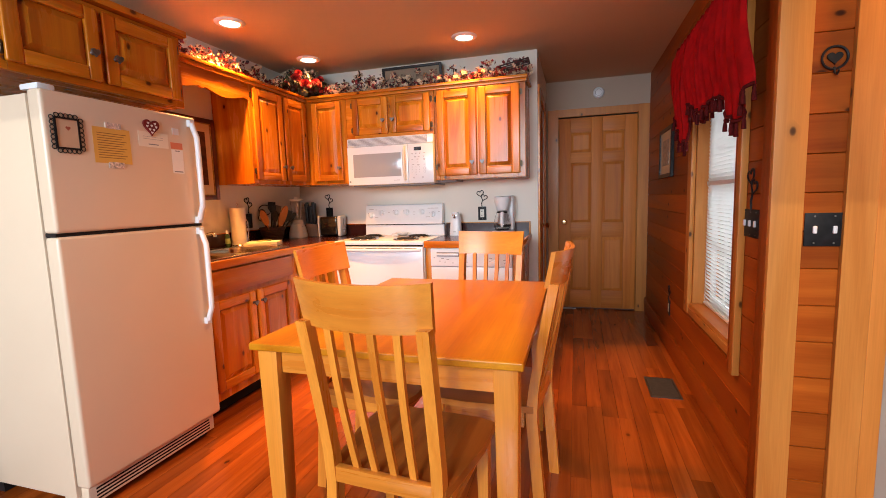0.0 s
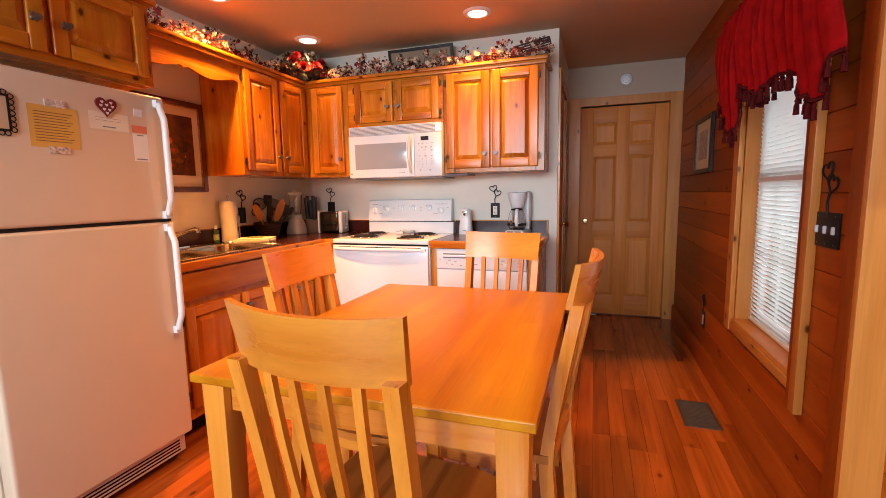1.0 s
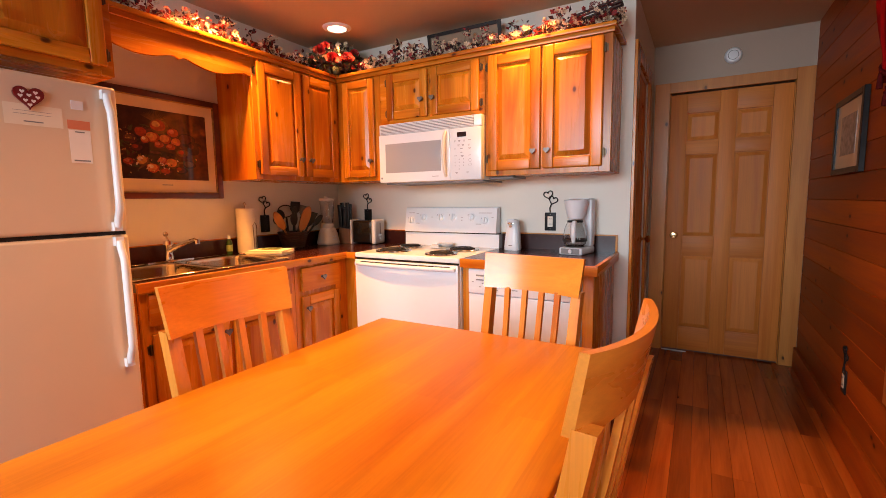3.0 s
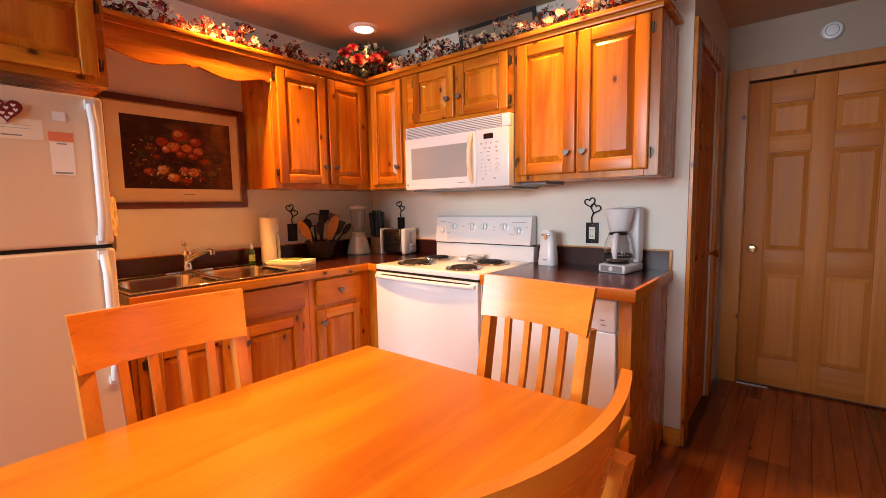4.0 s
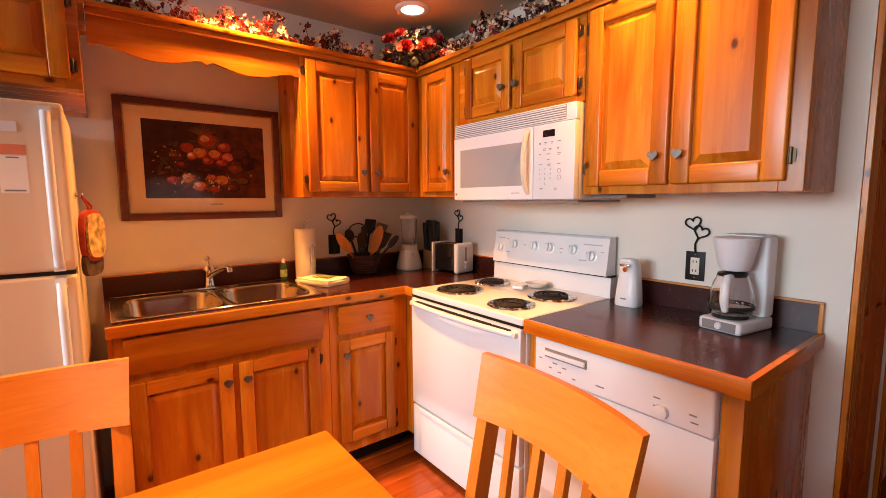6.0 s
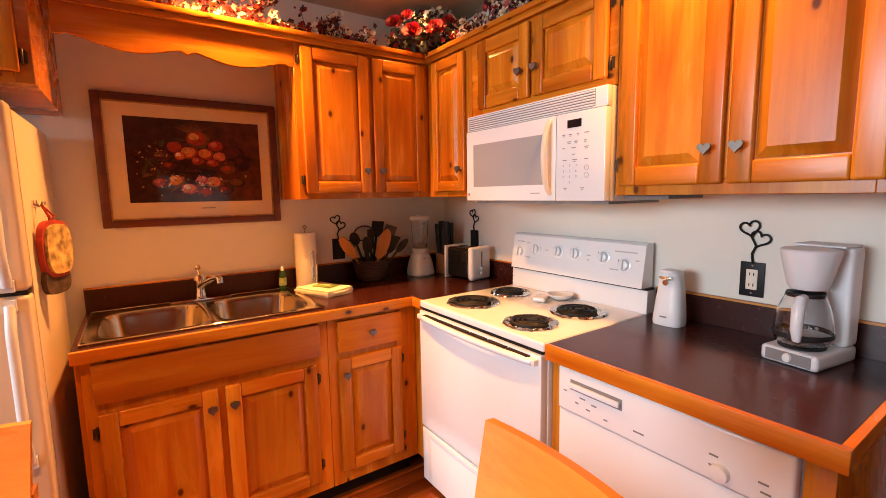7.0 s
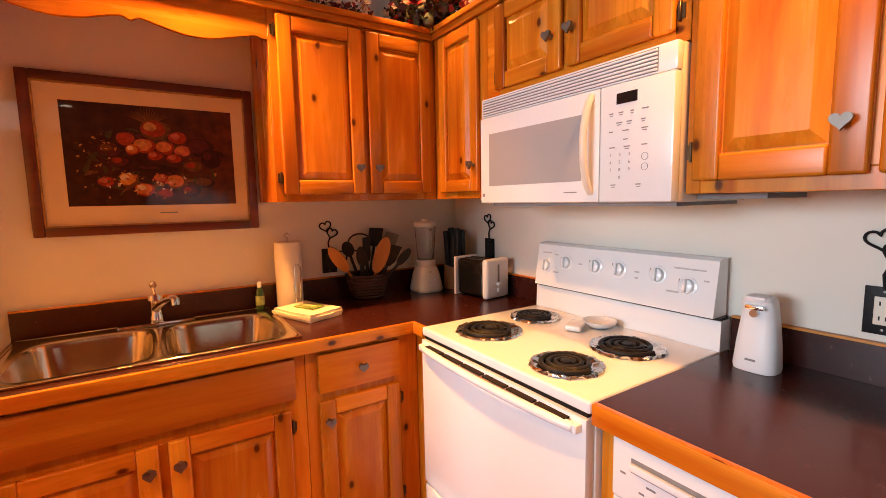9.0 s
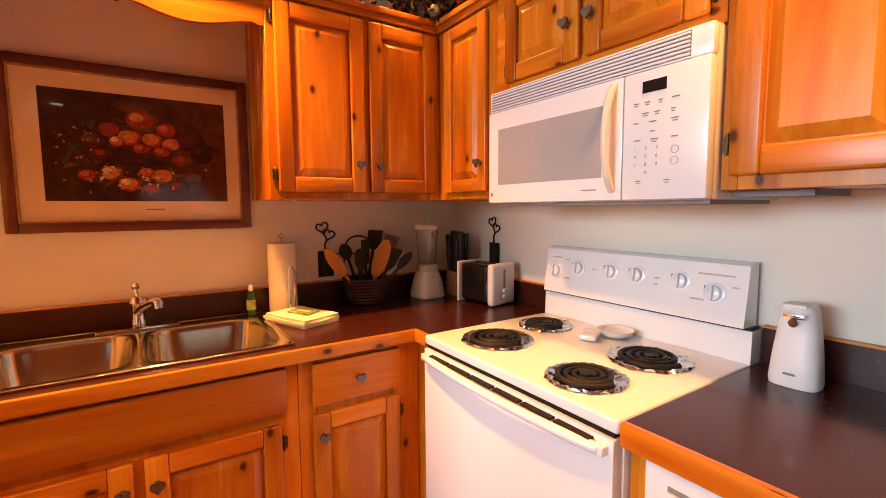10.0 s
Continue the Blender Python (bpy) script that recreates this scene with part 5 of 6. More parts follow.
def cell_loop(x0, x1, y0, y1, z, p, n=64):
    pts = []
    cx, cy, hx, hy = (x0 + x1) / 2, (y0 + y1) / 2, (x1 - x0) / 2, (y1 - y0) / 2
    for i in range(n):
        a = 2 * math.pi * (i + 0.5) / n
        c, s = math.cos(a), math.sin(a)
        k = (abs(c) ** p + abs(s) ** p) ** (-1 / p)
        pts.append((cx + hx * c * k, cy + hy * s * k, z))
    return pts


def sink_bowl(y0, y1, b0, b1):
    bm = bmesh.new()
    X0, X1 = 0.150, 0.548
    loops = [cell_loop(SX0, SX1, y0, y1, 0.9205, 60), cell_loop(X0 - 0.006, X1 + 0.006, b0 - 0.006, b1 + 0.006, 0.9205, 5), cell_loop(X0, X1, b0, b1, 0.917, 5), cell_loop(X0 + 0.006, X1 - 0.006, b0 + 0.006, b1 - 0.006, 0.900, 5),
             cell_loop(X0 + 0.016, X1 - 0.016, b0 + 0.016, b1 - 0.016, 0.80, 5), cell_loop(X0 + 0.035, X1 - 0.035, b0 + 0.035, b1 - 0.035, 0.765, 4.5), cell_loop(X0 + 0.08, X1 - 0.08, b0 + 0.08, b1 - 0.08, 0.755, 4), cell_loop((X0 + X1) / 2 - 0.03, (X0 + X1) / 2 + 0.03, (b0 + b1) / 2 - 0.03, (b0 + b1) / 2 + 0.03, 0.752, 2)]
    rings = [[bm.verts.new(p) for p in lp] for lp in loops]
    for a, b in zip(rings, rings[1:]):
        for i in range(len(a)):
            j = (i + 1) % len(a)
            bm.faces.new((a[i], a[j], b[j], b[i]))
    bm.faces.new(rings[-1])
    return bm


ymid = (SY0 + SY1) / 2
for y0, y1, b0, b1 in ((SY0, ymid, -1.832, -1.478), (ymid, SY1, -1.440, -1.088)):
    bo = part("bowl", sink_bowl(y0, y1, b0, b1), STEEL, sk)
    part("drain", lathe([(0, 0.0015), (0.030, 0.0015), (0.036, 0.004), (0.04, 0.0005)], (0.349, (b0 + b1) / 2, 0.753), 22), CHROME, bo)
part("rim", boxes((SX0 - 0.008, SX0, SY0 - 0.008, SY1 + 0.008, 0.9145, 0.9225), (SX1, SX1 + 0.008, SY0 - 0.008, SY1 + 0.008, 0.9145, 0.9225), (SX0, SX1, SY0 - 0.008, SY0, 0.9145, 0.9225), (SX0, SX1, SY1, SY1 + 0.008, 0.9145, 0.9225), w=0.002), STEEL, sk)
fx, fy = 0.100, -1.462
fc = part("faucet", box(fx - 0.026, fx + 0.026, fy - 0.125, fy + 0.125, 0.9207, 0.934, 0.006), CHROME, sk, "chrome single-lever faucet")
part("faucet_body", lathe([(0.024, 0.0), (0.024, 0.02), (0.020, 0.03), (0.020, 0.075), (0.026, 0.085), (0.022, 0.105), (0, 0.110)], (fx, fy, 0.934), 22), CHROME, fc)
part("spout", tube([(fx + 0.01, fy, 0.985), (fx + 0.05, fy + 0.018, 1.010), (fx + 0.11, fy + 0.04, 1.033), (fx + 0.155, fy + 0.055, 1.045), (fx + 0.168, fy + 0.060, 1.040), (fx + 0.170, fy + 0.061, 1.022)], [0.015, 0.0135, 0.012, 0.0125, 0.014, 0.014], 12), CHROME, fc)
part("lever", tube([(fx, fy, 1.04), (fx - 0.008, fy - 0.003, 1.058), (fx - 0.012, fy - 0.004, 1.068)], 0.006, 8), CHROME, fc)
part("lever_ball", lathe([(0, -0.015), (0.010, -0.011), (0.0145, 0), (0.010, 0.011), (0, 0.015)], (fx - 0.013, fy - 0.004, 1.076), 14), CHROME, fc)

# ---- things on the sink worktop ----
GREEN = mottled("dark_green_bottle", (0.025, 0.07, 0.018), 0.15, 0.2, 20.0, 0, 0, 0.4)
bo = thing("soap_bottle", (0.085, -1.085, 0.922), "small green soap bottle with a white cap", "bottle")
part("body", lathe([(0, 0), (0.017, 0), (0.018, 0.004), (0.018, 0.072), (0.015, 0.084), (0.008, 0.092), (0.008, 0.098)], (0.085, -1.085, 0.922), 20), GREEN, bo)
part("cap", lathe([(0.0095, 0.096), (0.0095, 0.116), (0.008, 0.119), (0, 0.119)], (0.085, -1.085, 0.922), 16), PLASTIC, bo)
part("label", lathe([(0.0184, 0.02), (0.0184, 0.06)], (0.085, -1.085, 0.922), 20), mottled("pale_green_label", (0.28, 0.36, 0.12), 0.5, 0.3, 60.0, 0), bo)

PAPER = mottled("white_paper_towel", (0.80, 0.74, 0.64), 0.85, 0.03, 12.0, 0.5, 0, 0, 260.0)
pt = thing("paper_towel_roll", (0.080, -0.957, 0.915), "white paper towel roll on a wire holder", "paper towel")
pc = (0.080, -0.957, 0.915)
part("holder_base", lathe([(0, 0), (0.072, 0), (0.074, 0.004), (0.070, 0.009), (0, 0.009)], pc, 30), CHROME, pt)
part("roll", lathe([(0.018, 0.290), (0.018, 0.010), (0.055, 0.010), (0.0565, 0.014), (0.0560, 0.10), (0.0572, 0.19), (0.0565, 0.286), (0.055, 0.290), (0.018, 0.290)], pc, 36), PAPER, pt)
part("centre_post", tube([(pc[0], pc[1], 0.92), (pc[0], pc[1], 1.222), (pc[0], pc[1] + 0.012, 1.234), (pc[0], pc[1], 1.244), (pc[0], pc[1] - 0.012, 1.234), (pc[0], pc[1], 1.224)], 0.003, 8), CHROME, pt)
part("side_wire", tube([(pc[0] + 0.064, pc[1] + 0.012, 0.92), (pc[0] + 0.064, pc[1] + 0.006, 1.095), (pc[0] + 0.062, pc[1] + 0.020, 1.115), (pc[0] + 0.060, pc[1] + 0.034, 1.095), (pc[0] + 0.060, pc[1] + 0.030, 0.92)], 0.0028, 8), CHROME, pt)

TOWEL = mottled("cream_dish_towel", (0.74, 0.68, 0.56), 0.9, 0.06, 20.0, 0.6, 0, 0, 400.0)
tw = thing("folded_towel", (0.33, -0.945, 0.915), "folded cream dish towel with a green printed packet on it", "towel")
mtw = pose(0.285, -0.940, 0.9155, 0, 0, 22)
for i, (a, b, h) in enumerate(((0.118, 0.080, 0.0), (0.121, 0.083, 0.0105), (0.116, 0.079, 0.021))):
    bm = bmesh.new()
    local_box(bm, pose(0, 0, 0), -a, a, -b, b, h, h + 0.0102)
    bmesh.ops.subdivide_edges(bm, edges=bm.edges, cuts=6, use_grid_fill=True)
    for v in bm.verts:
        v.co.z = max(0.0, v.co.z + 0.0022 * math.sin(30 * v.co.x + i) * math.cos(26 * v.co.y)) if h > 0 or v.co.z > 0.004 else v.co.z
        v.co.x += 0.003 * math.sin(40 * v.co.y + 2 * i)
    bmesh.ops.transform(bm, matrix=mtw, verts=bm.verts)
    part("fold", bm, TOWEL, tw)
pk = thing("sponge_packet", (0.33, -0.945, 0.94), "small green and white printed packet lying on the towel", "packet")
part("wrapper", slab(mtw @ pose(0.005, 0.005, 0.0335, 0, 0, 8), -0.052, 0.052, -0.034, 0.034, 0, 0.006, 0.003, 2), mottled("green_printed_wrapper", (0.20, 0.30, 0.05), 0.3, 0.6, 35.0, 0.1, 0, 0.3), pk)
part("label", slab(mtw @ pose(0.005, 0.005, 0.0398, 0, 0, 8), -0.030, 0.030, -0.012, 0.014, 0, 0.0006), mottled("pale_wrapper_label", (0.6, 0.62, 0.35), 0.4, 0.2, 60.0, 0), pk)

# wicker bowl with utensils
WICKER = mottled("brown_wicker", (0.034, 0.008, 0.004), 0.6, 0.4, 70.0, 0.6, 0, 0, 160.0)
SPOONWOOD = wood("wooden_spoon", (0.34, 0.12, 0.025), (0.50, 0.20, 0.05), 2, 0.5, 0, 0)
ux, uy = 0.112, -0.598
ut = thing("utensil_basket", (ux, uy, 0.915), "brown wicker bowl crammed with wooden and black cooking utensils", "utensil basket")
part("bowl", lathe([(0, 0.002), (0.060, 0.0), (0.078, 0.03), (0.092, 0.075), (0.098, 0.118), (0.091, 0.118), (0.084, 0.075), (0.055, 0.02), (0, 0.02)], (ux, uy, 0.915), 30), WICKER, ut)
for k in range(8):
    z = 0.012 + 0.0145 * k
    r = 0.0655 + 0.036 * (z / 0.12) ** 0.75
    part("weave_ring", tube([(ux + (r + 0.0012 * (-1) ** i) * math.cos(2 * math.pi * i / 40), uy + (r + 0.0012 * (-1) ** i) * math.sin(2 * math.pi * i / 40), 0.915 + z) for i in range(40)], 0.006, 5, closed=True), WICKER, ut)


def utensil(name, mat, dx, dy, lean_y, lean_x, length, head, hw, hl, label):
    """A long-handled tool that stands in the bowl, leaning along y and x."""
    base = Vector((ux + dx, uy + dy, 0.945))
    top = base + Vector((lean_x, lean_y, length))
    d = (top - base).normalized()
    u = thing(name, base, label, "utensil", "cooking utensils")
    part("handle", tube([base, base + (top - base) * 0.5, top], [0.0065, 0.008, 0.0065], 7), mat, u)
    side = Vector((0.35, 0.9, 0.0))
    side = (side - d * side.dot(d)).normalized()
    norm = d.cross(side)
    m = Matrix((side, d, norm)).transposed().to_4x4()
    m.translation = top
    if head == "spoon":
        pts = [(hw * math.sin(2 * math.pi * i / 22), hl * 0.5 * (1 - math.cos(2 * math.pi * i / 22))) for i in range(22)]
        part("head", soften(prism(pts, m @ Matrix.Translation((0, -0.008, -0.004)), 0.009), 0.0025, 2), mat, u)
    elif head == "turner":
        pts = [(-0.012, -0.01), (0.012, -0.01), (hw, 0.02), (hw, hl), (-hw, hl * 0.92), (-hw, 0.02)]
        part("head", soften(prism(pts, m, 0.004), 0.001, 1), mat, u)
    elif head == "loop":
        pts = [m @ Vector((hw * math.sin(2 * math.pi * i / 24), hl * 0.5 * (1 - math.cos(2 * math.pi * i / 24)), 0)) for i in range(24)]
        part("head", tube(pts, 0.004, 6, closed=True), mat, u)
    elif head == "ladle":
        part("head", lathe([(0, -0.03), (0.02, -0.026), (0.034, -0.012), (0.038, 0.004), (0.035, 0.004), (0.031, -0.010), (0.018, -0.022), (0, -0.026)], (0, 0, 0), 18, m=m @ Matrix.Rotation(1.2, 4, "X")), mat, u)
    return u


utensil("wooden_spoon", SPOONWOOD, 0.02, -0.03, -0.085, 0.02, 0.115, "spoon", 0.028, 0.155, "long wooden spoon leaning out of the bowl")
utensil("wooden_spatula", SPOONWOOD, 0.03, -0.005, 0.025, 0.03, 0.10, "spoon", 0.034, 0.185, "wooden spatula with a round hole")
utensil("black_ladle", BLACK, 0.0, 0.03, 0.085, 0.0, 0.17, "ladle", 0, 0, "black plastic ladle in the wicker bowl")
utensil("black_turner", BLACK, -0.02, 0.01, 0.05, -0.02, 0.22, "turner", 0.034, 0.085, "black slotted turner in the wicker bowl")
utensil("metal_turner", PEWTER, -0.02, 0.03, 0.11, -0.03, 0.205, "turner", 0.034, 0.075, "stainless steel turner in the wicker bowl")
utensil("black_spoon", BLACK, 0.0, -0.02, -0.055, -0.02, 0.18, "spoon", 0.028, 0.075, "black cooking spoon in the wicker bowl")
utensil("black_spoon", BLACK, 0.03, 0.03, 0.10, 0.05, 0.13, "spoon", 0.020, 0.10, "black spoon leaning far over")
utensil("black_slotted_spoon", BLACK, 0.03, -0.02, -0.03, 0.04, 0.14, "spoon", 0.024, 0.10, "black slotted spoon in the wicker bowl")
utensil("black_turner", BLACK, 0.035, 0.02, 0.055, 0.045, 0.135, "turner", 0.026, 0.10, "short black turner in the wicker bowl")
utensil("black_tongs", BLACK, 0.01, 0.0, -0.01, 0.02, 0.16, "turner", 0.018, 0.11, "black nylon tongs in the wicker bowl")
utensil("black_whisk", BLACK, -0.03, -0.01, 0.0, -0.02, 0.19, "loop", 0.055, 0.085, "black wire whisk in the wicker bowl")
utensil("black_masher", BLACK, 0.01, -0.035, -0.085, 0.0, 0.15, "loop", 0.03, 0.06, "black looped masher in the wicker bowl")

# blender
bl = thing("blender", (0.150, -0.290, 0.915), "cream countertop blender with a clear jar", "blender")
bc = (0.150, -0.290, 0.915)
bm = bmesh.new()
rings = [[bm.verts.new(p) for p in cell_loop(bc[0] - a, bc[0] + a, bc[1] - a, bc[1] + a, 0.915 + z, 4, 32)] for a, z in ((0.068, 0.0), (0.072, 0.006), (0.072, 0.018), (0.060, 0.085), (0.050, 0.118), (0.044, 0.128))]
for a, b in zip(rings, rings[1:]):
    for i in range(32):
        j = (i + 1) % 32
        bm.faces.new((a[i], a[j], b[j], b[i]))
bm.faces.new(rings[-1])
bm.faces.new(list(reversed(rings[0])))
part("base", bm, CREAM, bl)
part("collar", lathe([(0.046, 0.128), (0.050, 0.134), (0.050, 0.158), (0.045, 0.162)], bc, 26), CREAM, bl)
jar = part("jar", lathe([(0.040, 0.162), (0.045, 0.20), (0.052, 0.30), (0.055, 0.335), (0.0525, 0.335), (0.0495, 0.30), (0.0425, 0.20), (0.036, 0.165), (0, 0.165)], bc, 28), GLASS, bl, "clear jar")
part("lid", lathe([(0.057, 0.330), (0.058, 0.345), (0.052, 0.352), (0.020, 0.354), (0.018, 0.366), (0, 0.366)], bc, 26), CREAM, bl)
part("jar_handle", tube([(bc[0] - 0.03, bc[1] + 0.045, 1.10), (bc[0] - 0.05, bc[1] + 0.075, 1.12), (bc[0] - 0.05, bc[1] + 0.075, 1.20), (bc[0] - 0.03, bc[1] + 0.05, 1.225)], 0.008, 8), CREAM, bl)
bm = bmesh.new()
for i in range(4):
    local_box(bm, pose(bc[0] + 0.066 - 0.0055 * (i > 1), bc[1] - 0.012 + 0.024 * (i % 2), 0.955 + 0.022 * (i // 2), 0, -10, 0), -0.003, 0.004, -0.008, 0.008, -0.005, 0.005)
part("button", bm, PLASTIC, bl)
part("switch_window", lathe([(0, 0.0), (0.011, 0.0), (0.010, 0.003), (0, 0.0035)], (0, 0, 0), 16, m=facing((bc[0] + 0.052, bc[1] - 0.006, 1.012), "east") @ Matrix.Diagonal((1.2, 0.7, 1.0, 1.0))), BLACK, bl)

# knife block
BLOCK = wood("beech_knife_block", (0.34, 0.15, 0.05), (0.46, 0.23, 0.09), 2, 0.4, 0, 0.1)
kb = thing("knife_block", (0.205, -0.115, 0.915), "wooden knife block full of black-handled knives", "knife block")
mk = pose(0.205, -0.140, 0.915, 0, 0, 20)
part("block", soften(prism([(-0.055, 0.0), (0.055, 0.0), (0.052, 0.105), (-0.050, 0.125)], mk @ pose(0, 0.035, 0, 90, 0, 0), 0.07), 0.004, 2), BLOCK, kb)
for i, (kx, ky, hh) in enumerate(((-0.034, -0.017, 0.150), (-0.034, 0.017, 0.165), (-0.004, -0.017, 0.120), (-0.004, 0.017, 0.130), (0.026, -0.017, 0.165), (0.026, 0.017, 0.155))):
    part("knife_handle", slab(mk @ pose(kx, ky, 0.112, 0, -4 + 2 * (i % 3), 0), -0.0135, 0.0135, -0.0135, 0.0135, 0, hh + 0.04, 0.005, 2), BLACK, kb)

# toaster
GLOSSBLACK = material("glossy_black_shell", (0.010, 0.009, 0.009), 0.08, 0.0, 0.3)
to = thing("toaster", (0.3925, -0.125, 0.915), "white and black two-slice toaster", "toaster")
tx0, tx1, ty0, ty1 = 0.285, 0.500, -0.205, -0.045
part("body", box(tx0 + 0.012, tx1 - 0.035, ty0 + 0.010, ty1 - 0.01, 0.925, 1.095, 0.018, 3), GLOSSBLACK, to)
for a, b in ((tx0, tx0 + 0.012), (tx1 - 0.035, tx1)):
    part("end_cap", box(a, b, ty0, ty1, 0.917, 1.102, 0.018 if b - a > 0.02 else 0.005, 3), PLASTIC, to)
part("slot", boxes((tx0 + 0.03, tx1 - 0.05, -0.155, -0.135, 1.0945, 1.0962), (tx0 + 0.03, tx1 - 0.05, -0.112, -0.092, 1.0945, 1.0962)), DARK, to)
part("lever_track", box(tx1 - 0.0005, tx1 + 0.001, -0.130, -0.118, 0.985, 1.075), INK, to)
part("lever", box(tx1 + 0.001, tx1 + 0.016, -0.142, -0.106, 0.978, 0.992, 0.004), PLASTIC, to)
part("dial", lathe([(0, 0), (0.012, 0), (0.010, 0.008), (0, 0.009)], (0, 0, 0), 14, m=facing((tx1, -0.124, 0.955), "east")), PLASTIC, to)
for x in (tx0 + 0.03, tx1 - 0.03):
    part("foot", boxes((x - 0.01, x + 0.01, ty0 + 0.02, ty1 - 0.02, 0.9145, 0.918)), BLACK, to)

to.matrix_basis = pose(0.415, -0.138, 0.915, 0, 0, 10)

# ---- things by the range ----
co = thing("can_opener", (1.592, -0.125, 0.915), "white upright electric can opener", "can opener")
bm = bmesh.new()
rings = []
for hw_, hd, dy, z in ((0.050, 0.042, 0.0, 0.0), (0.052, 0.044, 0.0, 0.01), (0.048, 0.040, 0.003, 0.07), (0.042, 0.034, 0.006, 0.13), (0.038, 0.032, 0.004, 0.165), (0.037, 0.036, -0.002, 0.185), (0.030, 0.030, 0.0, 0.196)):
    rings.append([bm.verts.new(p) for p in cell_loop(1.592 - hw_, 1.592 + hw_, -0.125 + dy - hd, -0.125 + dy + hd, 0.9148 + z, 3.2, 32)])
for a, b in zip(rings, rings[1:]):
    for i in range(32):
        bm.faces.new((a[i], a[(i + 1) % 32], b[(i + 1) % 32], b[i]))
bm.faces.new(rings[-1])
bm.faces.new(list(reversed(rings[0])))
part("body", bm, PLASTIC, co)
part("cutter_lever", box(1.575, 1.617, -0.176, -0.155, 1.082, 1.094, 0.004), CHROME, co)
part("drive_wheel", lathe([(0, 0), (0.010, 0), (0.010, 0.006), (0, 0.006)], (0, 0, 0), 14, m=facing((1.592, -0.158, 1.070), "south")), CHROME, co)
part("lever_top", box(1.568, 1.616, -0.160, -0.110, 1.106, 1.114, 0.004), PLASTIC, co)
part("badge", box(1.580, 1.604, -0.1695, -0.1675, 0.945, 0.950), INK, co)

sr = thing("spoon_rest", (1.08, -0.19, 0.918), "clear glass spoon rest lying on the cooktop", "spoon rest")
PORC = mottled("white_glazed_ceramic", (0.72, 0.72, 0.70), 0.12, 0.03, 10, 0, 0, 0.6)
part("dish", lathe([(0, 0.004), (0.040, 0.004), (0.055, 0.016), (0.060, 0.026), (0.056, 0.026), (0.050, 0.016), (0.036, 0.009), (0, 0.009)], (1.105, -0.145, 0.917), 30), PORC, sr)
part("handle_rest", soften(slab(pose(1.07, -0.225, 0.918, 0, 0, 25), -0.028, 0.028, -0.05, 0.045, 0.002, 0.022, 0.008, 3), 0.001, 1), PORC, sr)

cm = thing("coffee_maker", (2.03, -0.14, 0.915), "white drip coffee maker with a glass carafe", "coffee maker")
mc = pose(2.008, -0.150, 0.915, 0, 0, -9) @ Matrix.Diagonal((0.86, 0.94, 1.0, 1.0))
part("base", slab(mc, -0.080, 0.080, -0.115, 0.100, 0.0, 0.043, 0.012, 3), PLASTIC, cm)
part("control_strip", slab(mc @ pose(0, -0.1155, 0.022, 0, 0, 0), -0.064, 0.064, -0.002, 0.001, -0.015, 0.015, 0.001, 1), mottled("grey_control_strip", (0.25, 0.24, 0.24), 0.3, 0.05, 10, 0), cm)
part("switch_knob", lathe([(0, 0), (0.013, 0), (0.011, 0.007), (0, 0.008)], (0, 0, 0), 18, m=mc @ pose(0, -0.117, 0.022, 90, 0, 0)), PLASTIC, cm)
part("warming_plate", lathe([(0, 0.0), (0.062, 0.0), (0.062, 0.004), (0, 0.004)], (0, 0, 0), 28, m=mc @ pose(0, -0.045, 0.0455)), BLACK, cm)
part("rear_tank", slab(mc, -0.078, 0.080, 0.034, 0.100, 0.0435, 0.318, 0.014, 3), PLASTIC, cm)
part("filter_basket", lathe([(0.030, 0.203), (0.047, 0.206), (0.054, 0.215), (0.066, 0.26), (0.077, 0.305), (0.078, 0.312), (0.074, 0.316), (0, 0.322)], (0, 0, 0), 30, m=mc @ pose(0, -0.035, 0)), PLASTIC, cm)
part("lid", slab(mc, -0.070, 0.072, 0.0, 0.098, 0.3185, 0.324, 0.003, 2), PLASTIC, cm)
car = part("carafe", lathe([(0, 0.051), (0.058, 0.052), (0.070, 0.060), (0.078, 0.085), (0.076, 0.115), (0.066, 0.155), (0.054, 0.182), (0.052, 0.190), (0.0495, 0.190), (0.0515, 0.181), (0.0635, 0.154), (0.0735, 0.115), (0.0755, 0.086), (0.068, 0.0625), (0.056, 0.0545), (0, 0.0535)], (0, 0, 0), 36, m=mc @ pose(0, -0.045, 0)), GLASS, cm, "clear glass carafe")
part("carafe_lid", lathe([(0.050, 0.186), (0.052, 0.191), (0.050, 0.197), (0.020, 0.200), (0, 0.200)], (0, 0, 0), 28, m=mc @ pose(0, -0.045, 0)), BLACK, car)
part("carafe_band", lathe([(0.0768, 0.076), (0.0792, 0.077), (0.0796, 0.084), (0.0785, 0.090), (0.0765, 0.090)], (0, 0, 0), 36, m=mc @ pose(0, -0.045, 0)), BLACK, car)
part("carafe_handle", tube([mc @ Vector(p) for p in ((0.022, -0.094, 0.188), (0.026, -0.118, 0.186), (0.029, -0.134, 0.166), (0.029, -0.136, 0.110), (0.026, -0.124, 0.078))], [0.011, 0.014, 0.015, 0.014, 0.010], 12), PLASTIC, car)

# ---- notes on the refrigerator ----
FX = 0.7352


def flat_card(name, y0, y1, z0, z1, mat, label, category, t=0.0012):
    c = thing(name, (FX, (y0 + y1) / 2, z0), label, category)
    part("sheet", box(FX + 0.0002, FX + t, y0, y1, z0, z1), mat, c)
    return c


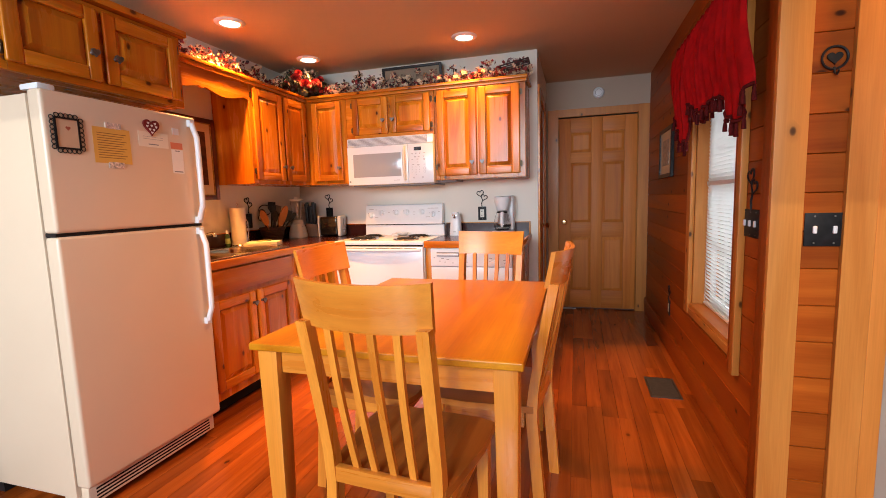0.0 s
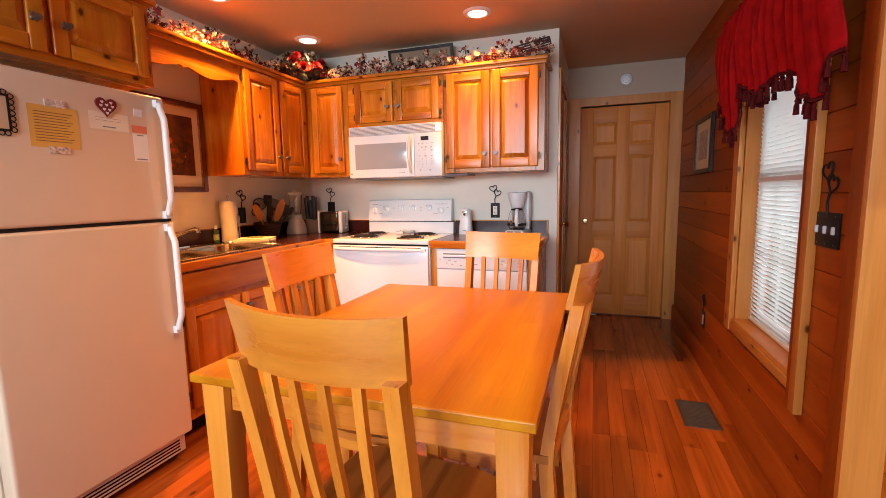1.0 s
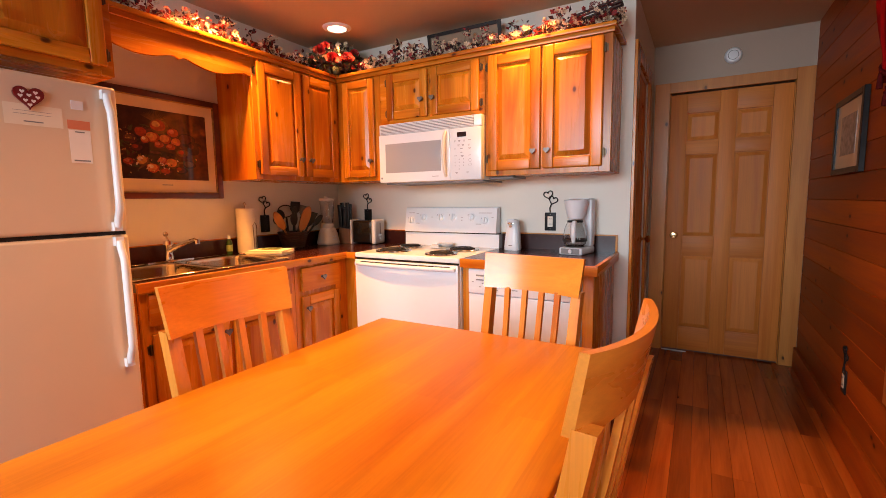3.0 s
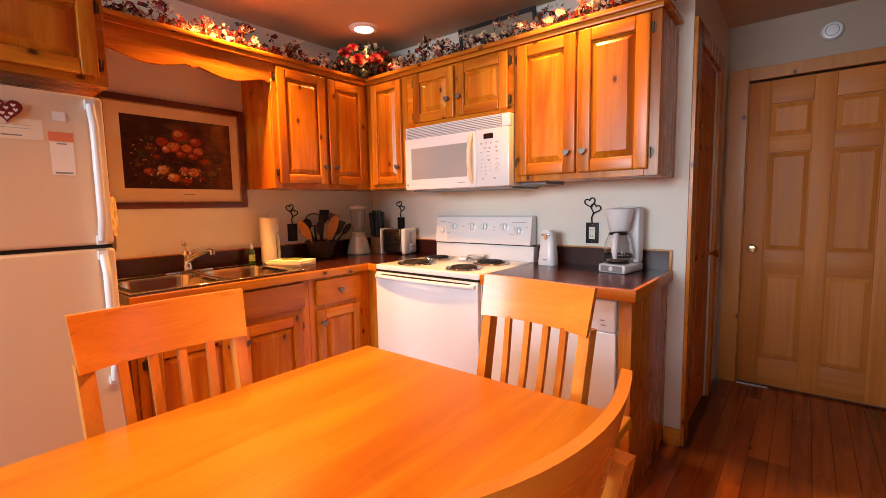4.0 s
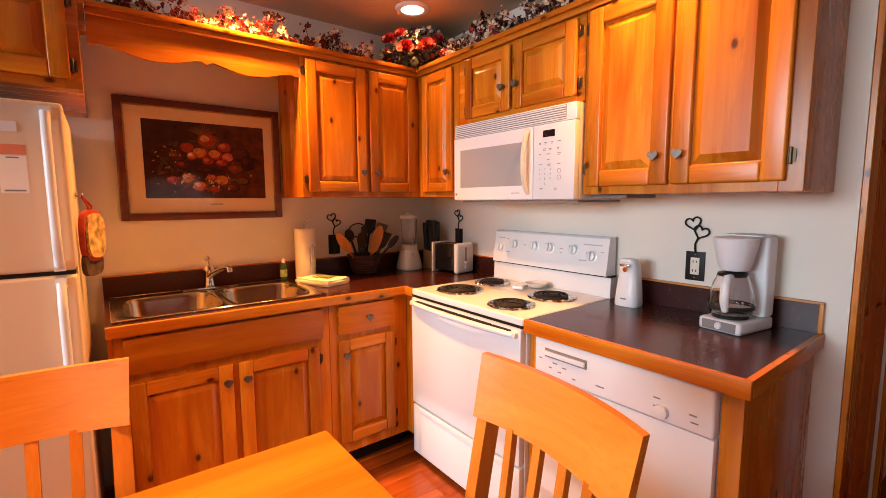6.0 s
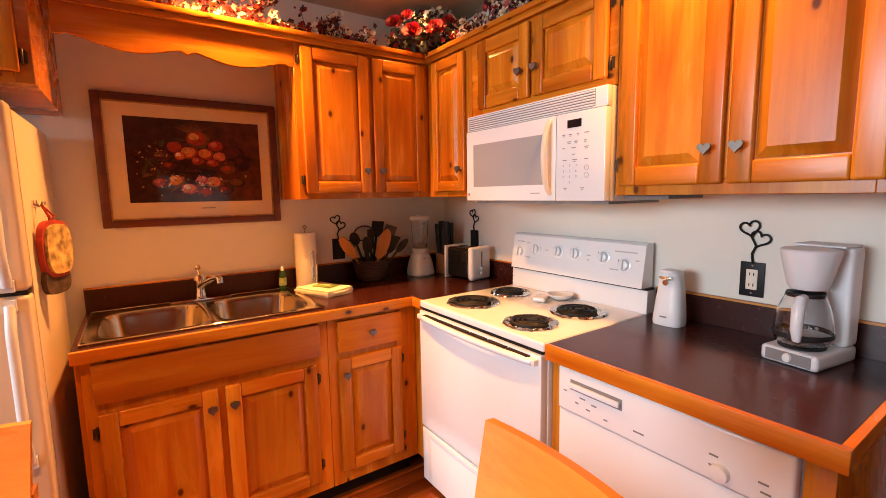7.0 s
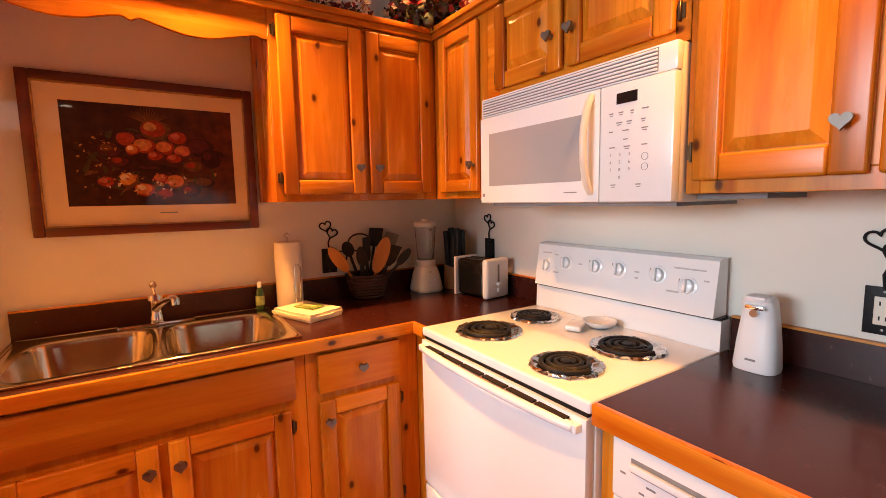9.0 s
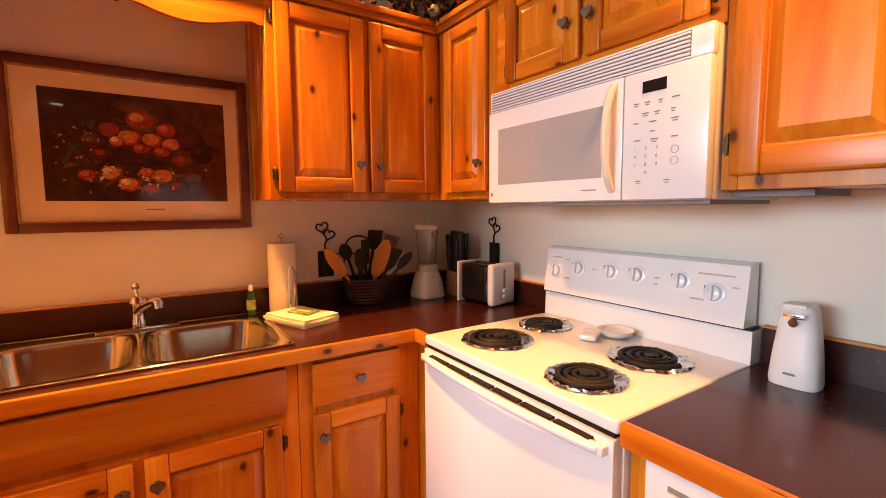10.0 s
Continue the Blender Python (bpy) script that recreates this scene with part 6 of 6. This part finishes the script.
def print_bars(parent, rows, mat, t=0.0013):
    for y0, y1, z, h in rows:
        part("print_line", box(FX + t, FX + t + 0.0004, y0, y1, z - h / 2, z + h / 2), mat, parent)


iron = thing("magnet_frame", (FX, -2.562, 1.44), "small black scrollwork frame magnet with a pale card", "magnet")
part("card", box(FX + 0.0005, FX + 0.003, -2.600, -2.522, 1.462, 1.568), mottled("peach_card", (0.66, 0.50, 0.33), 0.6, 0.05, 15, 0), iron)
part("motif", prism(heart(0.018), facing((FX + 0.003, -2.558, 1.535), "east"), 0.0004), mottled("faded_red_motif", (0.42, 0.10, 0.05), 0.6, 0.2, 60, 0), iron)
part("inner_bar", boxes((FX + 0.0005, FX + 0.006, -2.605, -2.599, 1.457, 1.573), (FX + 0.0005, FX + 0.006, -2.523, -2.517, 1.457, 1.573), (FX + 0.0005, FX + 0.006, -2.599, -2.523, 1.567, 1.573), (FX + 0.0005, FX + 0.006, -2.599, -2.523, 1.457, 1.463)), IRON, iron)
for i in range(7):
    for y, z in ((-2.612, 1.462 + 0.0178 * i), (-2.510, 1.462 + 0.0178 * i)):
        part("scroll", tube([(FX + 0.003, y + 0.008 * math.cos(k * 0.785), z + 0.008 * math.sin(k * 0.785)) for k in range(8)], 0.0018, 5, closed=True), IRON, iron)
for i in range(5):
    for z in (1.450, 1.580):
        part("scroll", tube([(FX + 0.003, -2.594 + 0.0165 * i + 0.008 * math.cos(k * 0.785), z + 0.008 * math.sin(k * 0.785)) for k in range(8)], 0.0018, 5, closed=True), IRON, iron)
YELLOW = mottled("yellow_note_paper", (0.72, 0.44, 0.09), 0.7, 0.05, 10, 0)
note = flat_card("yellow_note", -2.468, -2.312, 1.415, 1.558, YELLOW, "yellow printed house note stuck on the refrigerator", "note")
BROWNINK = mottled("brown_ink", (0.28, 0.14, 0.03), 0.7, 0.1, 30, 0)
print_bars(note, [(-2.452, -2.330 - 0.010 * (i % 3), 1.535 - 0.0098 * i, 0.0028) for i in range(11)], BROWNINK)
DOTTED = mottled("dotted_magnet", (0.62, 0.52, 0.45), 0.6, 0.6, 90, 0)
for z in (1.568, 1.408):
    mg = flat_card("dotted_magnet", -2.415, -2.350, z - 0.012, z + 0.012, DOTTED, "small dotted red and white magnet strip holding the note", "magnet", 0.004)
card = flat_card("white_card", -2.272, -2.122, 1.500, 1.566, mottled("ivory_card", (0.80, 0.74, 0.60), 0.6, 0.04, 10, 0), "ivory card under a heart magnet", "card")
print_bars(card, [(-2.225, -2.175, 1.512, 0.004), (-2.25, -2.15, 1.535, 0.001), (-2.25, -2.15, 1.545, 0.001)], INK)
hm = thing("heart_magnet", (FX, -2.207, 1.55), "red heart magnet with small white hearts", "magnet")
hmm = facing((FX + 0.0015, -2.207, 1.590), "east")
part("heart", soften(prism(heart(0.080), hmm, 0.007), 0.002, 2), mottled("dark_red_lacquer", (0.17, 0.014, 0.016), 0.3, 0.15, 30, 0, 0, 0.3), hm)
for dx, dz in ((-0.017, 0.014), (0.017, 0.014), (-0.022, 0.0), (0.0, 0.004), (0.022, 0.0), (-0.010, -0.013), (0.010, -0.013), (0, -0.026)):
    part("white_heart", prism(heart(0.013, 14), hmm @ Matrix.Translation((dx, dz, 0.0071)), 0.0005), SASH, hm)
tag = flat_card("round_tag", -2.095, -2.060, 1.570, 1.600, PLASTIC, "small white badge on the freezer door", "badge", 0.003)
st = flat_card("sticker", -2.108, -2.045, 1.388, 1.500, mottled("white_sticker", (0.82, 0.78, 0.72), 0.5, 0.03, 10, 0), "white label with an orange heading", "sticker")
hd = flat_card("orange_label", -2.110, -2.044, 1.503, 1.533, mottled("coral_label", (0.66, 0.20, 0.10), 0.5, 0.08, 20, 0), "coral coloured sticker on the refrigerator", "sticker")
print_bars(st, [(-2.090, -2.062, 1.494, 0.004), (-2.10, -2.052, 1.396, 0.005)], INK)

# oven mitt on hooks
QUILT = mottled("printed_quilted_cotton", (0.44, 0.29, 0.10), 0.9, 0.7, 34.0, 0.5, 0, 0, 90.0)
REDTRIM = mottled("red_binding", (0.30, 0.025, 0.012), 0.85, 0.2, 30, 0.4)
PLUM = mottled("dark_printed_cotton", (0.06, 0.03, 0.02), 0.9, 0.6, 35, 0.4)
om = thing("oven_mitt", (0.55, FY1 + 0.01, 1.15), "quilted fruit-print pot holder with red binding hanging on the refrigerator", "oven mitt")


def pad(hw, hh, n=28):
    return [(hw * (abs(math.cos(a)) ** 0.6) * (1 if math.cos(a) >= 0 else -1), hh * (abs(math.sin(a)) ** 0.7) * (1 if math.sin(a) >= 0 else -1)) for a in (2 * math.pi * i / n for i in range(n))]


mo = facing((0.530, FY1 + 0.034, 1.240), "north") @ Matrix.Rotation(radians(-24), 4, "Y")
part("binding", soften(prism(pad(0.070, 0.092), mo, 0.018), 0.006, 2), REDTRIM, om)
part("quilted_face", soften(prism(pad(0.060, 0.080), mo @ Matrix.Translation((0, 0, 0.013)), 0.013), 0.004, 2), QUILT, om)
part("lower_pad", soften(prism(pad(0.060, 0.045), mo @ Matrix.Translation((-0.008, -0.100, 0)), 0.016), 0.005, 2), PLUM, om)
part("loop", tube([mo @ Vector((0.0, 0.085, 0.006)), mo @ Vector((-0.012, 0.105, 0.010)), Vector((0.535, FY1 + 0.022, 1.381)), mo @ Vector((0.012, 0.105, 0.010)), mo @ Vector((0.002, 0.085, 0.006))], 0.004, 6), REDTRIM, om)
for dx in (0.0, 0.05):
    ho = thing("magnetic_hook", (0.535 + dx, FY1, 1.38), "small chrome hook on the refrigerator side", "hook", "magnetic hooks")
    part("base", lathe([(0, 0), (0.013, 0), (0.013, 0.005), (0, 0.006)], (0, 0, 0), 16, m=facing((0.535 - dx, FY1 + 0.0005, 1.385), "north")), CHROME, ho)
    part("hook", tube([(0.535 - dx, FY1 + 0.004, 1.385), (0.535 - dx, FY1 + 0.016, 1.376), (0.535 - dx, FY1 + 0.024, 1.382), (0.535 - dx, FY1 + 0.025, 1.392)], 0.0025, 6), CHROME, ho)

# ---- floor register ----
FX, FYR = 3.103, -0.834
fv = thing("floor_register", (FX, FYR, 0.0), "dark brown metal floor register in the oak floor", "floor vent")
VENT = mottled("brown_register_metal", (0.075, 0.060, 0.045), 0.45, 0.15, 30, 0.1, 0.4)
part("frame", boxes((FX - 0.088, FX - 0.072, FYR - 0.155, FYR + 0.155, 0.0005, 0.006), (FX + 0.072, FX + 0.088, FYR - 0.155, FYR + 0.155, 0.0005, 0.006), (FX - 0.072, FX + 0.072, FYR - 0.155, FYR - 0.138, 0.0005, 0.006), (FX - 0.072, FX + 0.072, FYR + 0.138, FYR + 0.155, 0.0005, 0.006), w=0.001), VENT, fv)
part("well", box(FX - 0.072, FX + 0.072, FYR - 0.138, FYR + 0.138, 0.0004, 0.0015), DARK, fv)
for i in range(17):
    part("slat", slab(pose(FX, FYR - 0.128 + 0.016 * i, 0.0035, 25, 0, 0), -0.072, 0.072, -0.004, 0.004, -0.0008, 0.0008), VENT, fv)


# ---- decorations on the cabinet tops ----
LEAF_R = mottled("dark_red_leaf", (0.20, 0.008, 0.008), 0.6, 0.5, 40, 0.2)
LEAF_G = mottled("dusty_green_leaf", (0.035, 0.045, 0.018), 0.6, 0.5, 40, 0.2)
LEAF_P = mottled("plum_leaf", (0.035, 0.012, 0.014), 0.6, 0.5, 40, 0.2)
BERRY = mottled("red_berry", (0.24, 0.012, 0.010), 0.3, 0.4, 60, 0, 0, 0.3)
BLOOM = mottled("cream_silk_blossom", (0.66, 0.52, 0.36), 0.75, 0.15, 30, 0.2)
ROSE = mottled("red_silk_rose", (0.34, 0.010, 0.012), 0.65, 0.3, 30, 0.3)
TWIG = mottled("dark_brown_twig", (0.05, 0.028, 0.015), 0.8, 0.3, 40, 0.4)


def add_leaf(bm, p, r, size):
    d = Vector((r.gauss(0, 1), r.gauss(0, 1), r.gauss(0.2, 0.7))).normalized()
    s = d.orthogonal().normalized()
    s.rotate(Matrix.Rotation(r.uniform(0, 6.28), 3, d))
    n = d.cross(s)
    a, b = p + d * size * 0.45 + s * size * 0.34 + n * size * 0.12, p + d * size * 0.45 - s * size * 0.34 + n * size * 0.12
    tip, mid = p + d * size, p + d * size * 0.5
    v = [bm.verts.new(q) for q in (p, a, tip, b, mid)]
    for f in ((0, 1, 4), (1, 2, 4), (2, 3, 4), (3, 0, 4)):
        bm.faces.new([v[k] for k in f])


def add_berry(bm, p, r):
    bmesh.ops.create_icosphere(bm, subdivisions=1, radius=r, matrix=Matrix.Translation(p))


def add_blossom(bm, p, r, size):
    d = Vector((r.gauss(0.5, 0.6), r.gauss(-0.5, 0.6), r.gauss(0.2, 0.5))).normalized()
    s = d.orthogonal().normalized()
    t = d.cross(s)
    c = bm.verts.new(p)
    for k in range(5):
        a = 2 * math.pi * k / 5
        e0 = p + size * (math.cos(a - 0.5) * s + math.sin(a - 0.5) * t) * 0.8 + d * size * 0.22
        e1 = p + size * (math.cos(a) * s + math.sin(a) * t) * 1.05 + d * size * 0.40
        e2 = p + size * (math.cos(a + 0.5) * s + math.sin(a + 0.5) * t) * 0.8 + d * size * 0.22
        vs = [bm.verts.new(q) for q in (e0, e1, e2)]
        bm.faces.new((c, vs[0], vs[1]))
        bm.faces.new((c, vs[1], vs[2]))


def garland(a, b, seed, label, counts, thick=0.05, sprigs=()):
    """A trailing garland from a to b; counts of red, plum and green leaves, berries and blossoms."""
    r = random.Random(seed)
    a, b = Vector(a), Vector(b)
    g = thing("garland", (a + b) / 2, label, "garland", "garlands on the cabinet tops")
    n = 26
    line = [a + (b - a) * (i / n) + Vector((r.gauss(0, 0.012), r.gauss(0, 0.012), 0.012 + abs(r.gauss(0, 0.010)))) for i in range(n + 1)]
    bm = tube(line, 0.004, 5)
    tips = []
    for i in range(46):
        p = line[r.randrange(n)]
        q = p + Vector((r.gauss(0, thick * 0.9), r.gauss(0, thick * 0.9), abs(r.gauss(0, thick * 0.8))))
        tube([p, (p + q) / 2 + Vector((0, 0, 0.01)), q], 0.0016, 4, bm)
        tips.append(q)
    for base, top in sprigs:
        base, top = Vector(base), Vector(top)
        tube([base, (base + top) / 2 + Vector((0.006, 0.006, 0)), top], 0.0016, 4, bm)
        tips += [base + (top - base) * f for f in (0.55, 0.7, 0.85, 1.0, 1.0, 0.78)]
    part("vine", bm, TWIG, g)

    def spot():
        q = r.choice(tips) if r.random() < 0.5 else line[r.randrange(n + 1)]
        return Vector((q.x + r.gauss(0, thick * 0.4), q.y + r.gauss(0, thick * 0.4), max(a.z + 0.004, q.z + abs(r.gauss(0, thick * 0.35)))))
    for name, mat_, k, fn in (("red_leaves", LEAF_R, counts[0], None), ("plum_leaves", LEAF_P, counts[1], None), ("green_leaves", LEAF_G, counts[2], None)):
        if k:
            bm = bmesh.new()
            for i in range(k):
                add_leaf(bm, spot() if i > len(sprigs) * 8 or not sprigs else r.choice(tips[-6 * len(sprigs):]) + Vector((r.gauss(0, 0.008), r.gauss(0, 0.008), r.gauss(0, 0.008))), r, r.uniform(0.020, 0.040))
            tagged(part(name, bm, mat_, g), kind="stuff")
    bm = bmesh.new()
    for i in range(int(counts[3] * 1.4)):
        add_berry(bm, spot(), r.uniform(0.004, 0.0075))
    tagged(part("berry_spray", bm, BERRY, g), kind="stuff")
    bm = bmesh.new()
    for i in range(int(counts[4] * 1.7)):
        add_blossom(bm, spot(), r, r.uniform(0.011, 0.021))
    tagged(part("blossoms", bm, BLOOM, g), kind="stuff")
    return g


TOPZ = 2.127
garland((0.22, -1.85, TOPZ), (0.26, -1.18, TOPZ), 1, "berry and blossom garland in red and cream on the pine shelf", (420, 140, 40, 260, 120), 0.046, [((0.25, -1.22, TOPZ + 0.02), (0.25, -1.13, TOPZ + 0.13))])
garland((0.26, -1.18, TOPZ), (0.26, -0.62, TOPZ), 2, "trailing garland of dark red ivy leaves and cream sprigs", (260, 170, 30, 130, 90), 0.038, [((0.24, -0.95, TOPZ + 0.01), (0.26, -0.88, TOPZ + 0.06)), ((0.24, -0.88, TOPZ + 0.01), (0.22, -0.80, TOPZ + 0.13))])
garland((0.50, -0.27, TOPZ), (1.05, -0.27, TOPZ), 3, "garland of plum leaves, berries and cream blossoms by the bouquet", (150, 260, 30, 170, 200), 0.042, [((0.80, -0.26, TOPZ + 0.01), (0.82, -0.26, TOPZ + 0.15)), ((0.92, -0.26, TOPZ + 0.01), (0.93, -0.26, TOPZ + 0.11))])
garland((1.05, -0.27, TOPZ), (1.62, -0.26, TOPZ), 4, "garland of plum leaves and cream blossoms before the leaning print", (140, 260, 30, 170, 200), 0.042)
garland((1.60, -0.26, TOPZ), (2.20, -0.24, TOPZ), 5, "garland of cream blossoms and red berries round a small cart", (260, 150, 30, 190, 160), 0.046)


def rose(parent, c, size, seed, mat_):
    r = random.Random(seed)
    bm = bmesh.new()
    up = Vector((0.55, -0.55, 0.35)).normalized()
    s = up.orthogonal().normalized()
    t = up.cross(s)
    for k in range(15):
        a = k * 2.4
        rad = size * (0.12 + 0.88 * (k / 14) ** 0.8)
        open_ = 0.2 + 0.9 * k / 14
        w = 0.95 - 0.25 * k / 14
        rows = []
        for v in (0.0, 0.4, 0.75, 1.0):
            rr = rad * (0.25 + 0.75 * v ** (1.4 - 0.6 * open_))
            hgt = size * (0.95 - 0.45 * k / 14) * v
            rows.append([bm.verts.new(Vector(c) + up * (hgt + r.gauss(0, size * 0.02)) + (s * math.cos(a + w * q) + t * math.sin(a + w * q)) * rr * (1.0 - 0.10 * abs(q))) for q in (-1, -0.4, 0.4, 1)])
        for x, y in zip(rows, rows[1:]):
            for q in range(3):
                bm.faces.new((x[q], x[q + 1], y[q + 1], y[q]))
    part("rose", bm, mat_, parent, "red silk rose")


bq = thing("flower_arrangement", (0.28, -0.28, TOPZ), "corner arrangement of red silk roses, cream sprays and dark leaves", "flowers")
part("basket", lathe([(0, 0), (0.07, 0), (0.09, 0.05), (0.085, 0.05), (0.06, 0.01), (0, 0.01)], (0.26, -0.26, TOPZ), 22), WICKER, bq)
rq = random.Random(9)
for nm, mt_, k in (("dark_leaves", LEAF_G, 620), ("plum_leaves", LEAF_P, 480), ("red_leaves", LEAF_R, 130)):
    bm = bmesh.new()
    for i in range(k):
        a, rr, h = rq.uniform(0, 6.28), rq.random() ** 0.5, rq.random()
        add_leaf(bm, Vector((0.27 + 0.235 * rr * math.cos(a), -0.27 + 0.235 * rr * math.sin(a), TOPZ + 0.012 + 0.235 * h * (1 - 0.6 * rr * rr))), rq, rq.uniform(0.025, 0.05))
    tagged(part(nm, bm, mt_, bq), kind="stuff")
bm = bmesh.new()
for i in range(230):
    a, rr = rq.uniform(0, 6.28), rq.uniform(0.1, 1.0)
    add_blossom(bm, Vector((0.27 + 0.245 * rr * math.cos(a), -0.27 + 0.245 * rr * math.sin(a), TOPZ + 0.02 + 0.235 * (1 - 0.6 * rr * rr) * rq.uniform(0.55, 1.05))), rq, rq.uniform(0.009, 0.016))
tagged(part("cream_sprays", bm, BLOOM, bq), kind="stuff")
for i, (x, y, z, size) in enumerate(((0.43, -0.475, 0.060, 0.055), (0.45, -0.350, 0.090, 0.055), (0.40, -0.560, 0.095, 0.046), (0.36, -0.46, 0.165, 0.036), (0.45, -0.27, 0.150, 0.036), (0.52, -0.28, 0.05, 0.034))):
    rose(bq, (x, y, TOPZ + z), size, i, ROSE)
bird = thing("pine_cone", (0.375, -0.385, TOPZ), "small dusty green ornamental cone at the cabinet corner", "ornament")
part("body", lathe([(0, -0.02), (0.018, -0.015), (0.026, 0.0), (0.022, 0.02), (0.012, 0.036), (0, 0.042)], (0.365, -0.372, TOPZ + 0.022), 16), mottled("grey_green_ornament", (0.10, 0.11, 0.06), 0.7, 0.4, 60, 0.5), bird)

bk = thing("keepsake_box", (0.10, -1.43, TOPZ), "cream and red standing box behind the garland", "box")
part("front", box(0.095, 0.115, -1.49, -1.37, TOPZ, TOPZ + 0.125, 0.003), mottled("cream_painted_box", (0.62, 0.52, 0.34), 0.6, 0.06, 14, 0.1), bk)
part("spine", box(0.092, 0.118, -1.515, -1.491, TOPZ, TOPZ + 0.122, 0.003), REDTRIM, bk)

ct = thing("wicker_cart", (2.10, -0.20, TOPZ), "small brown wicker cart with a spoked wheel on the cabinet top", "ornament")
mc2 = pose(2.125, -0.20, TOPZ + 0.055, 0, -10, 0)
for z in range(5):
    for y in (-0.05, 0.05):
        part("side_slat", slab(mc2, -0.115, 0.115, y - 0.003, y + 0.003, 0.016 * z, 0.016 * z + 0.010, 0.001, 1), WICKER, ct)
    for x in (-0.115, 0.115):
        part("end_slat", slab(mc2, x - 0.003, x + 0.003, -0.047, 0.047, 0.016 * z, 0.016 * z + 0.010, 0.001, 1), WICKER, ct)
part("bed", slab(mc2, -0.115, 0.115, -0.05, 0.05, -0.006, 0.0), WICKER, ct)
part("shaft", tube([mc2 @ Vector((-0.11, -0.03, 0.0)), mc2 @ Vector((-0.19, -0.02, 0.01)), mc2 @ Vector((-0.23, 0.0, -0.005))], 0.004, 6), WICKER, ct)
for y in (-0.27, -0.125):
    cwx, cwz = 2.005, TOPZ + 0.049
    wheel = part("wheel", tube([(cwx + 0.044 * math.cos(k * math.pi / 12), y, cwz + 0.044 * math.sin(k * math.pi / 12)) for k in range(24)], 0.0045, 6, closed=True), WICKER, ct)
    for k in range(4):
        a = k * math.pi / 4
        part("spoke", tube([(cwx - 0.043 * math.cos(a), y, cwz - 0.043 * math.sin(a)), (cwx + 0.043 * math.cos(a), y, cwz + 0.043 * math.sin(a))], 0.002, 5), WICKER, wheel)
bm = bmesh.new()
for i in range(60):
    add_blossom(bm, Vector((2.125 + rq.uniform(-0.1, 0.1), -0.20 + rq.uniform(-0.04, 0.04), TOPZ + 0.125 + rq.uniform(0, 0.03))), rq, 0.012)
tagged(part("flower_load", bm, LEAF_R, ct), kind="stuff")

# ---- boards of the pine walls ----
PITCH = 0.1325


def board_along_y(y0, y1, z0, z1):
    c = 0.003
    return prism([(0.013, z0 + 0.0005), (c, z0 + 0.0005), (0.0, z0 + c), (0.0, z1 - c), (c, z1 - 0.0005), (0.013, z1 - 0.0005)], Matrix(((1, 0, 0, 3.2785), (0, 0, 1, y0), (0, 1, 0, 0), (0, 0, 0, 1))), y1 - y0)


row = 0
z = 0.02
while z < 2.40:
    z1 = min(2.4, z + PITCH)
    spans = [(-1.962, HY - 0.001)]
    if z1 > WZ0 and z < WZ1:
        spans = [(-1.962, WY0 - 0.001), (WY1 + 0.001, HY - 0.001)]
    for y0, y1 in spans:
        part("board", board_along_y(y0, y1, z, z1), PANEL[1], east)
    x0, x1 = 3.300, 3.528
    c = 0.003
    part("board", prism([(0.013, z + 0.0005), (c, z + 0.0005), (0.0, z + c), (0.0, z1 - c), (c, z1 - 0.0005), (0.013, z1 - 0.0005)], Matrix(((0, 0, 1, x0), (1, 0, 0, -1.9635), (0, 1, 0, 0), (0, 0, 0, 1))), x1 - x0), PANEL[0], alcove)
    z = z1

# ---- oak strips of the floor ----
floor = bpy.data.objects["floor"]
STRIP = 0.0825
fr_rnd = random.Random(21)
strip_meshes = {}


def strip(x0, y0, y1):
    key = round(y1 - y0, 4)
    if key not in strip_meshes:
        bm = bmesh.new()
        g, c = 0.0004, 0.0010
        w, L = STRIP, y1 - y0
        prism([(g, -0.0175), (w - g, -0.0175), (w - g, -c), (w - g - c, 0.0), (g + c, 0.0), (g, -c)], Matrix(((1, 0, 0, 0), (0, 0, 1, g), (0, 1, 0, 0), (0, 0, 0, 1))), L - 2 * g, bm)
        ob = link("plank", bm, OAK, None)
        ob.parent = floor
        strip_meshes[key] = ob.data
    else:
        ob = new("plank", strip_meshes[key])
        ob.parent = floor
    ob.location = (x0, y0, 0)


lengths = (0.7, 0.9, 1.1, 1.3)
for k in range(7, 40):
    x0 = 0.0 + STRIP * k
    y, end = -3.9 + 0.1 * fr_rnd.randrange(0, 5) - 0.4, (HY + 0.02 if x0 > 2.25 else -0.02)
    while y < end - 0.05:
        L = fr_rnd.choice(lengths)
        y1 = min(end, y + L)
        if end - y1 < 0.2:
            y1 = end
        strip(x0, y, round(y1, 3))
        y = round(y1, 3)
bm = bmesh.new()
for k in range(0, 59):
    x0 = STRIP * k
    y, end = -7.0, (-3.5 if 7 <= k < 40 else (-1.95 if k >= 40 else -0.02))
    while y < end - 0.05:
        y1 = min(end, y + fr_rnd.choice(lengths))
        add_box(bm, x0 + 0.0006, x0 + STRIP - 0.0006, y + 0.0006, y1 - 0.0006, -0.0175, -0.0012)
        y = y1
rest = part("far_planks", bm, OAK, floor)
rest["kind"] = "stuff"
